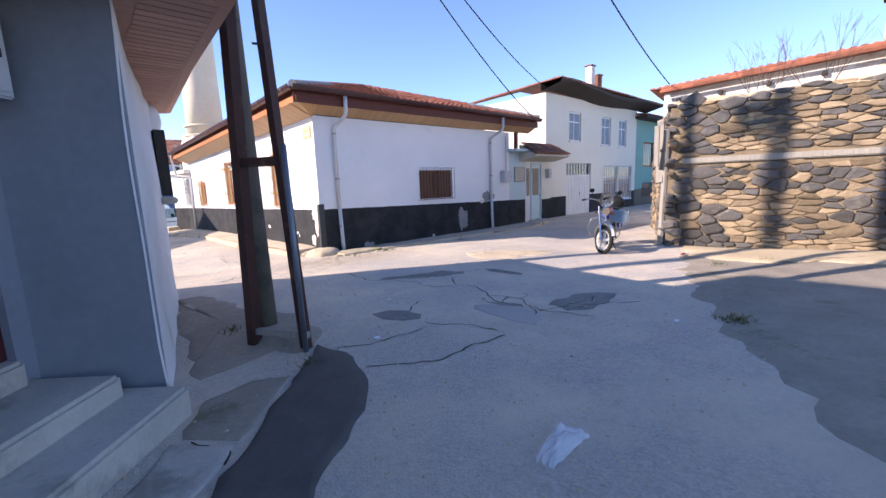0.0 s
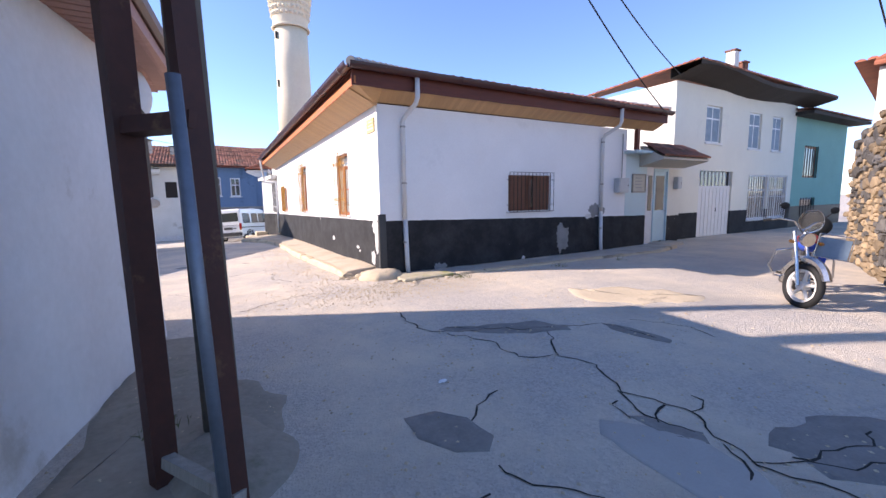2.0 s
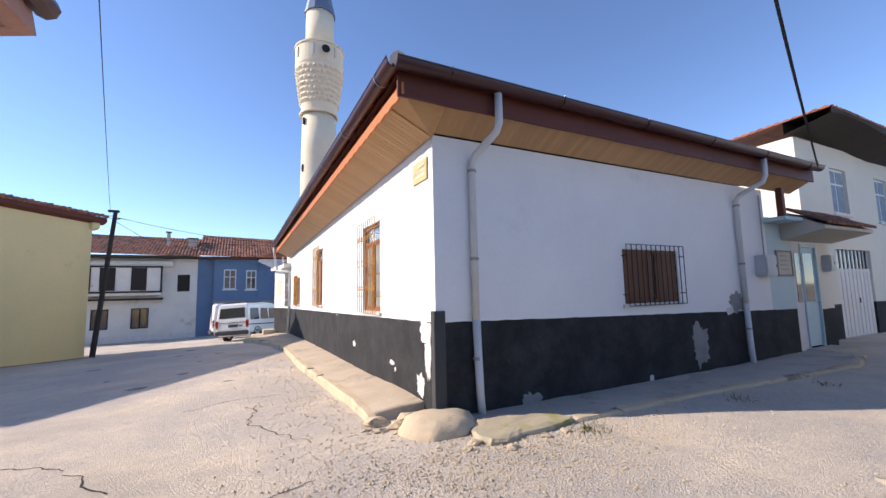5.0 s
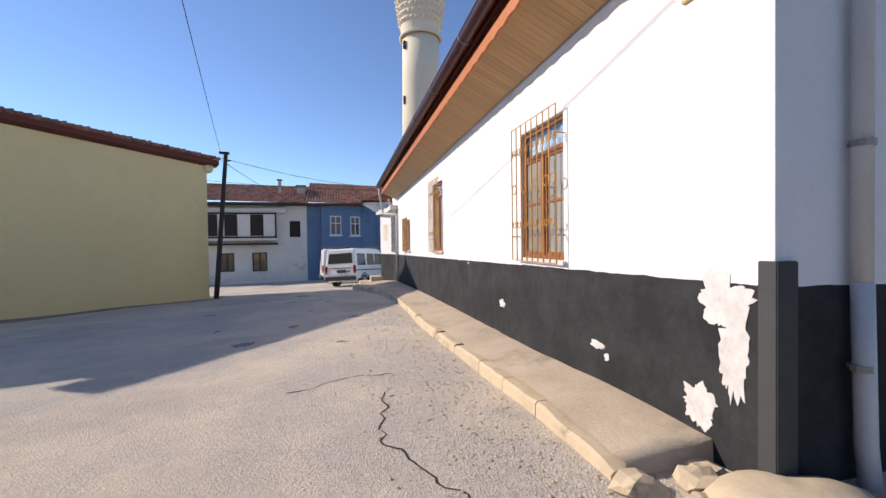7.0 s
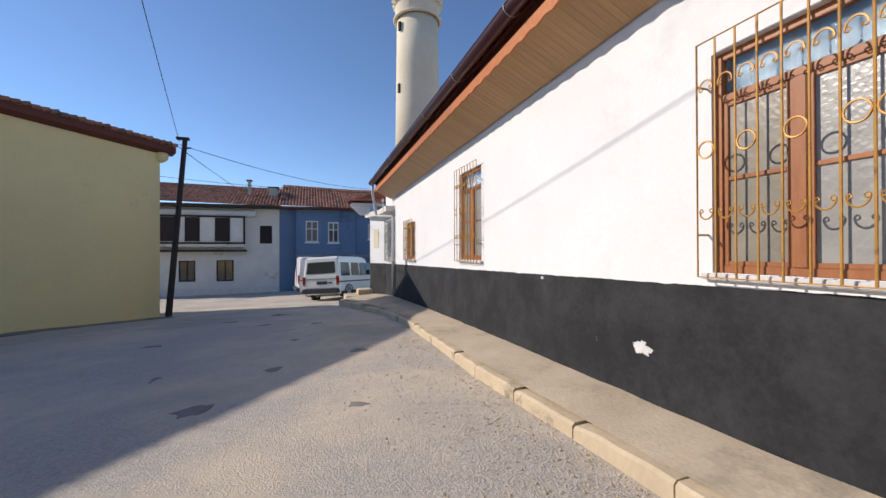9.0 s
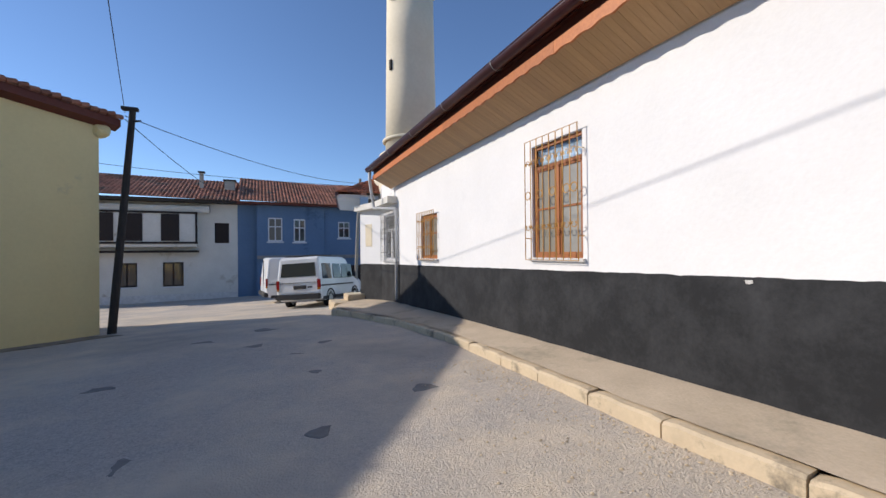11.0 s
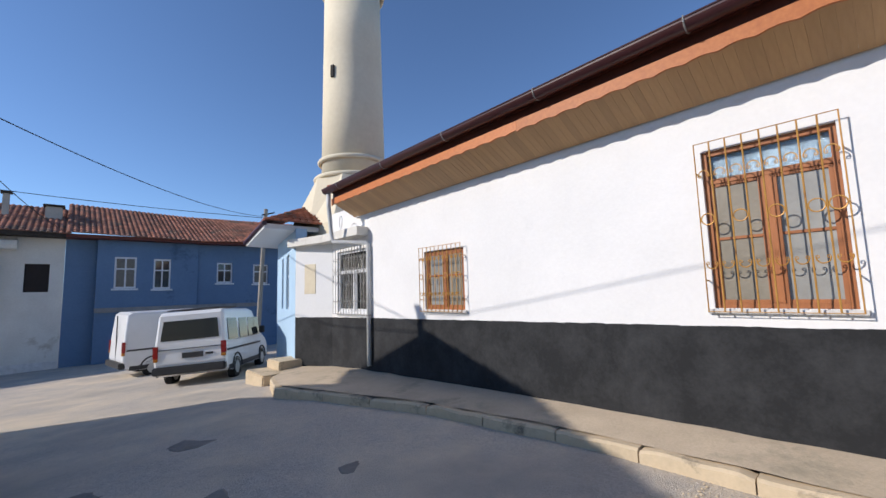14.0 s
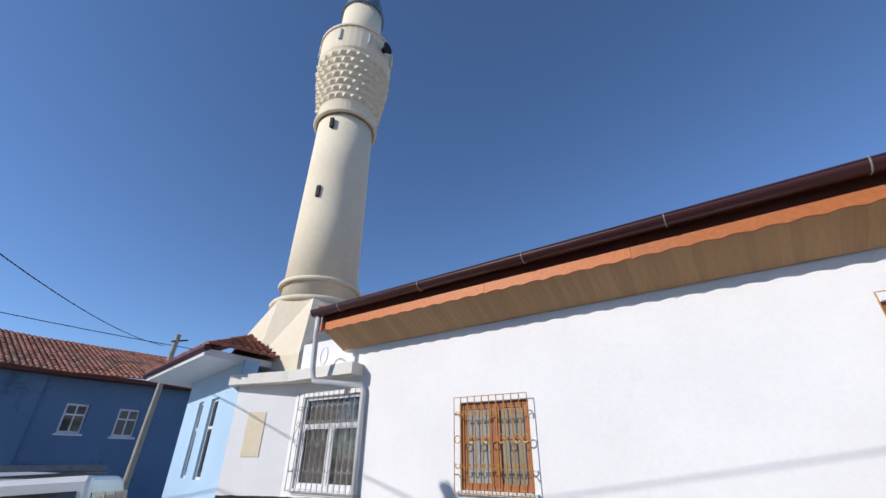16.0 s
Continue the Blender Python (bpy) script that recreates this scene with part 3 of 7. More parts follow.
def window(name, p, q, u0, z0, u1, z1, label, frame_mat, transom=None, depth=0.045, grille=None, panes=None, sill=True, back=None, mullion=True, fw=0.055, bar=None):
    """A framed window in the wall from p to q, in the opening (u0, z0, u1, z1)."""
    m = frame_m(p, q)
    e = thing(name, label, "window", kind="structure", m=m)
    d = -depth

    def bx(a, b, c, n0, n1, f, nm, material, bev=0.004, lab=""):
        return part(nm, B(a, n0, b, c, n1, f, bev), material, e, lab)
    bx(u0, z0, u0 + fw, d - 0.05, d, z1, "window_frame", frame_mat)
    bx(u1 - fw, z0, u1, d - 0.05, d, z1, "window_frame", frame_mat)
    bx(u0 + fw, z0, u1 - fw, d - 0.05, d, z0 + fw, "window_frame", frame_mat)
    bx(u0 + fw, z1 - fw, u1 - fw, d - 0.05, d, z1, "window_frame", frame_mat)
    um = (u0 + u1) / 2
    zt = z1 - fw
    if transom:
        zt = transom
        bx(u0 + fw, zt, u1 - fw, d - 0.05, d + 0.005, zt + fw, "transom", frame_mat)
        bx(u0 + fw, zt + fw, u1 - fw, d - 0.03, d - 0.022, z1 - fw, "pane", M_GLASS, 0).visible_shadow = False
    if mullion:
        bx(um - fw * 0.8, z0 + fw, um + fw * 0.8, d - 0.05, d + 0.01, zt, "mullion", frame_mat)
    mats = panes or [M_GLASS, M_GLASS]
    spans = [(u0 + fw, um - fw * 0.8), (um + fw * 0.8, u1 - fw)] if mullion else [(u0 + fw, u1 - fw)]
    for (a, b), pm in zip(spans, mats):
        pane = bx(a, z0 + fw, b, d - 0.03, d - 0.022, zt, "pane", pm, 0)
        if pm is M_GLASS:
            pane.visible_shadow = False
        s = fw * 0.6
        bx(a, z0 + fw, a + s, d - 0.045, d - 0.006, zt, "sash", frame_mat, 0.003)
        bx(b - s, z0 + fw, b, d - 0.045, d - 0.006, zt, "sash", frame_mat, 0.003)
        bx(a + s, z0 + fw, b - s, d - 0.045, d - 0.006, z0 + fw + s, "sash", frame_mat, 0.003)
        bx(a + s, zt - s, b - s, d - 0.045, d - 0.006, zt, "sash", frame_mat, 0.003)
        if bar:
            zz = z0 + (zt - z0) * bar
            bx(a + s, zz - 0.015, b - s, d - 0.045, d - 0.008, zz + 0.015, "glazing_bar", frame_mat, 0.003)
    # curtain cloth; with M_DARKROOM a sheet painted as dark as the unlit room
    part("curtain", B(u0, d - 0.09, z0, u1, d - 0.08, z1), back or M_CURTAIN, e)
    if sill:
        part("window_sill", B(u0 - 0.06, d, z0 - 0.05, u1 + 0.06, 0.05, z0 - 0.004, 0.006), M_FLAKE if frame_mat is not M_UPVC else M_UPVC, e)
    if grille:
        style, material, n = grille
        gm = Matrix.Identity(4)
        grille_bars(e, gm @ pose(u0 - 0.03, 0, 0), (u1 - u0) + 0.06, (z1 - z0) + 0.1, z0 - 0.03, material, n, style)
    return e


# west wall runs from its south corner northward: u along -y when seen from outside is reversed, so p is the north end
WP, WQ = (XW, YE), (XW, YW + 0.003)
def uw(y):
    return YE - y


west_open = [(uw(13.43), 1.24, uw(12.33), 2.87), (uw(18.88), 1.24, uw(17.79), 2.95), (uw(23.7), 1.17, uw(22.62), 2.28), (uw(27.22), 1.06, uw(25.66), 2.58)]
wall_west = part("wall_west", wall_mesh(WP, WQ, -1.2, SOF + 0.05, 0.35, west_open), M_WALL)
tagged(wall_west, "white plastered wall with a flaking black-painted base", "wall", kind="structure")
SP, SQ = (XW, YW), (12.36, YW)
south_open = [(7.78 - XW, 1.3, 9.22 - XW, 2.22)]
wall_south = part("wall_south", wall_mesh((XW + 0.002, YW - 0.0), SQ, -0.8, SOF + 0.05, 0.35, south_open), M_WALL)
tagged(wall_south, "shaded white plastered wall with a glossy black base", "wall", kind="structure")
back_wall = part("wall_east", wall_mesh((12.36, YW + 0.36), (12.36, YE), -1, SOF, 0.3, []), M_PLASTER)
tagged(back_wall, "plain white plastered wall", "wall", kind="structure")
ceiling = part("ceiling", B(XW + 0.36, YW + 0.36, SOF - 0.12, 12.0, YE - 0.1, SOF - 0.02), M_PLASTER)
tagged(ceiling, "plain white plaster ceiling", "ceiling", kind="structure")
inner_floor = part("floor", B(XW + 0.36, YW + 0.36, -0.1, 12.0, YE - 0.1, 0.0), M_CEMENT)
tagged(inner_floor, "plain grey cement floor", "floor", kind="structure")

window("window_1", WP, WQ, *west_open[0], "tall brown wooden window behind an ochre scrolled iron grille", M_FRAME, transom=2.5, grille=("rings", M_GILT, 8), panes=[M_FROST, M_NET], back=M_BLUEPANE, bar=0.55)
window("window_2", WP, WQ, *west_open[1], "tall brown wooden window behind an ochre scrolled iron grille", M_FRAME, transom=2.58, grille=("rings", M_GILT, 8), panes=[M_FROST, M_NET], back=M_BLUEPANE, bar=0.55)
window("window_3", WP, WQ, *west_open[2], "small brown wooden window with frosted panes behind an iron grille", M_FRAME, grille=("rings", M_GILT, 10), panes=[M_NET, M_FROST], bar=0.6)
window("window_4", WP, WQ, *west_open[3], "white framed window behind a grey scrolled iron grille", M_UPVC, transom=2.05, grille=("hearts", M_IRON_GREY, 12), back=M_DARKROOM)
win5 = window("window_5", SP, SQ, *south_open[0], "brown wooden window with dark shutters behind iron bars", M_BROWN, grille=("plain", M_IRON_DK, 12), back=M_BEIGE)
for a, b in ((0.06, 0.62), (0.86, 1.38)):
    part("shutter", B(south_open[0][0] + a, -0.06, 1.36, south_open[0][0] + b, -0.035, 2.16, 0.004), M_BROWN, win5, "dark stained board shutter")


def flake(p, q, c, size, material, label, seed, n=72):
    """An uneven patch where a wall's coat has come off, c = (u, z) in the wall from p to q."""
    m = frame_m(p, q)
    bm = bmesh.new()
    mid = bm.verts.new((c[0], 0.006, c[1]))
    rim = []
    for k in range(n):
        a = 2 * math.pi * k / n
        r = 1 + 0.55 * noise.noise(Vector((math.cos(a) * 1.6, math.sin(a) * 1.6, seed))) + 0.3 * noise.noise(Vector((math.cos(a) * 5, math.sin(a) * 5, seed))) + 0.22 * noise.noise(Vector((math.cos(a) * 14, math.sin(a) * 14, seed)))
        rim.append(bm.verts.new((c[0] + size[0] * r * math.cos(a), 0.005, c[1] + size[1] * r * math.sin(a))))
    low = [bm.verts.new((v.co.x, -0.002, v.co.z)) for v in rim]
    for k in range(n):
        bm.faces.new((mid, rim[k], rim[(k + 1) % n]))
        bm.faces.new((rim[k], low[k], low[(k + 1) % n], rim[(k + 1) % n]))
    ob = part("plaster_patch", bm, material, m=m)
    return tagged(ob, label, "plaster patch", "patches on the painted base", "structure")


FL = "bare white patch where the dark paint has flaked off"
flake(WP, WQ, (uw(10.34), 0.78), (0.1, 0.33), M_FLAKE, FL, 1)
flake(WP, WQ, (uw(10.42), 1.06), (0.17, 0.16), M_FLAKE, FL, 2)
flake(WP, WQ, (uw(10.6), 0.34), (0.13, 0.13), M_FLAKE, FL, 3)
flake(WP, WQ, (uw(14.13), 0.52), (0.1, 0.065), M_FLAKE, FL, 4)
flake(WP, WQ, (uw(11.75), 0.46), (0.11, 0.035), M_FLAKE, FL, 5)
flake(WP, WQ, (uw(11.6), 0.38), (0.04, 0.03), M_FLAKE, FL, 6)
flake(WP, WQ, (uw(15.8), 1.06), (0.03, 0.02), M_FLAKE, FL, 7)
flake(SP, SQ, (9.72 - XW, 0.5), (0.26, 0.34), M_GREYPATCH, "grey cement repair patch on the black base", 8)
flake(SP, SQ, (11.05 - XW, 1.2), (0.3, 0.2), M_GREYPATCH, "grey cement repair patch beside the downpipe", 9)
flake(SP, SQ, (10.75 - XW, 1.07), (0.16, 0.06), M_FLAKE, FL, 10)
flake(SP, SQ, (5.75 - XW, 0.02), (0.16, 0.14), M_GREYPATCH, "grey cement patch low on the black base", 11)
flake(SP, SQ, (8.3 - XW, 0.05), (0.05, 0.05), M_FLAKE, FL, 12)

# corner guard and plaque
guard = part("corner_guard", B(XW - 0.04, YW - 0.04, 0.0, XW + 0.12, YW + 0.07, 1.33, 0.006), mat("dark_grey_panel", (0.06, 0.064, 0.066), (0.045, 0.048, 0.05), 0.6, 20, 2, 0.1))
tagged(guard, "dark grey metal guard over the wall's corner", "corner guard")
plaque = part("wall_plaque", B(XW - 0.025, 10.24, 3.1, XW - 0.001, 10.72, 3.4, 0.005), M_SIGN)
tagged(plaque, "small ochre plaque high on the white wall", "plaque")
for i in range(3):
    part("letter_bar", B(XW - 0.029, 10.3, 3.17 + i * 0.07, XW - 0.024, 10.64 - 0.05 * i, 3.19 + i * 0.07), M_FLAKE, plaque)


# roof: eaves, boards, gutter, tiles
EX0, EY0, EX1, EY1 = 3.68, 9.62, 13.6, 26.35


def eave_z(y):
    return SOF - 0.015 * max(0, y - 10)


SLOPE = 0.3


soffit = thing("soffit", "varnished pine boards lining the underside of the eaves", "soffit", kind="structure")
tilt = math.degrees(math.atan(SLOPE / (XW - EX0)))
plank_w = finish("soffit_plank", box(bmesh.new(), 0, 0, 0, XW - EX0 + 0.04, 0.0996, 0.018, 0.0015), M_SOFFIT)
plank_s = finish("soffit_plank", box(bmesh.new(), 0, 0, 0, YW - EY0 + 0.04, 0.0996, 0.018, 0.0015), M_SOFFIT)
y = YW - 0.02
while y < EY1 - 0.1:
    ob = new("soffit_plank", plank_w)
    ob.parent = soffit
    ob.matrix_basis = pose(EX0, y, eave_z(y) + SLOPE - 0.0015 * random.random(), 0, tilt, 0)
    y += 0.1
x = XW
while x < EX1 - 0.1:
    ob = new("soffit_plank", plank_s)
    ob.parent = soffit
    ob.matrix_basis = pose(x + 0.0975, EY0, SOF + SLOPE - 0.0015 * random.random()) @ pose(0, 0, 0, 0, 0, 90) @ pose(0, 0, 0, 0, tilt, 0)
    x += 0.1
part("corner_board", prism(bmesh.new(), [(EX0, EY0), (XW, EY0), (XW, YW), (EX0, YW)], 0, 0, [SOF + SLOPE, SOF + SLOPE, SOF, SOF + SLOPE], [SOF + SLOPE + 0.02, SOF + SLOPE + 0.02, SOF + 0.02, SOF + SLOPE + 0.02]), M_SOFFIT, soffit)


def fascia(p, q, z, h, material, scallop, name, climb=0.0):
    """An eaves board that climbs from p to q; its lower edge is cut in shallow waves."""
    m = frame_m(p, q)
    length = math.hypot(q[0] - p[0], q[1] - p[1])
    bm, n = bmesh.new(), int(length / 0.03)
    rows = []
    for i in range(n + 1):
        u = length * i / n
        zu = z + climb * i / n
        low = zu + scallop * abs(math.sin(math.pi * u / 0.3)) if scallop else zu + 0.008 * noise.noise(Vector((u * 2, 0, 0)))
        rows.append([bm.verts.new(m @ Vector(c)) for c in ((u, 0, low), (u, 0, zu + h), (u, -0.03, zu + h), (u, -0.03, low))])
    for a, b in zip(rows, rows[1:]):
        for k in range(4):
            bm.faces.new((a[k], a[(k + 1) % 4], b[(k + 1) % 4], b[k]))
    bm.faces.new(rows[0])
    bm.faces.new(rows[-1][::-1])
    return part(name, bm, material, roof)


roof = thing("roof", "hipped red clay tile roof with stained eaves boards and red gutter", "roof", kind="structure")
seg = [EY1, 22.9, 20.9, 17.6, 14.6, 11.6, EY0 - 0.02]
for a, b in zip(seg, seg[1:]):
    fascia((EX0 - 0.005, a - 0.004), (EX0 - 0.005, b), eave_z(a) + SLOPE - 0.05, 0.16, M_FASCIA, 0.025, "scalloped_board", eave_z(b) - eave_z(a))
fascia((EX0 + 0.035, EY1), (EX0 + 0.035, EY0 + 0.03), eave_z(EY1) + SLOPE + 0.02, 0.3, M_FASCIA_DK, 0.0, "backing_board", SOF - eave_z(EY1))
segs = [EX0 - 0.05, 6.6, 9.8, EX1]
for a, b in zip(segs, segs[1:]):
    fascia((a, EY0 - 0.005), (b - 0.004, EY0 - 0.005), SOF + SLOPE - 0.06, 0.34, M_FASCIA_DK, 0.0, "eaves_board")


def gutter(p, q, z0, z1):
    a, b = Vector((*p, z0)), Vector((*q, z1))
    m = frame_m(p, q)
    bm, R, n = bmesh.new(), 0.1, 12
    rows = []
    for i in range(2):
        base = (a, b)[i]
        row = []
        for rr in (R, R - 0.012):
            for k in range(n + 1):
                ang = math.pi + math.pi * k / n
                row.append(bm.verts.new(base + m.to_3x3() @ Vector((0, rr * math.cos(ang), rr * math.sin(ang)))))
        rows.append(row)
    N = n + 1
    for k in range(n):
        bm.faces.new((rows[0][k], rows[0][k + 1], rows[1][k + 1], rows[1][k]))
        bm.faces.new((rows[0][N + k], rows[1][N + k], rows[1][N + k + 1], rows[0][N + k + 1]))
    for k in (0, n):
        bm.faces.new((rows[0][k], rows[1][k], rows[1][N + k], rows[0][N + k]))
    for row in rows:
        for k in range(n):
            bm.faces.new((row[k], row[k + 1], row[N + k + 1], row[N + k]))
    ob = part("gutter", bm, M_GUTTER, roof, smooth=False)
    part("gutter_lip", T([a + m.to_3x3() @ Vector((0, R, 0.005)), b + m.to_3x3() @ Vector((0, R, 0.005))], 0.011, 6), M_GUTTER, roof)
    length = (b - a).length
    u = 0.7
    while u < length:
        c = a.lerp(b, u / length)
        part("gutter_clip", T([c + m.to_3x3() @ Vector((0, R * 1.05 * math.cos(t), R * 1.05 * math.sin(t))) for t in [math.pi * (1 + k / 8) for k in range(9)]] + [c + m.to_3x3() @ Vector((0, R * 0.9, 0.03))], 0.009, 5), M_GUTTER if p[1] == q[1] else M_IRON_GREY, roof)
        u += 1.75
    return ob


gutter((EX0 - 0.13, EY1 + 0.05), (EX0 - 0.13, EY0 - 0.13), SOF + 0.36, SOF + 0.6)
gutter((EX0 - 0.13, EY0 - 0.13), (EX1, EY0 - 0.13), SOF + 0.6, SOF + 0.55)


def tile_slope(parent, corners, material, pitch=0.21, course=0.36, amp=0.035, name="tiles"):
    """Rows of half-round tiles between an eave edge (a to b) and an upper edge (d to c): corners a, b, c, d."""
    a, b, c, d = [Vector(v) for v in corners]
    nrm = (b - a).cross(d - a).normalized()
    if nrm.z < 0:
        nrm = -nrm
    rise = max((d - a).length, (c - b).length)
    n_c = max(2, int(rise / course))
    bm = bmesh.new()
    for i in range(n_c):
        f0, f1 = i / n_c, min(1.0, (i + 1.12) / n_c)
        l0, r0, l1, r1 = a.lerp(d, f0), b.lerp(c, f0), a.lerp(d, f1), b.lerp(c, f1)
        w = (r0 - l0).length
        n_t = max(1, int(w / pitch))
        for t in range(n_t):
            e = noise.noise(Vector((t * 1.7, i * 2.3, a.x))) * 0.012
            cols = []
            for k in range(5):
                s = (t + 0.06 + 0.88 * k / 4) / n_t
                hgt = amp * math.sin(math.pi * k / 4)
                lowp, upp = l0.lerp(r0, s), l1.lerp(r1, s)
                cols.append((bm.verts.new(lowp + nrm * (hgt + 0.03 + e)), bm.verts.new(upp + nrm * (hgt + e))))
            for k in range(4):
                bm.faces.new((cols[k][0], cols[k + 1][0], cols[k + 1][1], cols[k][1]))
            lo = bm.verts.new(l0.lerp(r0, (t + 0.06) / n_t)), bm.verts.new(l0.lerp(r0, (t + 0.94) / n_t))
            bm.faces.new([lo[0]] + [q[0] for q in cols] + [lo[1]])
    bed = [bm.verts.new(v - nrm * 0.004) for v in (a, b, c, d)]
    bm.faces.new(bed)
    return tagged(part(name, bm, material, parent), kind="stuff")


def hip_roof(parent, x0, y0, x1, y1, z, rise, run, material, ridge_axis="y", fall=0.0):
    """Four tiled slopes over a rectangle."""
    if ridge_axis == "y":
        xm = (x0 + x1) / 2
        zn = z - fall
        r0, r1 = (xm, y0 + run, z + rise), (xm, y1 - run, zn + rise)
        quads = [((x0, y0, z), (x1, y0, z), r0, r0), ((x1, y1, zn), (x0, y1, zn), r1, r1), ((x0, y1, zn), (x0, y0, z), r0, r1), ((x1, y0, z), (x1, y1, zn), r1, r0)]
    else:
        ym = (y0 + y1) / 2
        r0, r1 = (x0 + run, ym, z + rise), (x1 - run, ym, z + rise)
        quads = [((x0, y0, z), (x1, y0, z), r1, r0), ((x1, y1, z), (x0, y1, z), r0, r1), ((x0, y1, z), (x0, y0, z), r0, r0), ((x1, y0, z), (x1, y1, z), r1, r1)]
    for qd in quads:
        tile_slope(parent, qd, material)
    return r0, r1


RZ = SOF + 0.6
r0, r1 = hip_roof(roof, EX0 - 0.08, EY0 - 0.08, EX1, EY1, RZ, 1.5, 4.9, M_TILE, fall=0.24)
for a, b in (((EX0 - 0.08, EY0 - 0.08, RZ), r0), ((EX1, EY0 - 0.08, RZ), r0), ((EX0 - 0.08, EY1, RZ - 0.24), r1), (r0, r1)):
    a, b = Vector(a), Vector(b)
    n = int((b - a).length / 0.32)
    for i in range(n):
        p = a.lerp(b, i / n)
        q = a.lerp(b, (i + 1.15) / n)
        part("ridge_tile", T([p + Vector((0, 0, 0.035)), q + Vector((0, 0, 0.015))], 0.1, 10, r1=0.082), M_GREYPATCH if i < 9 and b == Vector(r0) else M_TILE, roof)
roof_deck = prism(bmesh.new(), [(EX0 - 0.02, EY0 - 0.02), (EX1, EY0 - 0.02), (EX1, EY1), (EX0 - 0.02, EY1)], 0, 0, [RZ - 0.06, RZ - 0.06, RZ - 0.3, RZ - 0.3], [RZ - 0.02, RZ - 0.02, RZ - 0.26, RZ - 0.26])
part("roof_deck", roof_deck, M_FASCIA_DK, roof)


def downpipe(x, top_out, label):
    e = thing("downpipe", label, "downpipe", "downpipes on the shaded wall")
    pts = [(x + 0.12, EY0 - 0.1, SOF + 0.55), (x + 0.12, EY0 - 0.1, SOF + 0.12), (x + 0.1, EY0 - 0.06, SOF), (x + 0.02, YW - 0.13, SOF - 0.2), (x, YW - 0.07, SOF - 0.3), (x, YW - 0.07, 1.15)]
    part("upper_pipe", T(pts, 0.05, 10), M_PIPE, e, smooth=True)
    part("lower_pipe", T([(x, YW - 0.07, 1.2), (x + 0.02, YW - 0.08, 0.25), (x + 0.03, YW - 0.1, -0.06)], 0.053, 10), M_PIPE, e, smooth=True)
    for z in (0.7, 2.0, SOF - 0.4):
        part("pipe_clip", T([(x, YW - 0.07, z - 0.02), (x, YW - 0.07, z + 0.02)], 0.058, 10), M_IRON_GREY, e)
        part("clip_arm", B(x - 0.01, YW - 0.03, z - 0.01, x + 0.01, YW, z + 0.01), M_IRON_GREY, e)
    return e


downpipe(4.85, 0, "grey plastic downpipe fixed beside the building's corner")
downpipe(11.2, 0, "grey plastic downpipe on the white wall over a repair patch")

# ---- porch at the east end of the south front ----
teal = part("wall_porch", wall_mesh((12.362, YW), (13.4, YW), -0.8, 3.05, 0.25, []), wall_paint("teal_plaster_dark_base", (0.52, 0.64, 0.66), (0.018, 0.019, 0.021), 1.44, 0.02, 0.015))
tagged(teal, "low pale teal plastered wall with a black base", "wall", kind="structure")
jamb = part("wall_jamb", wall_mesh((13.402, YW), (13.76, YW), -0.8, 2.5, 0.25, []), M_PLASTER)
tagged(jamb, "narrow white plastered door jamb", "wall", kind="structure")
post = part("porch_post", B(12.3, YW - 0.4, 3.0, 12.42, YW - 0.28, SOF + 0.02, 0.008), M_FASCIA_DK)
tagged(post, "brown square timber post under the eaves", "post", kind="structure")
tagged(part("wall_porch_cap", B(12.25, YW - 0.45, 2.92, 13.4, YW + 0.3, 3.0, 0.01), M_TEAL), "pale teal wall cap under the porch post", "wall", kind="structure")
tagged(part("wall_porch_back", wall_mesh((12.2, 12.6), (15.3, 12.6), -0.8, 3.4, 0.2, []), M_SIDE), "white plastered wall behind the porch", "wall", kind="structure")

door1 = thing("door_1", "pale blue metal door with a glazed upper panel", "door", kind="structure")
part("door_leaf", B(13.8, YW + 0.02, 0.12, 14.48, YW + 0.06, 2.42, 0.006), M_DOOR_BLUE, door1)
part("door_panel", B(13.86, YW + 0.012, 0.3, 14.42, YW + 0.02, 1.0, 0.004), M_DOOR_BLUE, door1)
part("door_glass", B(13.92, YW + 0.01, 1.15, 14.36, YW + 0.016, 2.28), M_TINT, door1, "dark textured door glass")
part("door_frame", B(13.76, YW - 0.03, 0.1, 13.8, YW + 0.1, 2.5, 0.004), M_DOOR_BLUE, door1)
part("door_frame", B(14.48, YW - 0.03, 0.1, 14.52, YW + 0.1, 2.5, 0.004), M_DOOR_BLUE, door1)
part("door_frame", B(13.8, YW - 0.03, 2.42, 14.48, YW + 0.1, 2.5, 0.004), M_DOOR_BLUE, door1)
part("door_handle", T([(14.4, YW - 0.05, 1.12), (14.3, YW - 0.05, 1.12)], 0.012, 8), M_CHROME, door1)
part("door_glass", B(13.48, YW - 0.012, 1.15, 13.68, YW - 0.004, 2.28), M_TINT, door1, "narrow dark side light")
tagged(part("wall_over_door", B(13.4, YW + 0.001, 2.5, 15.2, YW + 0.25, 3.0), M_PLASTER), "white plastered wall over the door", "wall", kind="structure")
tagged(part("wall_beside_door", wall_mesh((14.52, YW + 0.004), (15.25, YW + 0.004), -0.8, 2.5, 0.25, []), M_H2), "cream plastered wall beside the door", "wall", kind="structure")
step_ob = tagged(part("doorstep", B(13.6, YW - 0.5, -0.25, 14.8, YW, 0.1, 0.02), M_CEMENT), "worn cement doorstep below the blue door", "step")
can = thing("door_canopy", "small tiled canopy on a plastered bracket over the door", "canopy", kind="structure")
tile_slope(can, ((12.95, YW - 0.85, 2.82), (15.45, YW - 0.85, 2.82), (15.3, YW, 3.3), (13.1, YW, 3.3)), M_TILE_OLD)
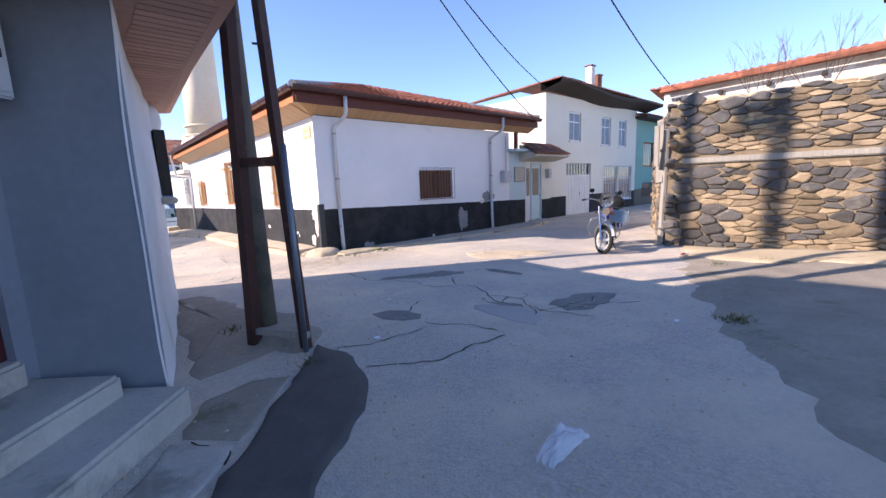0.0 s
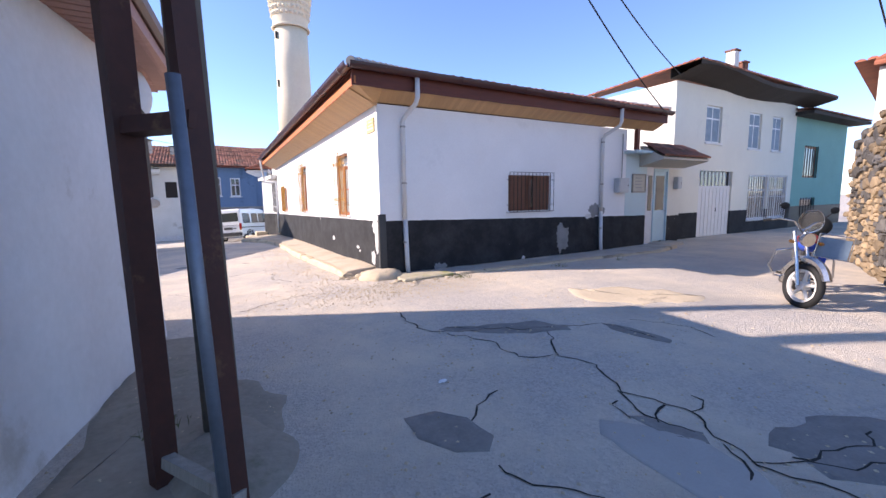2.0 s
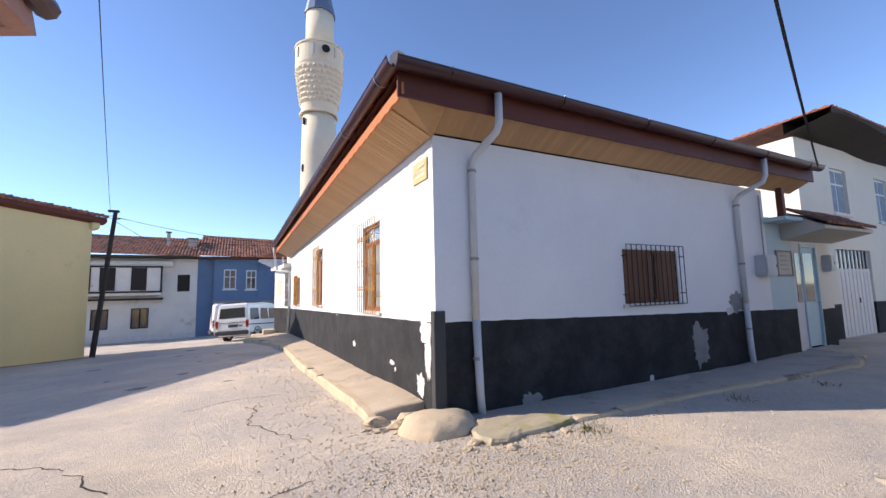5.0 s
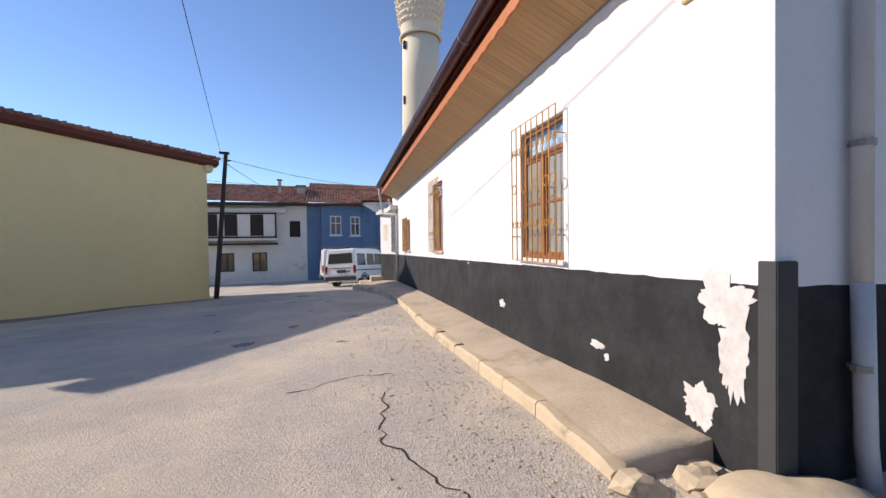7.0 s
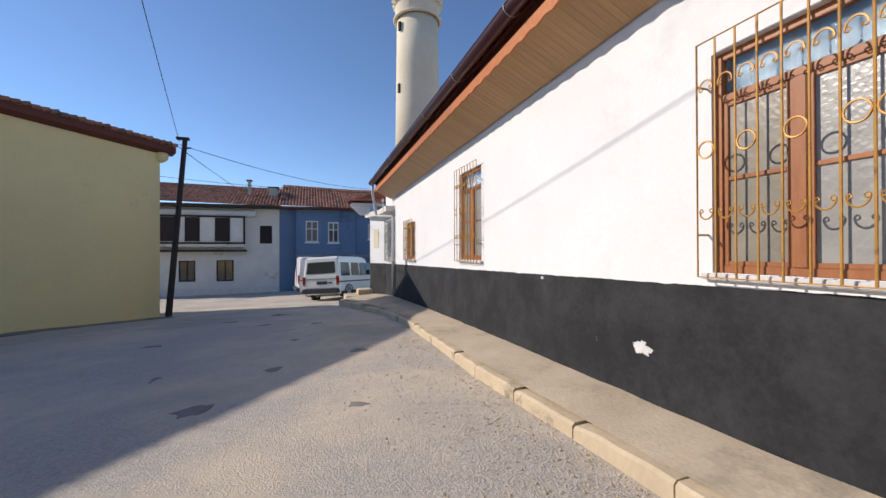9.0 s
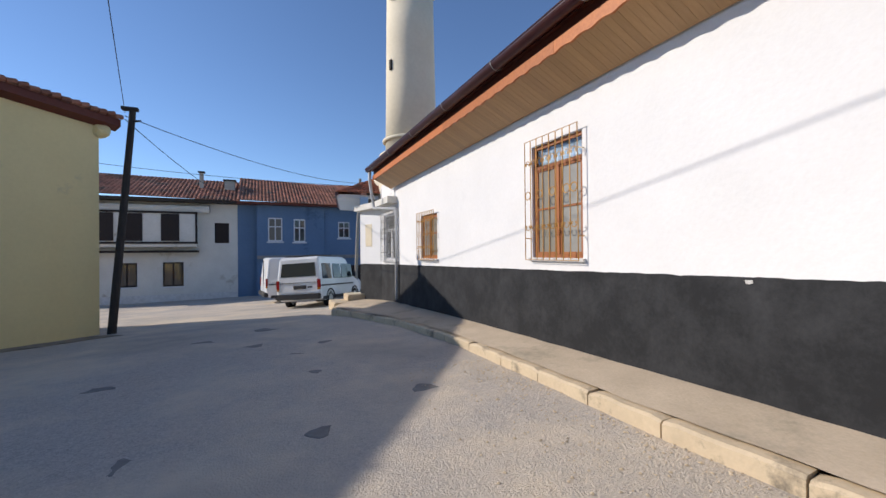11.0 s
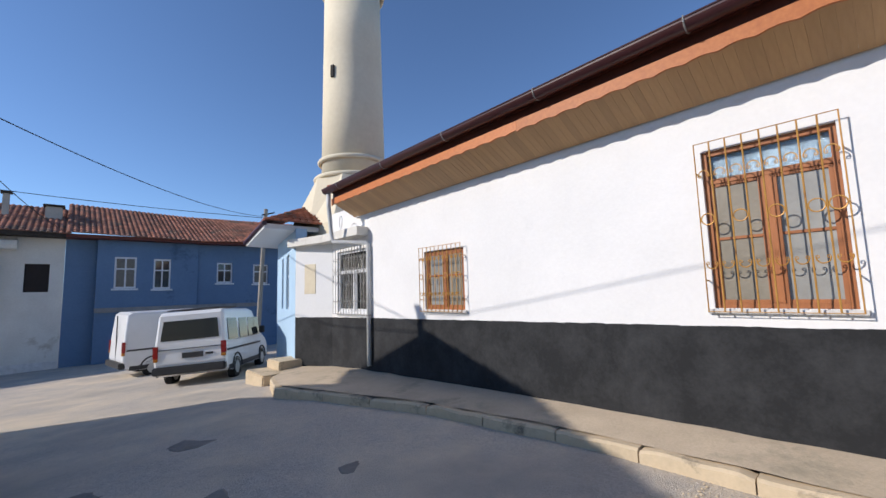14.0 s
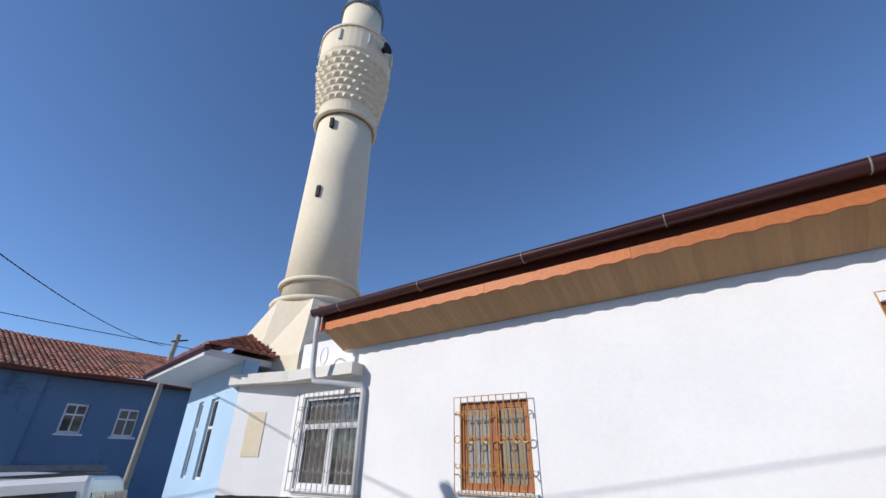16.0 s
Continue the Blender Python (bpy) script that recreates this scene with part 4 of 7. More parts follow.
part("canopy_base", prism(bmesh.new(), [(12.98, YW - 0.8), (15.42, YW - 0.8), (15.42, YW - 0.02), (12.98, YW - 0.02)], 0, 0, [2.72, 2.72, 2.55, 2.55], [2.79, 2.79, 3.2, 3.2]), M_BEIGE, can)


def wall_box(name, x0, z0, x1, z1, depth, material, label, category, y=YW):
    e = thing(name, label, category)
    part("housing", B(x0, y - depth, z0, x1, y, z1, 0.012), material, e)
    part("lid", B(x0 + 0.03, y - depth - 0.012, z0 + 0.03, x1 - 0.03, y - depth + 0.002, z1 - 0.03, 0.006), material, e)
    part("latch", B(x1 - 0.08, y - depth - 0.022, (z0 + z1) / 2 - 0.03, x1 - 0.06, y - depth - 0.01, (z0 + z1) / 2 + 0.03, 0.003), M_IRON_DK, e)
    return e


mb = wall_box("meter_box", 11.82, 1.74, 12.28, 2.18, 0.2, M_METER, "grey metal electricity meter box on the white wall", "meter box")
part("conduit", T([(12.1, YW - 0.06, 2.18), (12.1, YW - 0.06, 3.5)], 0.015, 8), M_IRON_GREY, mb)
nb = thing("notice_board", "beige notice board in a thin wooden frame", "notice board")
part("board", B(12.68, YW - 0.03, 1.76, 13.3, YW, 2.3, 0.004), M_BEIGE, nb)
for a in ((12.66, 1.74, 13.32, 1.78), (12.66, 2.28, 13.32, 2.32), (12.66, 1.78, 12.7, 2.28), (13.28, 1.78, 13.32, 2.28)):
    part("frame", B(a[0], YW - 0.045, a[1], a[2], YW, a[3], 0.004), M_PALEWOOD, nb)
for i in range(4):
    part("writing_line", B(12.8, YW - 0.034, 1.88 + i * 0.1, 13.15 - 0.06 * (i % 2), YW - 0.028, 1.91 + i * 0.1), M_IRON_GREY, nb)
wall_box("gas_box", 14.85, 1.85, 15.1, 2.25, 0.16, M_METER, "small grey gas meter box beside the door", "meter box", YW + 0.004)


# ---- pavements round the mosque ----
WK = [(3.52, 10.5), (3.56, 11.6), (3.55, 13.1), (3.42, 16.0), (3.45, 18.5), (3.45, 20.4), (3.25, 22.5), (2.7, 24.8), (2.35, 26.2), (2.75, 27.6), (3.5, 29.2)]
WT = [0.05, 0.05, -0.02, -0.06, -0.1, -0.14, -0.2, -0.28, -0.33, -0.42, -0.5]


def wk_z(y):
    return lerp([(p[1], z) for p, z in zip(WK, WT)], y)


def wk_x(y):
    return lerp([(p[1], p[0]) for p in WK], y)


bm, rows, y = bmesh.new(), [], 10.5
while y < 29.2:
    x0 = wk_x(y) + 0.1
    x1 = XW + 0.02 if y < 27.5 else XW - (y - 27.5) * 0.45
    row = []
    for k in range(7):
        xx = x0 + (x1 - x0) * k / 6
        zz = wk_z(y) + (0.02 + 0.07 * k / 6) + 0.018 * noise.noise(Vector((xx * 3, y * 1.7, 4)))
        row.append(bm.verts.new((xx, y, zz)))
    rows.append(row)
    y += 0.15
for a, b in zip(rows, rows[1:]):
    for k in range(6):
        bm.faces.new((a[k], a[k + 1], b[k + 1], b[k]))
low = [bm.verts.new((v.co.x, v.co.y - 0.02, v.co.z - 0.4)) for v in rows[0]]
for k in range(6):
    bm.faces.new((low[k], low[k + 1], rows[0][k + 1], rows[0][k]))
tagged(part("pavement_west", bm, M_PAVE, smooth=True), "cracked sandy concrete pavement along the white wall", "pavement", kind="structure")


def kerb_run(name, pts, zs, width, label, seed):
    """Kerb stones end to end, each one uneven, as parts of the kerb."""
    e = thing(name, label, "kerb", kind="structure")
    for i, (a, b) in enumerate(zip(pts, pts[1:])):
        L = math.hypot(b[0] - a[0], b[1] - a[1])
        n = max(1, round(L / 0.95))
        for j in range(n):
            f0, f1 = j / n, (j + 1) / n
            p = Vector((a[0] + (b[0] - a[0]) * f0, a[1] + (b[1] - a[1]) * f0, zs[i] + (zs[i + 1] - zs[i]) * f0))
            q = Vector((a[0] + (b[0] - a[0]) * f1, a[1] + (b[1] - a[1]) * f1, zs[i] + (zs[i + 1] - zs[i]) * f1))
            d = (q - p).normalized()
            s = Vector((d.y, -d.x, 0)) * width
            if seed % 2:
                s = -s
            bm = bmesh.new()
            K = 8
            rows = []
            for k in range(K + 1):
                c = p.lerp(q, 0.008 + 0.984 * k / K)
                w1 = 0.02 * noise.noise(Vector((c.x * 4, c.y * 4, seed)))
                w2 = 0.025 * noise.noise(Vector((c.x * 3, c.y * 3, seed + 3)))
                endd = 0.02 if k in (0, K) and random.random() < 0.5 else 0
                t = c.z + w2 - endd
                o = c + s * (w1 * 2)
                rows.append([bm.verts.new(v) for v in ((o.x, o.y, t - 0.45), (o.x, o.y, t - 0.025), (o.x + s.x * 0.16, o.y + s.y * 0.16, t), (c.x + s.x, c.y + s.y, t + 0.005), (c.x + s.x, c.y + s.y, t - 0.45))])
            for r_a, r_b in zip(rows, rows[1:]):
                for k in range(5):
                    bm.faces.new((r_a[k], r_a[(k + 1) % 5], r_b[(k + 1) % 5], r_b[k]))
            bm.faces.new(rows[0])
            bm.faces.new(rows[-1][::-1])
            part("kerb_stone", bm, M_KERB, e)
    return e


kerb_run("kerb_west", WK, WT, 0.15, "row of chipped sandy concrete kerb stones", 2)
SK = [(5.6, 9.12), (6.4, 9.1), (8.0, 9.1), (10.5, 8.9), (12.2, 8.75), (13.6, 9.1)]
SZ = [0.04, 0.05, 0.05, 0.06, 0.08, 0.1]
kerb_run("kerb_south", SK, SZ, 0.15, "low worn cement kerb along the shaded wall", 3)
bm, rows, x = bmesh.new(), [], 4.6
while x < 13.7:
    y0 = lerp(SK, x) + (0.12 if x > 5.5 else 0.3)
    z0 = lerp([(p[0], z) for p, z in zip(SK, SZ)], x)
    row = [bm.verts.new((x, y0 + (YW + 0.02 - y0) * k / 5, z0 + 0.005 - 0.01 * k + 0.015 * noise.noise(Vector((x * 2, k, 2))))) for k in range(6)]
    rows.append(row)
    x += 0.15
for a, b in zip(rows, rows[1:]):
    for k in range(5):
        bm.faces.new((a[k], a[k + 1], b[k + 1], b[k]))
tagged(part("pavement_south", bm, M_CEMENT, smooth=True), "worn grey cement pavement along the shaded wall", "pavement", kind="structure")
bm = bmesh.new()
rings_ = []
for f, h in ((1.0, -0.12), (0.97, 0.02), (0.86, 0.09), (0.65, 0.13), (0.4, 0.155), (0.15, 0.165)):
    row = []
    for k in range(40):
        a = 2 * math.pi * k / 40
        r = f * (1 + 0.16 * noise.noise(Vector((math.cos(a) * 1.5, math.sin(a) * 1.5, 2))) + 0.05 * noise.noise(Vector((math.cos(a) * 6, math.sin(a) * 6, f))))
        px, py = 4.17 + 0.5 * r * math.cos(a), 9.82 + 0.44 * r * math.sin(a)
        row.append(bm.verts.new((px, py, g(px, py) + h + 0.02 * noise.noise(Vector((px * 5, py * 5, 1))))))
    rings_.append(row)
for a, b in zip(rings_, rings_[1:]):
    for k in range(40):
        bm.faces.new((a[k], a[(k + 1) % 40], b[(k + 1) % 40], b[k]))
bm.faces.new(rings_[-1])
tagged(part("cement_mound", bm, M_KERB, smooth=True), "smoothed pale cement mound at the foot of the corner", "mound")

# mossy end slab of the cement pavement, broken along its front
bm = bmesh.new()
edge = [(4.42, 9.55), (4.3, 9.22), (4.36, 9.02), (4.55, 8.97), (4.8, 9.06), (5.1, 9.04), (5.4, 9.1), (5.62, 9.13), (5.6, 9.45), (5.0, 9.62), (4.55, 9.72)]
rim = []
for i, (a, b) in enumerate(zip(edge, edge[1:] + edge[:1])):
    for k in range(5):
        p = Vector(a).lerp(Vector(b), k / 5)
        rim.append((p.x + 0.035 * noise.noise(Vector((p.x * 9, p.y * 9, 4))), p.y + 0.035 * noise.noise(Vector((p.x * 9, p.y * 9, 8)))))
cx, cy = 4.95, 9.35
levels = []
for f, h in ((1.02, -0.2), (1.0, 0.045), (0.95, 0.065), (0.7, 0.075), (0.35, 0.08)):
    levels.append([bm.verts.new((cx + (x - cx) * f, cy + (y - cy) * f, h + 0.016 * noise.noise(Vector((x * 4 * f, y * 4 * f, 3))))) for x, y in rim])
for a, b in zip(levels, levels[1:]):
    for k in range(len(rim)):
        bm.faces.new((a[k], a[(k + 1) % len(rim)], b[(k + 1) % len(rim)], b[k]))
bm.faces.new(levels[-1])
tagged(part("pavement_end", bm, M_MOSSY), "broken cement slab with green moss at the street corner", "pavement", kind="structure")
rub = thing("rubble", "broken lumps of cement at the end of the kerb", "rubble")
for i, (px, py, sz) in enumerate(((3.62, 10.35, 0.34), (3.78, 10.1, 0.26), (3.98, 10.28, 0.3), (3.55, 10.05, 0.15), (3.7, 9.9, 0.12), (4.1, 10.4, 0.24), (3.42, 10.2, 0.1), (4.25, 9.15, 0.16), (4.1, 9.05, 0.1), (4.5, 8.85, 0.14), (5.0, 8.92, 0.1), (5.3, 8.95, 0.12))):
    part("lump", blob(bmesh.new(), (px, py, g(px, py) + sz * 0.06), (sz, sz * 0.75, sz * 0.42), i, 2, rough=0.4), M_KERB, rub)
side_steps = thing("side_steps", "two worn cement steps at the corner of the pale blue house", "steps")
part("step", B(2.75, 28.1, -1.1, 4.1, 29.4, -0.42, 0.03), M_KERB, side_steps)
part("step", B(3.3, 28.5, -0.45, 4.1, 29.4, -0.2, 0.03), M_KERB, side_steps)

# ---- annex, slab and minaret ----
annex = part("wall_annex", wall_mesh((3.82, 28.75), (XW, YE + 0.002), -1.4, 2.9, 0.3, []), M_ANNEX)
tagged(annex, "white plastered wall with a black base, turned a little towards the street", "wall", kind="structure")
niche = part("blind_panel", B(0.35, -0.002, 1.55, 0.75, 0.012, 2.35, 0.004), M_CREAM, m=frame_m((3.82, 28.75), (XW, YE)))
tagged(niche, "cream painted blind panel in the white wall", "panel")
slab = part("canopy_slab", prism(bmesh.new(), [(XW + 0.4, 25.75), (XW - 0.32, 25.7), (XW - 0.34, 27.4), (3.62, 28.85), (4.4, 29.6), (6.5, 29.6), (6.5, 25.75)], 2.86, 3.06), M_SIDE)
tagged(slab, "thick white concrete slab jutting over the barred window", "slab", kind="structure")
dp = thing("downpipe", "white plastic downpipe bending under the eaves and down the wall", "downpipe")
part("upper_pipe", T([(EX0 - 0.1, EY1 - 0.05, SOF + 0.3), (EX0 - 0.1, EY1 - 0.05, SOF - 0.02), (3.7, 26.4, 2.95), (3.72, 26.35, 2.75), (3.85, 26.0, 2.7), (4.2, 25.66, 2.68), (4.22, 25.62, 2.6), (4.22, 25.62, -0.1)], 0.05, 10), M_PIPE, dp, smooth=True)
part("pipe_clip", T([(4.22, 25.62, 1.0), (4.22, 25.62, 1.04)], 0.057, 10), M_IRON_GREY, dp)
spk = part("cable_coil", T(ring((4.0, 26.5, 3.25), 0.16, (0.3, 0.95, 0), (0, 0, 1), 20), 0.012, 6, closed=True), M_UPVC)
tagged(spk, "coil of white cable under the eaves", "cable coil")

MX, MY = 6.17, 29.6
mina = thing("minaret", "tall cream rendered minaret with one muqarnas balcony and lead cone", "minaret", m=pose(MX, MY, 0))
bm = bmesh.new()
n = 8
base, top = [], []
sq = [(-1.6, -1.6), (0, -1.6), (1.6, -1.6), (1.6, 0), (1.6, 1.6), (0, 1.6), (-1.6, 1.6), (-1.6, 0)]
lev = [[bm.verts.new((x, y, -1.5)) for x, y in sq], [bm.verts.new((x, y, 3.6)) for x, y in sq]]
lev.append([bm.verts.new((1.3 * math.cos(a), 1.3 * math.sin(a), 5.25)) for a in [math.atan2(y, x) for x, y in sq]])
for a, b in zip(lev, lev[1:]):
    for k in range(8):
        bm.faces.new((a[k], a[(k + 1) % 8], b[(k + 1) % 8], b[k]))
bm.faces.new(lev[-1])
bm.faces.new(lev[0][::-1])
part("pedestal", bm, M_CREAM, mina)
part("shaft", lathe(bmesh.new(), [(1.06, 5.2), (1.02, 8), (0.99, 10), (0.96, 12.15)], 40), M_CREAM, mina, smooth=True)
for z, r in ((5.28, 1.3), (5.88, 1.17), (12.15, 1.12)):
    part("ring_moulding", T(ring((0, 0, z), r - 0.06, (1, 0, 0), (0, 1, 0), 40), 0.075, 8, closed=True), M_CREAM, mina, smooth=True)
part("balcony_core", lathe(bmesh.new(), [(1.0, 12.15), (1.05, 12.7), (1.36, 14.95), (1.4, 15.05), (1.4, 16.15), (1.46, 16.16), (1.46, 16.25), (1.3, 16.25)], 40), M_CREAM, mina, smooth=False)
tooth = bmesh.new()
for c in ((-0.5, 0, 0), (0.5, 0, 0), (0, -0.8, 0.4), (0, 0, 1), (-0.5, 0.02, 1), (0.5, 0.02, 1)):
    tooth.verts.new(c)
tv = list(tooth.verts)
for f in ((0, 1, 2), (0, 2, 4), (2, 1, 5), (4, 2, 3), (2, 5, 3)):
    tooth.faces.new([tv[i] for i in f])
tooth_me = finish("muqarnas_tooth", tooth, M_CREAM)
for row in range(7):
    z = 12.72 + row * 0.315
    r = 1.05 + (z - 12.7) * 0.14
    for k in range(26):
        a = 2 * math.pi * (k + 0.5 * (row % 2)) / 26
        ob = new("muqarnas_tooth", tooth_me)
        ob.parent = mina
        ob.matrix_basis = Matrix.Translation((r * math.cos(a), r * math.sin(a), z)) @ Matrix.Rotation(a + math.pi / 2, 4, "Z") @ Matrix.Diagonal((0.24 + row * 0.014, 0.17, 0.26, 1))
part("upper_shaft", lathe(bmesh.new(), [(0.84, 15.8), (0.82, 18.6)], 32), M_CREAM, mina, smooth=True)
part("cone", lathe(bmesh.new(), [(0.93, 18.6), (0.91, 18.7), (0.5, 20.6), (0.05, 22.4)], 12), M_LEAD, mina, "grey-blue lead covered cone")
for a in (2.6, 3.5, 4.3, 5.2):
    part("lamp_bracket", B(1.4, -0.05, 15.4, 1.47, 0.05, 16.0, 0.01, Matrix.Rotation(a, 4, "Z")), M_PIPE, mina)
part("loudspeaker", lathe(bmesh.new(), [(0.08, 0), (0.12, 0.15), (0.24, 0.3)], 16), M_IRON_DK, mina, "round grey horn loudspeaker", m=pose(1.36 * math.cos(4.75), 1.36 * math.sin(4.75), 15.6) @ Matrix.Rotation(4.75, 4, "Z") @ Matrix.Rotation(radians(90), 4, "Y"))
# slit openings as blocks whose dark colour stands for the shade inside
for z, a in ((8.6, 3.5), (11.4, 3.55)):
    part("slit_window", B(0.98, -0.06, z, 1.07, 0.06, z + 0.4, 0.004, Matrix.Rotation(a, 4, "Z")), M_DARKROOM, mina)

# ---- pale blue house beyond the minaret's foot ----
LBp, LBq = (4.75, 32.6), (3.82, 28.752)
lb = thing("pale_blue_house", "pale blue plastered house with narrow upper windows and white boarded eaves", "house")
lbo = [(1.2, 1.1, 1.6, 2.75), (2.2, 1.1, 2.75, 2.75)]
part("wall", wall_mesh(LBp, LBq, -1.6, 3.4, 0.3, lbo), M_LBLUE, lb)
part("wall", wall_mesh((8.5, 33.4), (4.76, 32.62), -1.6, 3.4, 0.3, []), M_LBLUE, lb)
m = frame_m(LBp, LBq)
for o in lbo:
    w = part("window", B(o[0], -0.12, o[1], o[2], -0.06, o[3]), M_UPVC, lb, m=m)
    part("pane", B(o[0] + 0.06, -0.1, o[1] + 0.06, o[2] - 0.06, -0.055, o[1] + 1.0), M_TINT, w)
    part("pane", B(o[0] + 0.06, -0.1, o[1] + 1.06, o[2] - 0.06, -0.055, o[3] - 0.06), M_TINT, w)
part("eaves_board", prism(bmesh.new(), [(3.0, 28.9), (3.9, 33.4), (8.5, 34.2), (8.5, 28.9)], 3.36, 3.5), M_UPVC, lb)
part("gutter", T([(2.98, 28.8, 3.5), (3.88, 33.5, 3.5)], 0.07, 8), M_GUTTER, lb)
tile_slope(lb, ((2.95, 28.7, 3.56), (8.5, 28.7, 3.56), (8.3, 31.4, 4.9), (6, 31.4, 4.9)), M_TILE)
tile_slope(lb, ((3.85, 33.5, 3.56), (2.95, 28.7, 3.56), (6, 31.2, 4.9), (6.2, 31.6, 4.9)), M_TILE)

# ---- house at the walk's start, with its recessed maroon door ----
lh = thing("corner_house", "whitewashed corner house with deep boarded eaves and a maroon door", "house")
C0, C1 = (-0.22, 3.62), (0.5, 7.87)
S_DIR = Vector((-0.65, -0.76, 0)).normalized()


def bulge_wall(p, q, z0, z1, thick, seed):
    """A hand-plastered wall with a wavy face."""
    m = frame_m(p, q)
    length = math.hypot(q[0] - p[0], q[1] - p[1])
    bm, nu, nz = bmesh.new(), int(length / 0.2) + 1, 18
    fr = []
    for i in range(nu + 1):
        u = length * i / nu
        col = []
        for j in range(nz + 1):
            z = z0 + (z1 - z0) * j / nz
            o = 0.05 * noise.noise(Vector((u * 0.9, z * 0.8, seed))) + 0.1 * max(0, 0.5 - (z - g(*p))) * 0.6
            col.append(bm.verts.new(m @ Vector((u, o, z))))
        fr.append(col)
    for i in range(nu):
        for j in range(nz):
            bm.faces.new((fr[i][j], fr[i + 1][j], fr[i + 1][j + 1], fr[i][j + 1]))
    ext = bmesh.ops.extrude_face_region(bm, geom=list(bm.faces))
    back = m.to_3x3() @ Vector((0, -thick, 0))
    for v in [v for v in ext["geom"] if isinstance(v, bmesh.types.BMVert)]:
        v.co += back
    return bm


part("wall", bulge_wall(C0, C1, -0.3, 3.3, 0.015, 1), M_PLASTER, lh, smooth=False)
part("wall", bulge_wall(C1, (-6.0, 10.6), -0.6, 3.3, 0.4, 2), M_PLASTER, lh, smooth=False)
part("window_sill", B(C1[0] - 0.35, C1[1] - 0.9, 1.6, C1[0] + 0.08, C1[1] + 0.07, 1.7, 0.02), M_CEMENT, lh)
part("window_shutter", B(C1[0] - 0.1, C1[1] - 0.75, 1.72, C1[0] + 0.045, C1[1] - 0.15, 2.7, 0.006), M_OLDWOOD, lh)
rec = Vector((-0.97, 4.06, 0))
part("reveal", wall_mesh((rec.x, rec.y), C0, -0.2, 3.3, 0.04, []), M_GREYWALL, lh, "grey painted reveal")
dend = rec + S_DIR * 4.5
part("wall", wall_mesh((dend.x, dend.y), (rec.x, rec.y), -0.2, 3.3, 0.3, [(3.2, 0.56, 4.35, 3.0)]), M_GREYWALL, lh)
mdoor = part("door", B(3.2, -0.12, 0.56, 4.35, -0.06, 3.0, 0.006), M_MAROON, lh, "maroon painted sheet metal door", m=frame_m((dend.x, dend.y), (rec.x, rec.y)))
for k in range(3):
    part("door_rib", B(3.3 + 0.36 * k, -0.062, 0.85, 3.58 + 0.36 * k, -0.05, 2.9, 0.01), M_MAROON, mdoor)
fm = frame_m((C0[0] + S_DIR.x * 3.2, C0[1] + S_DIR.y * 3.2), C0)
part("step", B(0.0, -1.0, -0.2, 3.12, 0.25, 0.2, 0.03), M_CEMENT, lh, m=fm)
part("step", B(0.0, -1.0, 0.15, 3.0, -0.18, 0.37, 0.03), M_CEMENT, lh, m=fm)
part("threshold", B(0.0, -1.05, 0.3, 2.9, -0.78, 0.56, 0.03), M_CEMENT, lh, m=fm)
EZ = 3.16
ev = [(0.42, 2.9), (0.55, 5.4), (0.82, 8.5), (-6.0, 11.8), (-6, 2.6)]
part("soffit_lining", prism(bmesh.new(), ev, EZ, EZ + 0.03), M_SOFFIT_PINK, lh)
for k in range(46):
    yy = 2.65 + k * 0.125
    part("soffit_batten", B(-0.05, yy + 0.3, EZ - 0.008, 0.42 + 0.035 * (yy - 2.6), yy + 0.405, EZ + 0.001), M_SOFFIT_PINK, lh)
part("fascia", T([(0.44, 2.9, EZ + 0.08), (0.57, 5.4, EZ + 0.08), (0.84, 8.52, EZ + 0.08), (-6.0, 11.82, EZ + 0.08)], 0.1, 4), M_SOFFIT_PINK, lh)
part("gutter", T([(0.53, 2.9, EZ + 0.22), (0.66, 5.4, EZ + 0.22), (0.93, 8.6, EZ + 0.22)], 0.07, 8), M_GUTTER, lh)
tile_slope(lh, ((0.5, 2.9, EZ + 0.2), (0.9, 8.55, EZ + 0.2), (-2.6, 6.4, EZ + 1.4), (-2.6, 2.6, EZ + 1.4)), M_TILE_OLD)
tile_slope(lh, ((0.98, 8.55, EZ + 0.2), (-6.0, 11.85, EZ + 0.2), (-6.0, 9.0, EZ + 1.4), (-2.6, 6.4, EZ + 1.4)), M_TILE_OLD)
part("coved_bracket", blob(bmesh.new(), (0.37, 7.8, 2.9), (0.5, 0.6, 0.7), 4, 3, rough=0.05), M_PLASTER, lh, smooth=True)
# unseen wall, sized to shade the ground near the stone wall
tagged(part("wall_closing", wall_mesh((-7, -9), (-6.3, 8.6), -0.2, 8.5, 0.3, []), M_PLASTER), "unseen whitewashed wall added to keep the sun off the street", "wall", kind="structure")
elb = thing("electric_box", "dented white metal electricity box hung high beside the maroon door", "electric box", m=frame_m((dend.x, dend.y), (rec.x, rec.y)))
part("housing", B(3.8, -0.0, 2.42, 4.42, 0.3, 3.0, 0.015), M_METER, elb)
part("lid", B(3.84, 0.3, 2.46, 4.38, 0.315, 2.96, 0.006), M_METER, elb)
part("lock", B(4.32, 0.312, 2.68, 4.35, 0.33, 2.74, 0.004), M_IRON_DK, elb)
part("badge", B(4.05, 0.314, 2.7, 4.12, 0.319, 2.77), M_BLUEPANE, elb)
part("conduit", T([(4.46, 0.1, 2.45), (4.5, 0.05, 2.8), (4.5, 0.05, 3.2)], 0.02, 8), M_IRON_DK, elb)

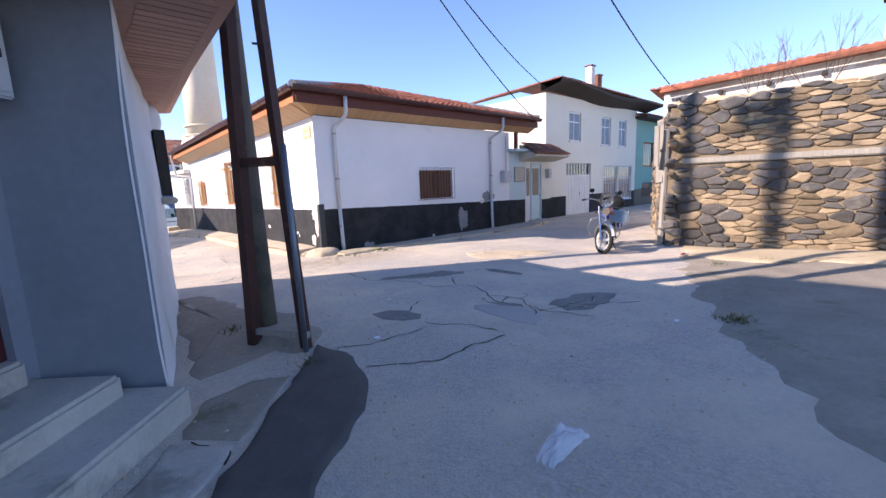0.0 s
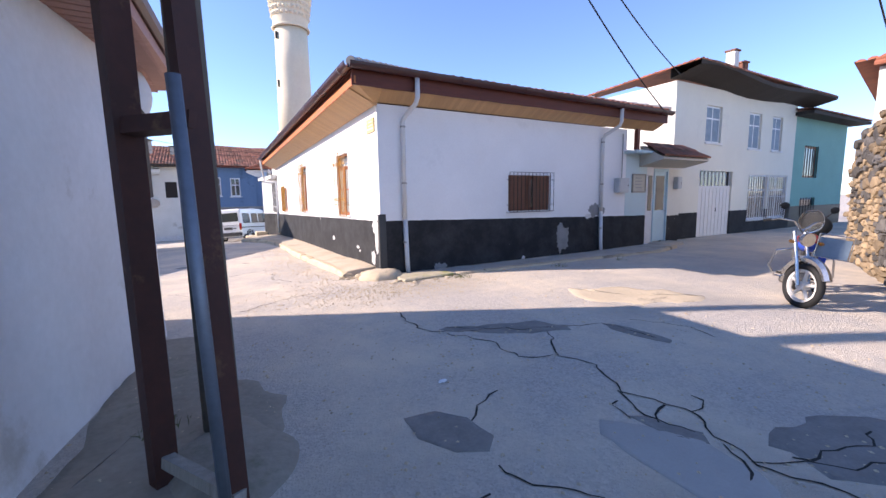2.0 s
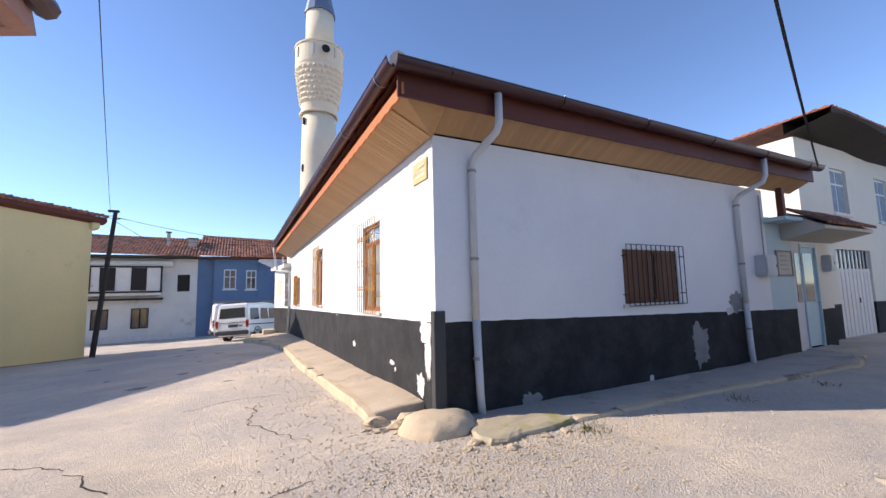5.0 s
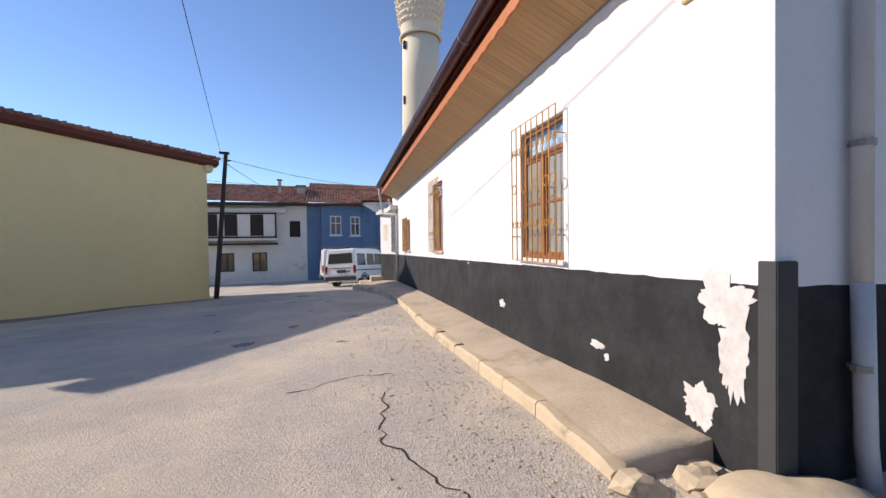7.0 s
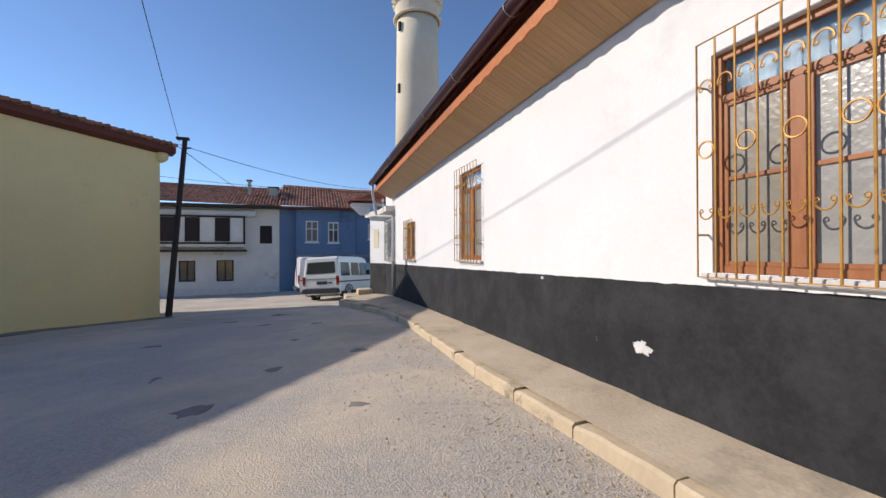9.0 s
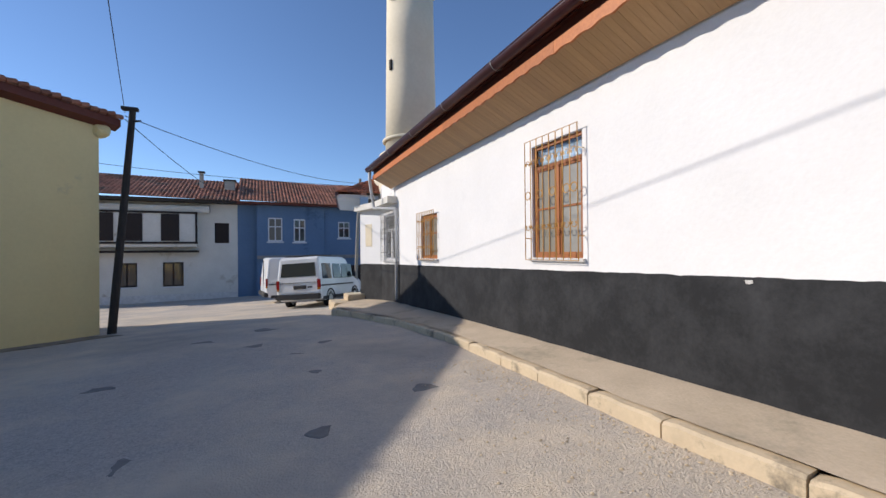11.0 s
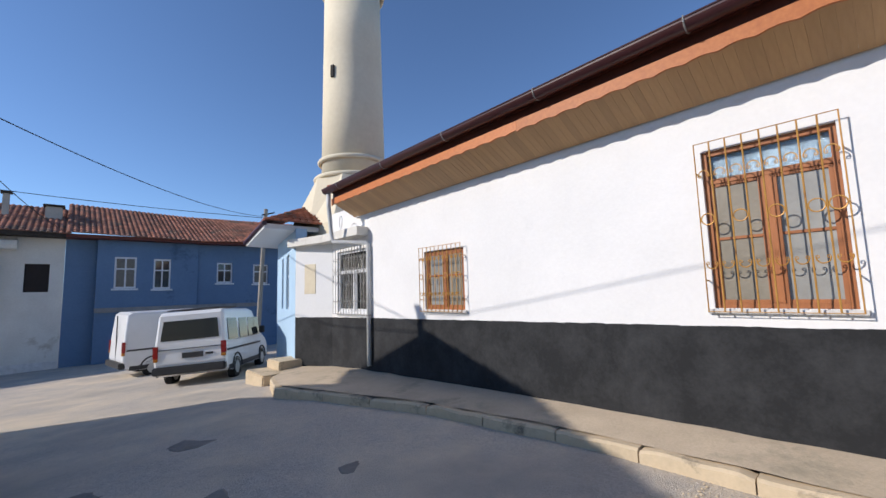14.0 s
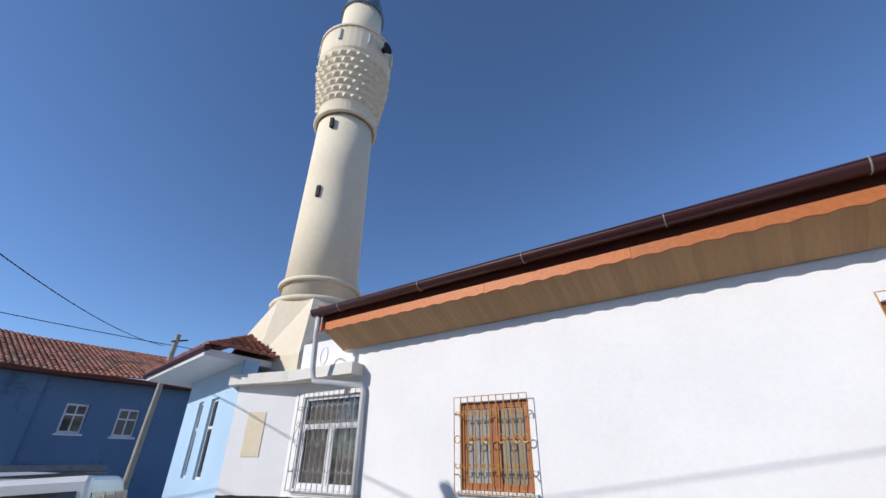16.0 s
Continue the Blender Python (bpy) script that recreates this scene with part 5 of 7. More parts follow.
# ---- steel and concrete pole by the corner ----
def channel(a, b, w, d, turn):
    """A steel channel section drawn from a to b."""
    a, b = Vector(a), Vector(b)
    z = (b - a).normalized()
    x = Vector((math.cos(turn), math.sin(turn), 0))
    x = (x - z * x.dot(z)).normalized()
    y = z.cross(x)
    prof = [(-w / 2, 0), (w / 2, 0), (w / 2, d), (w / 2 - 0.012, d), (w / 2 - 0.012, 0.012), (-w / 2 + 0.012, 0.012), (-w / 2 + 0.012, d), (-w / 2, d)]
    bm = bmesh.new()
    lo = [bm.verts.new(a + x * p + y * q) for p, q in prof]
    hi = [bm.verts.new(b + x * p + y * q) for p, q in prof]
    for k in range(8):
        bm.faces.new((lo[k], lo[(k + 1) % 8], hi[(k + 1) % 8], hi[k]))
    bm.faces.new(lo[::-1])
    bm.faces.new(hi)
    return bm


pole = thing("utility_pole", "leaning red oxide steel channel frame round a concrete pole", "utility pole")
A0, A1 = Vector((0.8, 4.55, -0.1)), Vector((0.84, 4.0, 8.0))
P0, P1 = Vector((1.17, 3.96, -0.1)), Vector((0.98, 4.4, 8.0))
part("channel_post", channel(A0, A1, 0.13, 0.1, 0.5), M_STEEL_RED, pole)
part("channel_post", channel(P0, P1, 0.11, 0.08, 0.5), M_STEEL_RED, pole)
part("concrete_pole", T([(1.1, 5.12, -0.2), (1.06, 5.18, 4.0), (1.02, 5.24, 8.5)], 0.13, 16, 0.1), M_CONC, pole, smooth=True)
part("conduit", T([P0 + Vector((-0.06, -0.04, 0)), Vector((1.05, 3.87, 2.2))], 0.03, 10), M_GALV, pole, smooth=True)
for f in (0.265, 0.52, 0.8):
    a, b = A0.lerp(A1, f), P0.lerp(P1, f)
    part("cross_bar", T([a, b], 0.06, 4), M_STEEL_RED, pole)
part("foot_bar", T([A0 + Vector((0, 0, 0.22)), P0 + Vector((0, 0, 0.22))], 0.05, 4), M_PALEWOOD, pole)
part("step_bolt", T([P0.lerp(P1, 0.41), P0.lerp(P1, 0.41) + Vector((-0.14, 0.04, 0))], 0.012, 6), M_IRON_DK, pole)
bm = blob(bmesh.new(), (1.1, 4.6, -0.12), (0.9, 1.4, 0.3), 7, 4, rough=0.12)
part("footing", bm, M_SOIL, pole, "rough cement footing", smooth=True)


# unseen poles, placed to cast two shadow bands on the stone wall
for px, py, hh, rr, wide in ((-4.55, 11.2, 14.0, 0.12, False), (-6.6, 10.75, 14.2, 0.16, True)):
    tall = thing("utility_pole", "unseen tall pole added behind the corner house to shade the stone wall", "utility pole", "tall poles behind the house")
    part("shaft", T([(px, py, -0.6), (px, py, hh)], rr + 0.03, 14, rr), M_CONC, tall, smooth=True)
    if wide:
        # added box that flares the top of the wider shadow
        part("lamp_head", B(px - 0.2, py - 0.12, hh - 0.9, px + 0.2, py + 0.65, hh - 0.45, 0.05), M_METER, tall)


def cable(a, b, sag, label, r=0.012):
    a, b = Vector(a), Vector(b)
    pts = [a.lerp(b, k / 24) - Vector((0, 0, sag * 4 * (k / 24) * (1 - k / 24))) for k in range(25)]
    return tagged(part("overhead_cable", T(pts, r, 5), M_CABLE), label, "cable", "overhead cables")


PT = (1.1, 5.6, 8.4)
cable(PT, (13.0, 9.3, 4.05), 0.5, "black cable sagging from the pole to the eaves", 0.016)
cable(PT, (15.2, 10.2, 5.6), 0.6, "black cable sagging from the pole to the eaves", 0.016)
cable((5.76, 3.60, 5.79), (14.6, 5.1, 4.75), 0.15, "black cable slung across the street to the tiled house", 0.016)
cable((4.05, -6.21, 7.22), (-3.0, 27.6, 5.3), 0.4, "black cable sagging to the leaning pole", 0.008)
cable((-3.0, 27.6, 5.2), (7.5, 42.0, 6.2), 0.5, "black cable crossing the street")
cable((-3.0, 27.6, 5.1), (-0.5, 46.0, 4.8), 0.4, "black cable running to the far houses")
cable((-14, 40.0, 6.8), (6.4, 36.0, 5.0), 0.4, "black cable crossing the street")

# ---- motorcycle ----
def motorcycle(m, steer):
    e = thing("motorcycle", "old motorcycle with pale cast wheels, chrome bars and blue tank", "motorcycle", m=m)

    def wheel(x, r):
        w = part("wheel", T(ring((x, 0, r), r - 0.045, (1, 0, 0), (0, 0, 1), 28), 0.045, 8, closed=True), M_BLACK, e, "black tyre", smooth=True)
        part("rim", T(ring((x, 0, r), r - 0.09, (1, 0, 0), (0, 0, 1), 28), 0.028, 6, closed=True), M_RIM, w, "pale cast rim")
        for k in range(5):
            a = 2 * math.pi * k / 5 + 0.3
            part("spoke", T([(x, 0, r), (x + (r - 0.08) * math.cos(a), 0, r + (r - 0.08) * math.sin(a))], 0.026, 6, 0.018), M_RIM, w)
        part("hub", lathe(bmesh.new(), [(0.06, -0.05), (0.06, 0.05)], 14), M_RIM, w, m=pose(x, 0, r, 90))
    wheel(0.0, 0.3)
    wheel(-1.25, 0.29)
    for s in (-1, 1):
        part("fork_leg", T([(0, 0.075 * s, 0.3), (-0.12, 0.075 * s, 0.62), (-0.28, 0.075 * s, 0.98)], 0.022, 8), M_CHROME, e)
        part("crash_bar", T([(-0.35, 0.08 * s, 0.75), (-0.28, 0.3 * s, 0.68), (-0.3, 0.34 * s, 0.45), (-0.42, 0.26 * s, 0.3), (-0.5, 0.08 * s, 0.3)], 0.014, 8), M_CHROME, e)
        part("handlebar", T([(-0.27, 0.03 * s, 1.02), (-0.26, 0.14 * s, 1.12), (-0.34, 0.28 * s, 1.13), (-0.44, 0.38 * s, 1.08)], 0.013, 8), M_CHROME, e)
        part("grip", T([(-0.4, 0.33 * s, 1.1), (-0.46, 0.4 * s, 1.07)], 0.02, 8), M_BLACK, e)
        part("mirror_stalk", T([(-0.3, 0.25 * s, 1.13), (-0.24, 0.32 * s, 1.28)], 0.006, 6), M_IRON_DK, e)
        part("mirror", blob(bmesh.new(), (-0.24, 0.34 * s, 1.31), (0.03, 0.13, 0.09), 1, 2, rough=0.02), M_BLACK, e)
        part("shock_absorber", T([(-1.2, 0.12 * s, 0.32), (-1.05, 0.12 * s, 0.68)], 0.03, 8), M_CHROME, e)
        part("indicator", blob(bmesh.new(), (-0.14, 0.2 * s, 0.86), (0.07, 0.07, 0.05), 1, 2, rough=0.02), M_LAMP_AMBER, e)
        part("foot_peg", T([(-0.62, 0.05 * s, 0.32), (-0.62, 0.26 * s, 0.32)], 0.016, 6), M_BLACK, e)
    front = {"fork_leg", "handlebar", "grip", "mirror_stalk", "mirror", "indicator", "front_mudguard", "headlamp", "windscreen"}
    part("front_mudguard", T([(0.33 * math.cos(a), 0, 0.3 + 0.36 * math.sin(a)) for a in [radians(25 + 13 * k) for k in range(12)]], 0.05, 6), M_CHROME, e)
    part("rear_mudguard", T([(-1.25 + 0.36 * math.cos(a), 0, 0.3 + 0.36 * math.sin(a)) for a in [radians(40 + 11 * k) for k in range(12)]], 0.06, 6), M_PLASTIC_DK, e)
    part("headlamp", lathe(bmesh.new(), [(0.05, -0.1), (0.09, -0.02), (0.09, 0.02)], 18), M_CHROME, e, m=pose(-0.13, 0, 0.9, 0, 90, 0))
    part("windscreen", blob(bmesh.new(), (-0.16, 0, 1.14), (0.03, 0.36, 0.32), 2, 3, rough=0.02), M_GLASS, e, "clear plastic windscreen", smooth=True)
    part("tank", blob(bmesh.new(), (-0.52, 0, 0.82), (0.52, 0.3, 0.27), 2, 3, rough=0.03), M_BLUE_TANK, e, "blue lacquered tank", smooth=True)
    part("tank_panel", blob(bmesh.new(), (-0.4, 0, 0.87), (0.26, 0.27, 0.2), 3, 3, rough=0.03), M_RED_TANK, e, smooth=True)
    part("seat", blob(bmesh.new(), (-0.98, 0, 0.8), (0.72, 0.28, 0.15), 5, 3, rough=0.03), M_BLACK, e, "black padded seat", smooth=True)
    part("engine", B(-0.72, -0.13, 0.25, -0.4, 0.13, 0.6, 0.04), M_CHROME, e)
    for k in range(4):
        part("cooling_fin", B(-0.66, -0.11, 0.5 + 0.035 * k, -0.42, 0.11, 0.515 + 0.035 * k), M_IRON_GREY, e)
    part("frame_tube", T([(-0.3, 0, 0.92), (-0.45, 0, 0.3), (-0.8, 0, 0.28), (-1.0, 0, 0.65), (-0.3, 0, 0.85)], 0.02, 8), M_BLACK, e)
    part("exhaust", T([(-0.42, -0.12, 0.38), (-0.5, -0.16, 0.24), (-1.5, -0.18, 0.28)], 0.035, 10, 0.045), M_CHROME, e, smooth=True)
    part("carrier", T([(-1.2, 0.1, 0.88), (-1.5, 0.1, 0.9), (-1.5, -0.1, 0.9), (-1.2, -0.1, 0.88)], 0.01, 6), M_CHROME, e)
    part("tail_lamp", B(-1.6, -0.06, 0.68, -1.54, 0.06, 0.78, 0.01), M_LAMP_RED, e)
    part("side_stand", T([(-0.7, 0.1, 0.3), (-0.66, 0.3, 0.0)], 0.012, 6), M_BLACK, e)
    part("toolbag", B(-1.55, 0.12, 0.45, -1.25, 0.24, 0.7, 0.03), M_BLUE_TANK, e)
    part("rear_box", blob(bmesh.new(), (-1.3, 0, 1.02), (0.42, 0.4, 0.34), 7, 3, rough=0.05), M_BLACK, e, "black round top box", smooth=True)
    part("leg_shield", B(-0.22, 0.1, 0.72, -0.2, 0.42, 0.98, 0.004, pose(0, 0, 0, 0, -6, 0)), M_BLUEPANE, e, "clear blue-edged leg shield")
    part("leg_shield", T([(-0.2, 0.09, 0.7), (-0.2, 0.43, 0.7), (-0.24, 0.43, 1.0), (-0.24, 0.09, 1.0)], 0.01, 6, closed=True), M_CHROME, e)
    pivot = Matrix.Translation((-0.12, 0, 0)) @ Matrix.Rotation(radians(steer), 4, "Z") @ Matrix.Translation((0.12, 0, 0))
    for ob in e.children:
        kind = ob.name.split(".")[0]
        if kind in front or (kind == "wheel" and max(v.co.x for v in ob.data.vertices) > 0):
            ob.matrix_basis = pivot @ ob.matrix_basis
    return e


bkx, bky = 8.62, 4.42
motorcycle(pose(bkx, bky, g(bkx, bky)) @ pose(0, 0, 0, 0, 0, 197) @ pose(0, 0, 0, -9, 0, 0) @ Matrix.Scale(1.12, 4), 44)

# ---- house beyond the porch ----
H2Y, H2X0, H2X1 = 10.8, 15.9, 25.5
h2 = thing("cream_house", "two storey cream plastered house with barred windows and dark warped eaves", "house")
h2o = [(17.66, -0.9, 20.08, 2.56), (17.9, 3.65, 19.0, 5.05), (21.15, 3.55, 22.2, 5.05), (23.2, 3.55, 24.15, 5.05), (21.46, 0.52, 23.1, 2.46), (23.3, 0.52, 24.95, 2.46)]
part("wall", wall_mesh((H2X0, H2Y), (H2X1, H2Y), -0.9, 5.7, 0.35, [(a - H2X0, b, c - H2X0, d) for a, b, c, d in h2o]), M_H2, h2)
part("wall", wall_mesh((H2X0, H2Y + 9), (H2X0, H2Y + 0.352), -0.9, 5.7, 0.35, []), M_SIDE, h2, "white plastered side wall")
for i, o in enumerate(h2o[1:]):
    w = part("window", B(o[0], H2Y + 0.08, o[1], o[2], H2Y + 0.13, o[3]), M_UPVC, h2)
    um = (o[0] + o[2]) / 2
    zt = o[1] + (o[3] - o[1]) * 0.66
    for a, b in ((o[0] + 0.07, um - 0.04), (um + 0.04, o[2] - 0.07)):
        part("pane", B(a, H2Y + 0.07, o[1] + 0.07, b, H2Y + 0.085, zt - 0.03), M_TINT if i > 2 else M_BLUEPANE, w)
        part("pane", B(a, H2Y + 0.07, zt + 0.03, b, H2Y + 0.085, o[3] - 0.07), M_TINT if i > 2 else M_BLUEPANE, w)
    part("window_sill", B(o[0] - 0.05, H2Y - 0.06, o[1] - 0.07, o[2] + 0.05, H2Y + 0.08, o[1]), M_PLASTER, w)
    if i > 2:
        for k in range(9):
            u = o[0] + (o[2] - o[0]) * k / 8
            part("bar", T([(u, H2Y - 0.03, o[1]), (u, H2Y - 0.03, o[3])], 0.014, 5), M_UPVC, w)
        for z in (o[1] + 0.05, (o[1] + o[3]) / 2, o[3] - 0.05):
            part("bar", T([(o[0], H2Y - 0.03, z), (o[2], H2Y - 0.03, z)], 0.014, 5), M_UPVC, w)
d = part("door", B(17.66, H2Y + 0.06, -0.1, 20.08, H2Y + 0.12, 1.98, 0.01), M_PLASTER, h2, "cream painted metal double door")
for k in range(9):
    part("door_rib", B(17.74 + 0.26 * k, H2Y + 0.045, 0.0, 17.92 + 0.26 * k, H2Y + 0.065, 1.9, 0.006), M_PLASTER, d)
part("transom_light", B(17.66, H2Y + 0.12, 1.98, 20.08, H2Y + 0.14, 2.56), M_TINT, d)
for k in range(9):
    part("transom_bar", T([(17.8 + 0.27 * k, H2Y + 0.06, 1.98), (17.8 + 0.27 * k, H2Y + 0.06, 2.56)], 0.018, 5), M_UPVC, d)
part("door_handle", T([(18.95, H2Y + 0.0, 0.95), (18.95, H2Y + 0.0, 1.1)], 0.015, 6), M_IRON_DK, d)
bm, rows = bmesh.new(), []
for k in range(25):
    x = H2X0 - 0.25 + (H2X1 + 1.7 - H2X0) * k / 24
    zz = 6.0 + 0.16 * math.cos((k - 3) / 24 * 2.6 * math.pi) * (1 - k / 40) + 0.03 * noise.noise(Vector((x, 0, 0)))
    rows.append([bm.verts.new(v) for v in ((x, H2Y + 0.1, zz - 0.34), (x, H2Y - 0.95, zz - 0.1), (x, H2Y - 0.97, zz + 0.04), (x, H2Y + 0.1, zz + 0.02))])
for a, b in zip(rows, rows[1:]):
    for k in range(4):
        bm.faces.new((a[k], a[(k + 1) % 4], b[(k + 1) % 4], b[k]))
part("eaves_board", bm, M_OLDWOOD, h2, "dark weathered warped eaves boards")
tile_slope(h2, ((H2X0 - 0.3, H2Y - 0.98, 6.12), (H2X1 + 1.4, H2Y - 0.98, 6.02), (H2X1 - 3, H2Y + 4.5, 7.0), (H2X0 + 4, H2Y + 4.5, 7.0)), M_TILE_OLD)
tile_slope(h2, ((H2X0 - 0.35, H2Y + 9, 5.7), (H2X0 - 0.35, H2Y - 0.98, 6.1), (H2X0 + 4, H2Y + 4.5, 7.0), (H2X0 + 4, H2Y + 4.6, 7.0)), M_TILE)
for cx, cz, w in ((22.9, 8.3, 0.4), (23.85, 7.9, 0.33)):
    c = part("chimney", B(cx, H2Y + 1.6, 6.0, cx + w, H2Y + 1.6 + w, cz, 0.02), M_SIDE if w > 0.33 else M_TILE_OLD, h2)
    part("chimney_cap", B(cx - 0.05, H2Y + 1.55, cz, cx + w + 0.05, H2Y + 1.65 + w, cz + 0.07, 0.01), M_TILE_OLD, c)

gh = thing("green_house", "green plastered house with dark barred windows and low eaves", "house")
gho = [(1.2, 2.4, 2.75, 3.95), (1.15, 0.5, 2.8, 1.4)]
part("wall", wall_mesh((H2X1 + 0.05, H2Y + 0.05), (31.8, H2Y + 0.05), -0.9, 5.3, 0.3, gho), M_GREEN, gh)
for o in gho:
    w = part("window", B(H2X1 + 0.05 + o[0], H2Y + 0.15, o[1], H2X1 + 0.05 + o[2], H2Y + 0.2, o[3]), M_FRAME if o[1] > 2 else M_BLUEPANE, gh)
    part("pane", B(H2X1 + 0.15 + o[0], H2Y + 0.13, o[1] + 0.1, H2X1 - 0.05 + o[2], H2Y + 0.16, o[3] - 0.1), M_TINT, w)
    for k in range(6):
        u = H2X1 + 0.1 + o[0] + (o[2] - o[0] - 0.1) * k / 5
        part("bar", T([(u, H2Y + 0.02, o[1]), (u, H2Y + 0.02, o[3])], 0.015, 5), M_IRON_DK, w)
part("base_band", B(H2X1 + 0.06, H2Y + 0.03, -0.9, 31.8, H2Y + 0.049, 1.0), M_IRON_DK, gh)
part("eaves_board", prism(bmesh.new(), [(25.3, H2Y - 0.7), (32.5, H2Y - 0.7), (32.5, H2Y + 0.3), (25.3, H2Y + 0.3)], 5.25, 5.4), M_OLDWOOD, gh)
tile_slope(gh, ((25.3, H2Y - 0.75, 5.42), (32.5, H2Y - 0.75, 5.42), (32.5, H2Y + 4, 6.2), (25.3, H2Y + 4, 6.2)), M_TILE_OLD)

# ---- stone yard wall and the house behind it ----
SWa, SWb = (10.73, 3.6), (12.3, -4.2)
SWc = (15.3, 5.75)


def clip_cell(poly, mx, mz, nx, nz):
    """Keep the side of a cell away from n, cut through m."""
    out = []
    for (ax, az), (bx_, bz) in zip(poly, poly[1:] + poly[:1]):
        da, db = (ax - mx) * nx + (az - mz) * nz, (bx_ - mx) * nx + (bz - mz) * nz
        if da <= 0:
            out.append((ax, az))
        if (da < 0 < db) or (db < 0 < da):
            f = da / (da - db)
            out.append((ax + (bx_ - ax) * f, az + (bz - az) * f))
    return out


def stone_wall(e, p, q, z0, z1, seed, top2=None, n_objects=300):
    """Rubble of flat tan slabs and larger dark boulders set proud of a clay core; p to q with its face to the right."""
    m = frame_m(p, q)
    length = math.hypot(q[0] - p[0], q[1] - p[1])
    rnd = random.Random(seed)
    part("core", wall_mesh(p, q, z0 - 0.5, z1 - 0.1, 0.5, [], (top2 or z1) - 0.1), M_MORTAR, e, m=None)
    K = 1.9
    sites, grid = [], collections.defaultdict(list)
    for _ in range(16000):
        u, z = rnd.uniform(-0.1, length + 0.1), rnd.uniform(z0 - 0.05, max(z1, top2 or z1) + 0.12)
        big = noise.noise(Vector((u * 0.55, z * 0.6, seed * 3.1))) + 0.5 * noise.noise(Vector((u * 1.9, z * 2.1, seed))) > 0.1
        r = rnd.uniform(0.24, 0.4) if big else rnd.uniform(0.13, 0.22)
        c = (int(u // 0.5), int(z * K // 0.5))
        near = [t for i in (-1, 0, 1) for j in (-1, 0, 1) for t in grid[(c[0] + i, c[1] + j)]]
        if all(((u - t[0]) * (1.0 if big else 0.66)) ** 2 + ((z - t[1]) * K) ** 2 > (0.5 * (r + t[2])) ** 2 for t in near):
            t = (u, z, r, big)
            sites.append(t)
            grid[c].append(t)
    loose = {True: bmesh.new(), False: bmesh.new()}
    made = 0
    for u, z, r, big in sorted(sites):
        zt = z1 + ((top2 or z1) - z1) * u / length + 0.1 * noise.noise(Vector((u * 1.3, seed, 0)))
        if z > zt or u < 0.02 or u > length:
            continue
        if seed == 1 and z0 + 2.12 < z < z0 + 2.36 and u > 0.2:
            continue
        ks = K * (0.85 if big else 1.5)
        poly = [(u - 0.34, z - 0.2), (u + 0.34, z - 0.2), (u + 0.34, z + 0.2), (u - 0.34, z + 0.2)]
        c = (int(u // 0.5), int(z * K // 0.5))
        for i in (-1, 0, 1):
            for j in (-2, -1, 0, 1, 2):
                for t in grid[(c[0] + i, c[1] + j)]:
                    if t[0] != u or t[1] != z:
                        w = r / (r + t[2])
                        poly = clip_cell(poly, u + (t[0] - u) * w, z + (t[1] - z) * w, t[0] - u, (t[1] - z) * ks * ks)
                        if len(poly) < 3:
                            break
        if len(poly) < 3:
            continue
        pts = []
        for k in range(len(poly)):
            (ax, az), (bx_, bz), (cx_, cz_) = poly[k - 1], poly[k], poly[(k + 1) % len(poly)]
            f = 0.17 if big else 0.13
            pts.append((bx_ + (ax - bx_) * f, bz + (az - bz) * f))
            pts.append((bx_ + (cx_ - bx_) * f, bz + (cz_ - bz) * f))
        cx, cz = sum(v[0] for v in pts) / len(pts), sum(v[1] for v in pts) / len(pts)
        half = max(abs(v[1] - cz) for v in pts)
        wide = max(abs(v[0] - cx) for v in pts)
        if half < 0.012 or wide < 0.025:
            continue
        fz_, fx_ = max(0.4, 1 - 0.009 / half), max(0.4, 1 - 0.009 / wide)
        if seed == 1 and u > 0.2:
            lo, hi = z0 + 2.16, z0 + 2.32
            pts = [(x, min(v, lo) if cz < lo else max(v, hi)) for x, v in pts]
        pts = [(cx + (x - cx) * fx_ + rnd.uniform(-0.006, 0.006), cz + (v - cz) * fz_ + rnd.uniform(-0.005, 0.005)) for x, v in pts]
        dark = rnd.random() < (0.78 if big else 0.25)
        single = made < n_objects
        bm = bmesh.new() if single else loose[dark]
        out = rnd.uniform(0.03, 0.1) if big else rnd.uniform(0.015, 0.07)
        tilt_u, tilt_z = rnd.uniform(-0.06, 0.06), rnd.uniform(-0.1, 0.1)
        rows = []
        for f, o in ((1.0, -0.12), (1.0, out * 0.3), (0.9, out * 0.8), (0.6, out)):
            row = []
            for x, v in pts:
                co = Vector((cx + (x - cx) * f, o + (tilt_u * (x - cx) + tilt_z * (v - cz) if o > 0 else 0) + (rnd.uniform(-0.006, 0.006) if o > 0 else 0), cz + (v - cz) * f))
                row.append(bm.verts.new(co if single else m @ co))
            rows.append(row)
        n = len(pts)
        for a, b in zip(rows, rows[1:]):
            for k in range(n):
                bm.faces.new((a[k], a[(k + 1) % n], b[(k + 1) % n], b[k]))
        bm.faces.new(rows[-1])
        if single:
            part("stone", bm, M_STONE_DK if dark else M_STONE, e, m=m)
        made += 1
    for dark, bm in loose.items():
        if bm.verts:
            tagged(part("stones", bm, M_STONE_DK if dark else M_STONE, e), kind="stuff")
        else:
            bm.free()
    return made


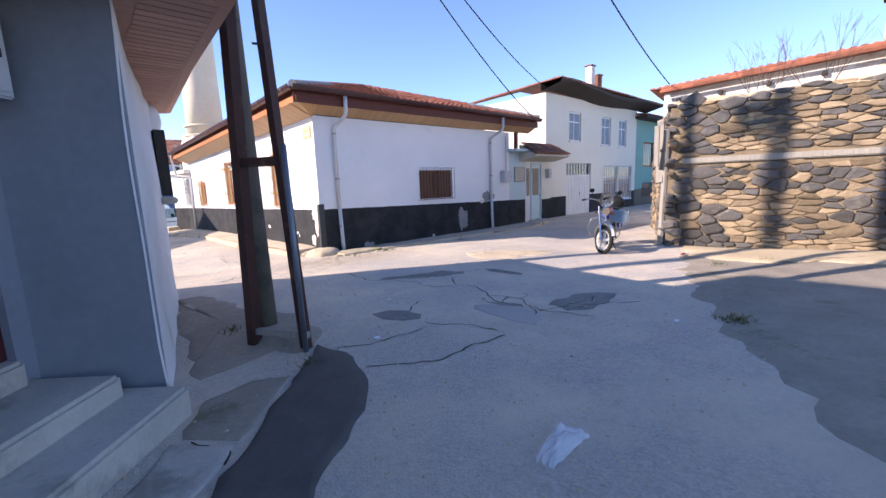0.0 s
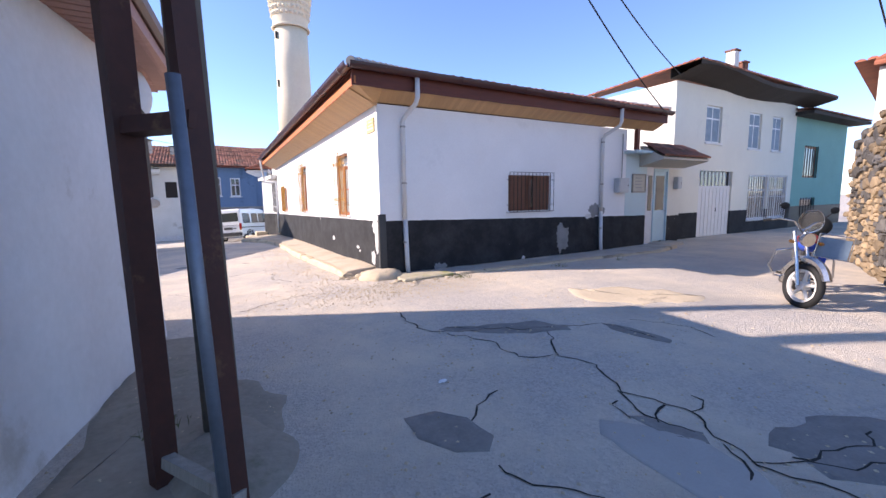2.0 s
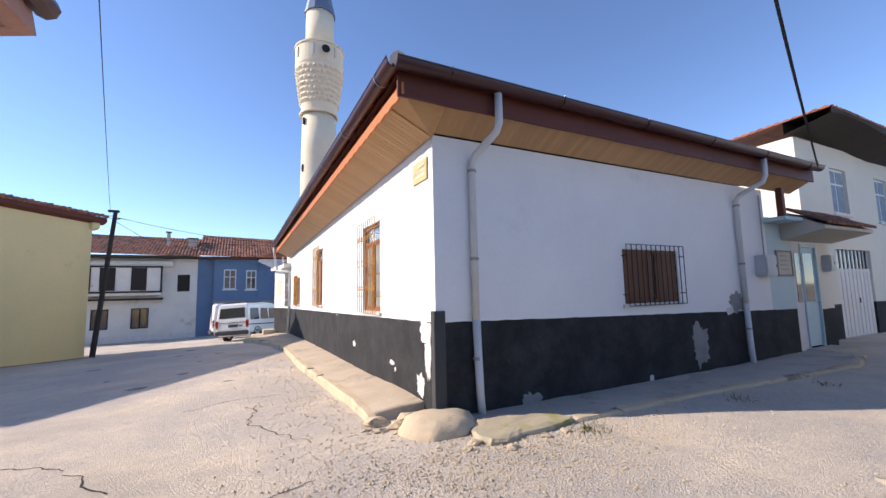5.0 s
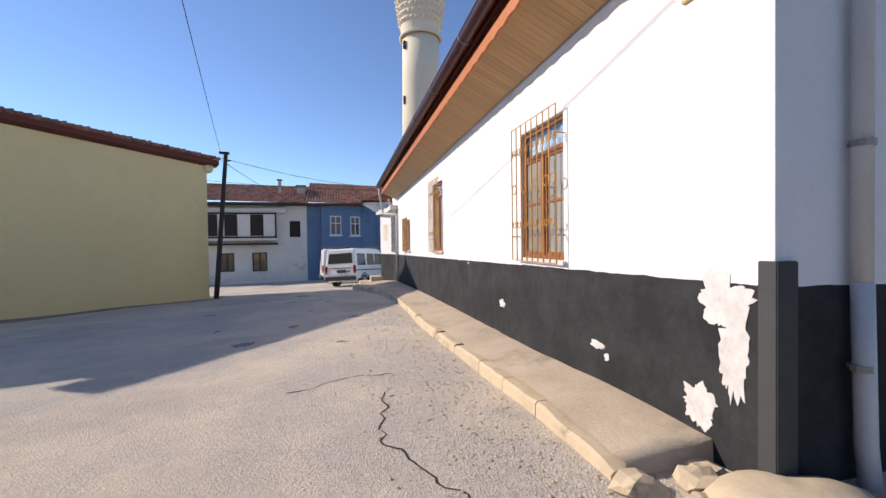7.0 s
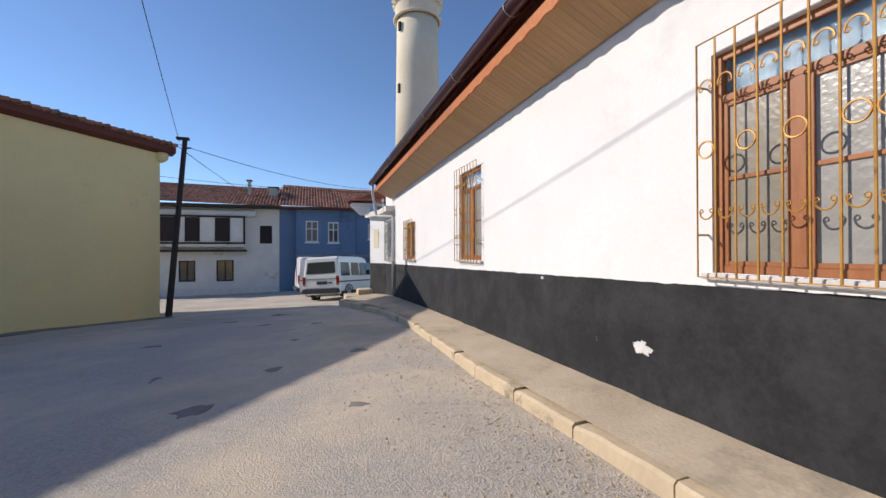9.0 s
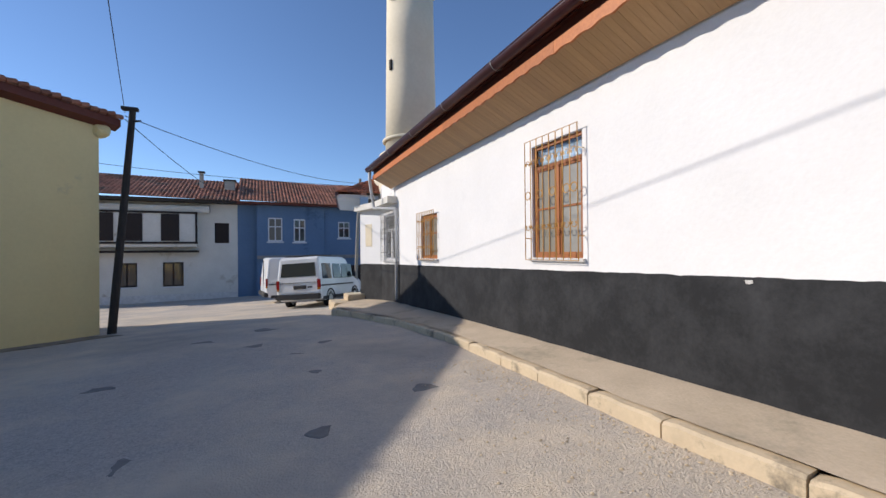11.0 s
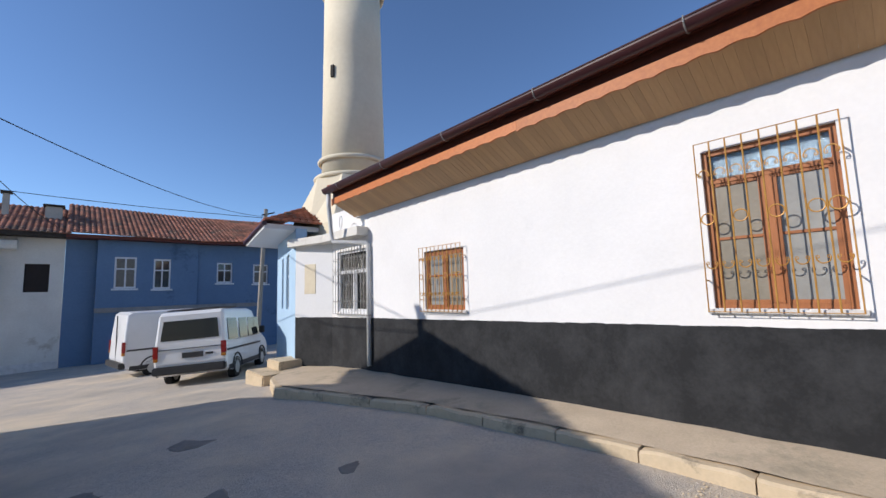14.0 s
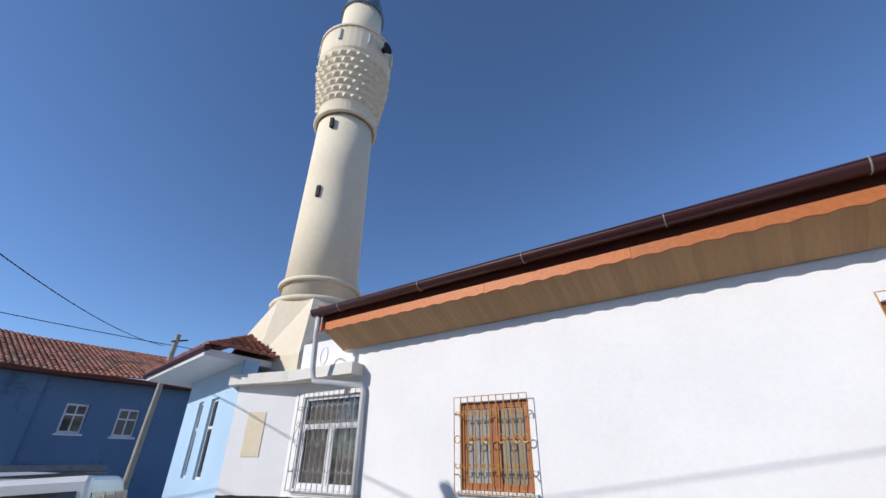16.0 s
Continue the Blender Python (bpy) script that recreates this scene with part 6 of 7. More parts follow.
# pale timber beam, prop boards, grass and soil
yard = thing("stone_wall", "rough fieldstone yard wall with clay joints and a timber lacing beam", "stone wall", kind="structure")
m = frame_m(SWa, SWb)
part("lacing_beam", B(0.25, -0.06, 2.02, 7.8, 0.075, 2.16, 0.02, m), M_PALEWOOD, yard, "pale split timber beam")
cap = bmesh.new()
rows = []
for k in range(40):
    u = 8.0 * k / 39
    zz = 3.5 + 0.06 * noise.noise(Vector((u * 1.1, 3, 0)))
    rows.append([cap.verts.new(m @ Vector(v)) for v in ((u, 0.03, zz - 0.05), (u, -0.05, zz + 0.06), (u, -0.45, zz + 0.08), (u, -0.5, zz - 0.05))])
for a, b in zip(rows, rows[1:]):
    for k in range(4):
        cap.faces.new((a[k], a[(k + 1) % 4], b[(k + 1) % 4], b[k]))
part("mud_cap", cap, M_DUST, yard, "pale mud capping")
far_part = thing("stone_wall", "lower fieldstone wall running back from the corner", "stone wall", kind="structure")
prop = thing("prop_boards", "weathered timber post and loose boards against the wall's corner", "timber")
part("post", T([(10.66, 3.75, -0.15), (10.7, 3.72, 1.6), (10.6, 3.68, 2.9)], 0.075, 7), M_PALEWOOD, prop)
part("board", B(-0.12, -0.015, 1.5, 0.12, 0.015, 3.1, 0.005), M_PALEWOOD, prop, m=pose(10.5, 3.75, 0.1, 4, 6, 60))
part("board", B(-0.1, -0.015, 1.9, 0.1, 0.015, 2.9, 0.005), M_PALEWOOD, prop, m=pose(10.72, 3.9, 0.1, -4, -5, 50))

sh = thing("tiled_house", "low whitewashed house with a clay tile verge behind the stone wall", "house")
SHa, SHb = (15.0, 5.4), (15.6, -6.0)
part("wall", wall_mesh(SHa, SHb, -0.6, 4.55, 0.35, [], 4.9), M_SIDE, sh)
part("wall", wall_mesh((21, 6.6), (SHa[0] + 0.002, SHa[1]), -0.6, 4.5, 0.35, []), M_SIDE, sh)
m2 = frame_m(SHa, SHb)
for row, (o0, z) in enumerate(((0.3, 4.56), (0.2, 4.66))):
    for k in range(36):
        u = k * 0.32
        zz = z + 0.031 * u
        part("eaves_tile", T([m2 @ Vector((u, o0 + 0.12, zz)), m2 @ Vector((u + 0.34, o0 + 0.12, zz + 0.012))], 0.06, 6), M_TILE, sh)
tile_slope(sh, ((SHa[0] - 0.35, SHa[1] + 0.35, 4.68), (SHb[0] - 0.35, SHb[1], 5.02), (SHb[0] + 4, SHb[1], 5.3), (SHa[0] + 4, SHa[1] + 0.8, 4.95)), M_TILE)
tile_slope(sh, ((21, 7.0, 4.7), (SHa[0] - 0.35, SHa[1] + 0.35, 4.68), (SHa[0] + 4, SHa[1] - 1, 4.95), (21, 4, 5.0)), M_TILE)
for k in range(9):
    part("rafter_end", B(0.4 + k * 1.2, -0.1, 4.2 + 0.037 * k, 0.52 + k * 1.2, 0.14, 4.32 + 0.037 * k, 0.01), M_OLDWOOD, sh, m=m2)
ch = part("chimney", B(15.3, -0.2, 4.9, 15.75, 0.3, 6.0, 0.02), M_CEMENT, sh)
part("chimney_cap", B(15.2, -0.3, 6.0, 15.85, 0.4, 6.08, 0.01), M_OLDWOOD, ch)


def shrub(c, h, n, seed):
    """A leafless bush: many thin forked twigs."""
    rnd = random.Random(seed)
    bm = bmesh.new()

    def grow(p, d, length, r, depth):
        q = p + d * length
        tube(bm, [p, p.lerp(q, 0.5) + Vector((rnd.uniform(-1, 1), rnd.uniform(-1, 1), 0)) * 0.03, q], r, 4, r * 0.6)
        if depth:
            for _ in range(rnd.choice((2, 3))):
                dd = (d + Vector((rnd.uniform(-1, 1), rnd.uniform(-1, 1), rnd.uniform(-0.2, 0.6))) * 0.45).normalized()
                grow(q, dd, length * rnd.uniform(0.55, 0.85), r * 0.6, depth - 1)
    for _ in range(n):
        a = rnd.uniform(0, 6.28)
        grow(Vector(c), Vector((0.5 * math.cos(a), 0.5 * math.sin(a), 1)).normalized(), h * rnd.uniform(0.25, 0.42), 0.014, 3)
    e = thing("bare_shrub", "leafless reddish-brown shrub growing behind the stone wall", "shrub")
    return part("crown", bm, M_TWIG, e)


shrub((12.6, 2.2, 3.2), 2.3, 7, 4)
shrub((12.9, 1.2, 3.2), 1.9, 6, 6)
shrub((13.2, -0.2, 3.2), 1.8, 5, 9)
tagged(part("yard_fill", prism(bmesh.new(), [(11.3, 3.4), (14.6, 4.9), (15.2, -4), (12.8, -4)], -0.6, 3.1), M_DUST), "packed earth bank behind the stone wall", "earth bank", kind="structure")


def tuft(c, n, seed, h=0.12):
    rnd = random.Random(seed)
    bm = bmesh.new()
    for _ in range(n):
        a, r = rnd.uniform(0, 6.28), rnd.uniform(0, 0.22)
        p = Vector((c[0] + r * math.cos(a), c[1] + r * math.sin(a), g(c[0], c[1])))
        t = p + Vector((rnd.uniform(-0.08, 0.08), rnd.uniform(-0.08, 0.08), rnd.uniform(0.4, 1) * h))
        w = Vector((rnd.uniform(-1, 1), rnd.uniform(-1, 1), 0)) * 0.008
        bm.faces.new([bm.verts.new(v) for v in (p - w, p + w, t)])
    return tagged(part("grass_tuft", bm, M_GRASS), "small tuft of green grass in the dirt", "grass", kind="stuff")


for i, (c, n) in enumerate((((5.0, 0.8), 160), ((8.6, 1.9), 60), ((9.3, 1.2), 60), ((5.55, 8.85), 70), ((1.0, 3.6), 60), ((0.7, 5.3), 50), ((8.2, 8.7), 30), ((10.1, 8.5), 30))):
    tuft(c, n, i, 0.1)

# ---- ground layers and litter ----
rnd0 = random.Random(21)
patch_on_ground("soil_bank", [(9.6, 3.0), (8.2, 2.45), (6.75, 1.85), (5.6, 1.3), (4.85, 0.95), (4.0, 0.58), (3.55, 0.15), (2.95, -0.12), (2.55, -0.45), (2.6, -1.6), (3.5, -3), (12, -4), (10.9, 0.2)], M_SOIL, "damp brown soil and weeds beside the stone wall", "soil", 0.012, 11, 0.22)
patch_on_ground("pale_strip", [(10.6, 3.2), (9.3, 2.6), (9.0, 1.5), (9.6, 0.2), (10.4, -3.5), (12.0, -3.9), (11.2, 0.0)], M_DUST, "pale sandy strip at the foot of the stone wall", "soil", 0.03, 12, 0.2, 0.05)
patch_on_ground("asphalt_patch", [(1.3, 4.02), (1.42, 3.55), (1.36, 3.12), (1.15, 2.7), (0.94, 2.35), (0.65, 2.1), (0.45, 2.0), (0.2, 1.72), (-0.2, 1.1), (-0.75, 1.5), (-0.23, 2.16), (0.06, 2.53), (0.3, 2.85), (0.5, 3.15), (0.86, 3.44), (1.1, 3.8)], M_ASPH_NEW, "fresh dark asphalt patch at the foot of the steel post", "asphalt patch", 0.02, 13, 0.07)
patch_on_ground("cement_patch", [(-0.3, 3.0), (0.02, 2.62), (-0.1, 2.45), (-0.33, 2.24), (-0.7, 1.75), (-1.1, 1.9), (-0.62, 2.54)], M_CEMENT, "cracked pale cement by the doorstep", "cement patch", 0.01, 14, 0.04)
patch_on_ground("silt_patch", [(0.05, 3.55), (0.5, 3.65), (0.75, 3.5), (0.35, 3.0), (0.05, 2.65), (-0.25, 2.98)], M_SOIL, "gritty dark silt between the step and the patch", "silt", 0.006, 41, 0.1)
patch_on_ground("damp_verge", [(0.1, 4.0), (1.3, 4.2), (1.6, 5.4), (1.2, 6.0), (0.9, 7.6), (0.4, 7.8)], M_SOIL, "damp gravelly verge round the pole's footing", "soil", 0.008, 15, 0.15)
patch_on_ground("iron_cover", [(2.34, 4.5), (2.3, 4.2), (2.45, 3.92), (2.64, 3.8), (2.78, 3.95), (2.76, 4.25), (2.6, 4.5)], M_STAIN, "round sunken cover dark with silt", "manhole cover", 0.005, 16, 0.03)
patch_on_ground("silt_patch", [(3.6, 6.25), (3.7, 6.0), (4.3, 5.6), (5.05, 5.3), (5.15, 5.5), (4.5, 5.95)], M_STAIN, "dark silt in the broken asphalt", "silt", 0.004, 17, 0.14)
patch_on_ground("silt_patch", [(5.5, 5.35), (5.45, 5.05), (5.62, 4.4), (5.75, 4.45), (5.72, 5.0)], M_STAIN, "dark silt in the broken asphalt", "silt", 0.004, 18, 0.1)
patch_on_ground("silt_patch", [(4.3, 2.95), (4.7, 2.95), (5.35, 2.75), (5.5, 2.45), (5.0, 2.3), (4.55, 2.38), (4.25, 2.58)], M_STAIN, "dark silt in the broken asphalt", "silt", 0.004, 42, 0.16)
patch_on_ground("silt_patch", [(3.84, 3.68), (3.95, 3.6), (4.1, 3.2), (4.0, 3.1), (3.87, 3.36)], M_STAIN, "dark silt in the broken asphalt", "silt", 0.004, 43, 0.05)
patch_on_ground("cement_patch", [(3.45, 3.6), (3.62, 3.72), (3.82, 3.55), (4.02, 3.15), (3.95, 2.8), (3.72, 2.6), (3.5, 2.5), (3.42, 3.0)], M_SMOOTH, "smooth grey cement repair in the asphalt", "cement patch", 0.004, 44, 0.06)
patch_on_ground("cement_patch", [(6.2, 6.3), (6.9, 5.6), (7.6, 5.2), (8.1, 5.3), (8.2, 5.9), (7.4, 6.6), (6.6, 6.9)], M_KERB, "pale sandy cement repair in the road", "cement patch", 0.006, 45, 0.2)
for i, (cx, cy, rr) in enumerate(((0.9, 17.6, 0.16), (0.2, 16.2, 0.22), (2.2, 18.2, 0.12), (1.1, 19.6, 0.15), (0.3, 22.2, 0.2), (0.9, 20.9, 0.1), (-0.7, 17.7, 0.14), (1.9, 15.6, 0.1), (0.5, 24.3, 0.3), (-1.6, 20.4, 0.25), (1.6, 21.8, 0.14), (-0.6, 23.5, 0.22))):
    patch_on_ground("oil_stain", [(cx + rr * (0.7 + 0.6 * rnd0.random()) * math.cos(k), cy + 0.7 * rr * (0.7 + 0.6 * rnd0.random()) * math.sin(k)) for k in (0, 0.7, 1.4, 2.1, 2.8, 3.5, 4.2, 4.9, 5.6)], M_STAIN, "dark oily stain on the asphalt", "stain", 0.003, 30 + i, 0.22)
SEAMS = [
    [(3.4, 7.21), (3.37, 6.38), (3.88, 5.56), (3.92, 4.98), (4.26, 4.83), (4.41, 4.44), (4.17, 3.91), (4.26, 3.62), (4.31, 3.38), (4.09, 3.1), (4.07, 2.87), (4.06, 2.67), (4.13, 2.52), (4.3, 2.0)],
    [(2.73, 4.2), (2.95, 4.37), (3.36, 4.53)], [(2.63, 3.68), (2.58, 3.5), (2.8, 3.32), (2.91, 3.16), (3.1, 2.6)], [(1.4, 3.7), (1.9, 3.5), (2.58, 3.5)], [(1.36, 3.1), (1.9, 2.7), (2.6, 2.65), (3.1, 2.6)],
    [(3.84, 3.63), (3.9, 3.8), (4.17, 3.91)], [(4.17, 3.91), (3.98, 3.6), (4.09, 3.1)], [(4.26, 3.62), (4.0, 3.45), (3.89, 3.38)], [(4.31, 3.38), (4.55, 3.5), (4.62, 3.75)], [(4.09, 3.1), (3.93, 2.83), (3.7, 2.69)], [(4.07, 2.87), (4.4, 2.6), (4.9, 2.3), (5.4, 1.9)], [(4.3, 2.75), (4.8, 2.6), (5.3, 2.6)],
    [(3.67, 6.2), (4.3, 5.8), (5.05, 5.42)], [(4.26, 4.83), (4.6, 5.2), (4.75, 5.6)], [(5.05, 5.42), (5.56, 5.3), (5.69, 4.44)], [(6.0, 5.2), (6.4, 4.6), (6.2, 4.1)], [(-0.2, 2.9), (0.0, 2.62), (-0.2, 2.35)], [(-0.45, 2.6), (-0.2, 2.5)],
    [(0.6, 10.9), (0.9, 10.2), (1.2, 9.8)], [(-0.9, 11.8), (0.0, 11.5), (0.6, 10.9)], [(2.8, 10.2), (2.2, 11.6), (2.4, 13.0)], [(1.3, 13.2), (2.1, 13.6), (2.7, 13.4)], [(1.4, 8.6), (2.0, 9.0), (2.9, 9.2)],
]
for i, pts in enumerate(SEAMS):
    crack(pts, 0.014, i)
stones = bmesh.new()
rnd = random.Random(5)
for i in range(9000):
    zone = rnd.random()
    if zone < 0.45:
        px, py = rnd.gauss(4.3, 1.2), min(rnd.gauss(8.75, 0.5), 9.8)
    elif zone < 0.7:
        px, py = 3.5 - abs(rnd.gauss(0, 0.7)), rnd.uniform(9.6, 19)
    else:
        px, py = rnd.uniform(-0.6, 7), rnd.uniform(0.3, 7)
    s = 0.008 + 0.03 * rnd.random() ** 2
    zc = g(px, py) + s * 0.15
    o6 = [stones.verts.new((px + a * s * rnd.uniform(0.4, 0.6), py + b * s * rnd.uniform(0.4, 0.6), zc + c * s * 0.35)) for a, b, c in ((1, 0, 0), (0, 1, 0), (-1, 0, 0), (0, -1, 0), (0, 0, 1), (0, 0, -1))]
    for k in range(4):
        stones.faces.new((o6[k], o6[(k + 1) % 4], o6[4]))
        stones.faces.new((o6[(k + 1) % 4], o6[k], o6[5]))
tagged(part("loose_gravel", stones, M_KERB), "scattered loose gravel on the street", "gravel", kind="stuff")

bag = bmesh.new()
bmesh.ops.create_grid(bag, x_segments=26, y_segments=16, size=0.5)
bx, by = 1.56, 0.99
for v in bag.verts:
    q = noise.noise(Vector((v.co.x * 5, v.co.y * 5, 1)))
    edge = max(0.0, 1 - max(abs(v.co.x), abs(v.co.y)) * 2)
    v.co = Vector((v.co.x * 0.46, v.co.y * 0.24 * (0.75 + 0.5 * v.co.x), 0.012 + 0.07 * edge ** 0.5 + 0.035 * q))
bag_m = bpy.data.materials.new("crumpled_clear_film")
bag_m.use_nodes = True
bp_ = bag_m.node_tree.nodes["Principled BSDF"]
bp_.inputs["Base Color"].default_value = (0.8, 0.84, 0.9, 1)
bp_.inputs["Roughness"].default_value, bp_.inputs["Alpha"].default_value = 0.2, 0.5
tagged(part("plastic_bag", bag, bag_m, m=pose(bx, by, g(bx, by), 0, 0, 8)), "crumpled clear plastic bag lying on the asphalt", "bag")
for i, (px, py) in enumerate(((1.87, 3.65), (2.9, 4.9), (4.6, 1.3))):
    tagged(part("paper_scrap", blob(bmesh.new(), (px, py, g(px, py) + 0.012), (0.09, 0.05, 0.03), i, 2, rough=0.4), M_UPVC), "crumpled scrap of white paper", "litter", "scraps on the street")
tagged(part("red_wrapper", blob(bmesh.new(), (9.3, 2.75, g(9.3, 2.75) + 0.06), (0.22, 0.07, 0.04), 4, 2, rough=0.4), M_RED_TANK), "torn red wrapper at the foot of the stone wall", "litter")

# ---- yellow house across the street ----
NEARER = Matrix.Translation((1.4, 9.5, 1.45)) @ Matrix.Scale(0.87, 4) @ Matrix.Translation((-1.4, -9.5, -1.45))
yh = thing("yellow_house", "large blank yellow plastered house with a brown tiled verge", "house", m=NEARER)
YA, YB = Vector((-4.3, 30.2, 0)), Vector((-13.0, 21.6, 0))
part("wall", wall_mesh(YB[:2], YA[:2], -1.6, 6.1, 0.4, [], 5.35), M_YELLOW, yh)
part("wall", wall_mesh((YA.x, YA.y + 0.002), (YA.x - 4, YA.y + 5), -1.8, 5.3, 0.4, []), M_YELLOW, yh)
part("wall", wall_mesh((-20, 21.0), (YB.x, YB.y), -1.4, 6.1, 0.4, []), M_YELLOW, yh)
my = frame_m(YB[:2], YA[:2])
LY = (YA - YB).length
bm = bmesh.new()
prof = [(-0.6, 0.3, 6.1, 6.42), (LY + 0.45, 0.3, 5.28, 5.62)]
vs = []
for u, o, z0, z1 in prof:
    vs.append([bm.verts.new(my @ Vector(c)) for c in ((u, 0.02, z0), (u, o, z0 + 0.12), (u, o, z1), (u, -0.2, z1))])
for k in range(4):
    bm.faces.new((vs[0][k], vs[0][(k + 1) % 4], vs[1][(k + 1) % 4], vs[1][k]))
bm.faces.new(vs[0])
bm.faces.new(vs[1][::-1])
part("fascia", bm, M_FASCIA_DK, yh)
e0, e1 = my @ Vector((-0.6, 0.34, 6.45)), my @ Vector((LY + 0.5, 0.34, 5.65))
for k in range(58):
    p, q = e0.lerp(e1, k / 58), e0.lerp(e1, (k + 0.9) / 58)
    part("verge_tile", T([p + Vector((0, 0, 0.02)), q + Vector((0, 0, 0.05 + 0.02 * (k % 3)))], 0.075, 6), M_TILE_OLD, yh)
tile_slope(yh, (e0, e1, e1 + Vector((-4, 5, 1.2)), e0 + Vector((-4, 5, 1.2))), M_TILE_OLD)
part("eaves_bracket", blob(bmesh.new(), (YA.x + 0.05, YA.y + 0.05, 5.2), (0.5, 0.5, 0.5), 3, 2, rough=0.1), M_YELLOW, yh)
pl = thing("utility_pole", "dark leaning timber pole at the yellow house's corner", "utility pole", m=NEARER)
part("shaft", T([(-3.95, 30.0, -1.2), (-3.7, 30.15, 2.4), (-3.45, 30.3, 6.0)], 0.12, 10, 0.09), M_OLDWOOD, pl)
part("insulator_bracket", T([(-3.45, 30.3, 5.6), (-3.2, 30.1, 5.6)], 0.03, 6), M_IRON_DK, pl)
part("top_arm", B(-3.75, 30.2, 5.95, -3.3, 30.4, 6.05, 0.01), M_OLDWOOD, pl)
patch_on_ground("verge_soil", [(-3.5, 27.2), (-10.8, 20.1), (-10.3, 19.4), (-5.0, 24.7), (-2.8, 26.7)], M_SOIL, "dark strip of soil along the yellow wall", "soil", 0.02, 22, 0.2)

# ---- far houses ----
FY = 47.0


def fx(x):
    return 0.913 + 1.1685 * (x - 0.913)


def fz(z):
    return 1.38 + 1.1685 * (z - 1.38)


wh = thing("whitewashed_house", "old whitewashed house with a dark timber framed upper floor", "house")
X0, X1 = fx(-12), fx(-0.8)
who = [(fx(-2.06), fz(1.98), fx(-1.27), fz(3.22)), (fx(-4.74), fz(-0.58), fx(-3.69), fz(0.85)), (fx(-6.95), fz(-0.55), fx(-5.97), fz(0.84)), (fx(-9.4), fz(-0.55), fx(-8.4), fz(0.84))]
part("wall", wall_mesh((X0, FY), (X1, FY), -2.6, fz(4.4), 0.4, [(a - X0, b, c - X0, d) for a, b, c, d in who]), M_SIDE, wh)
for i, o in enumerate(who):
    w = part("window", B(o[0], FY + 0.1, o[1], o[2], FY + 0.16, o[3]), M_SHUTTER, wh, "dark shuttered window")
    if i:
        um = (o[0] + o[2]) / 2
        for a, b in ((o[0] + 0.1, um - 0.05), (um + 0.05, o[2] - 0.1)):
            part("pane", B(a, FY + 0.08, o[1] + 0.1, b, FY + 0.11, o[3] - 0.1), M_TINT, w)
        part("window_sill", B(o[0] - 0.08, FY - 0.06, o[1] - 0.1, o[2] + 0.08, FY + 0.1, o[1] - 0.01), M_PLASTER, w)
jx = fx(-2.95)
jet = part("jetty", B(X0, FY - 0.7, fz(1.75), jx, FY - 0.01, fz(3.75)), M_SIDE, wh, "jettied upper floor")
for z0, z1 in ((fz(1.42), fz(1.55)), (fz(1.93), fz(2.05)), (fz(3.69), fz(3.8))):
    part("timber_rail", B(X0, FY - 0.78, z0, jx + 0.08, FY - 0.02 if z0 < 2 else FY - 0.69, z1), M_SHUTTER, wh)
part("timber_post", B(jx - 0.06, FY - 0.78, fz(2.05), jx + 0.06, FY - 0.69, fz(3.69)), M_SHUTTER, wh)
for a, b in ((-6.43, -5.58), (-4.7, -3.81), (-7.9, -6.9), (-9.4, -8.5)):
    part("shutter_panel", B(fx(a), FY - 0.75, fz(2.1), fx(b), FY - 0.69, fz(3.66)), M_SHUTTER, jet, "dark board shutter")
part("cove", T([(X0, FY - 0.35, fz(4.0)), (fx(-2.3), FY - 0.35, fz(4.0))], 0.28, 8), M_SIDE, wh)
part("eaves_board", prism(bmesh.new(), [(X0, FY - 1.2), (X1 + 0.1, FY - 1.0), (X1 + 0.1, FY + 0.4), (X0, FY + 0.4)], fz(4.38), fz(4.55)), M_OLDWOOD, wh)
tile_slope(wh, ((X0, FY - 1.3, fz(4.75)), (X1 + 0.2, FY - 1.1, fz(4.5)), (X1 + 0.2, FY + 4, fz(6.3)), (X0, FY + 4, fz(6.5))), M_TILE_OLD, 0.24, 0.4, 0.05)
for cx, w, h in ((-3.0, 0.26, 1.5), (-1.6, 0.7, 1.0)):
    c = part("chimney", B(fx(cx), FY + 1.5, 5.2, fx(cx) + w, FY + 1.5 + w, fz(5.2) + h, 0.03), M_CEMENT, wh)
    part("chimney_cap", B(fx(cx) - 0.1, FY + 1.4, fz(5.2) + h, fx(cx) + w + 0.1, FY + 1.6 + w, fz(5.2) + h + 0.1, 0.02), M_OLDWOOD, c)
part("damp_band", B(X0, FY - 0.03, -2.6, X1, FY - 0.004, fz(-1.05), 0.01), M_FLAKE, wh)

bh = thing("blue_house", "long blue plastered house with white windows and old tile roof", "house")
BX0, BX1 = X1 + 0.01, 15.0
bho = [(0.96, 2.2, 1.95, 3.97), (2.75, 2.15, 3.6, 3.9), (6.09, 2.47, 7.0, 3.77), (8.25, 2.4, 9.2, 3.7)]
KX = 0.2
part("wall", wall_mesh((BX0, FY), (KX, FY), -2.6, 4.95, 0.4, []), M_BLUE, bh)
part("wall", wall_mesh((KX, FY - 0.45), (5.0, FY - 0.45), -2.6, 4.95, 0.4, [(a - KX, b, c - KX, d) for a, b, c, d in bho[:2]]), M_BLUE, bh)
part("wall", wall_mesh((5.002, FY - 0.3), (BX1, FY - 1.2), -2.6, 4.95, 0.4, [(a - 5.0, b, c - 5.0, d) for a, b, c, d in bho[2:]]), M_BLUE, bh)
part("wall", wall_mesh((KX, FY - 0.01), (KX, FY - 0.448), -2.6, 4.95, 0.2, []), M_BLUE, bh)
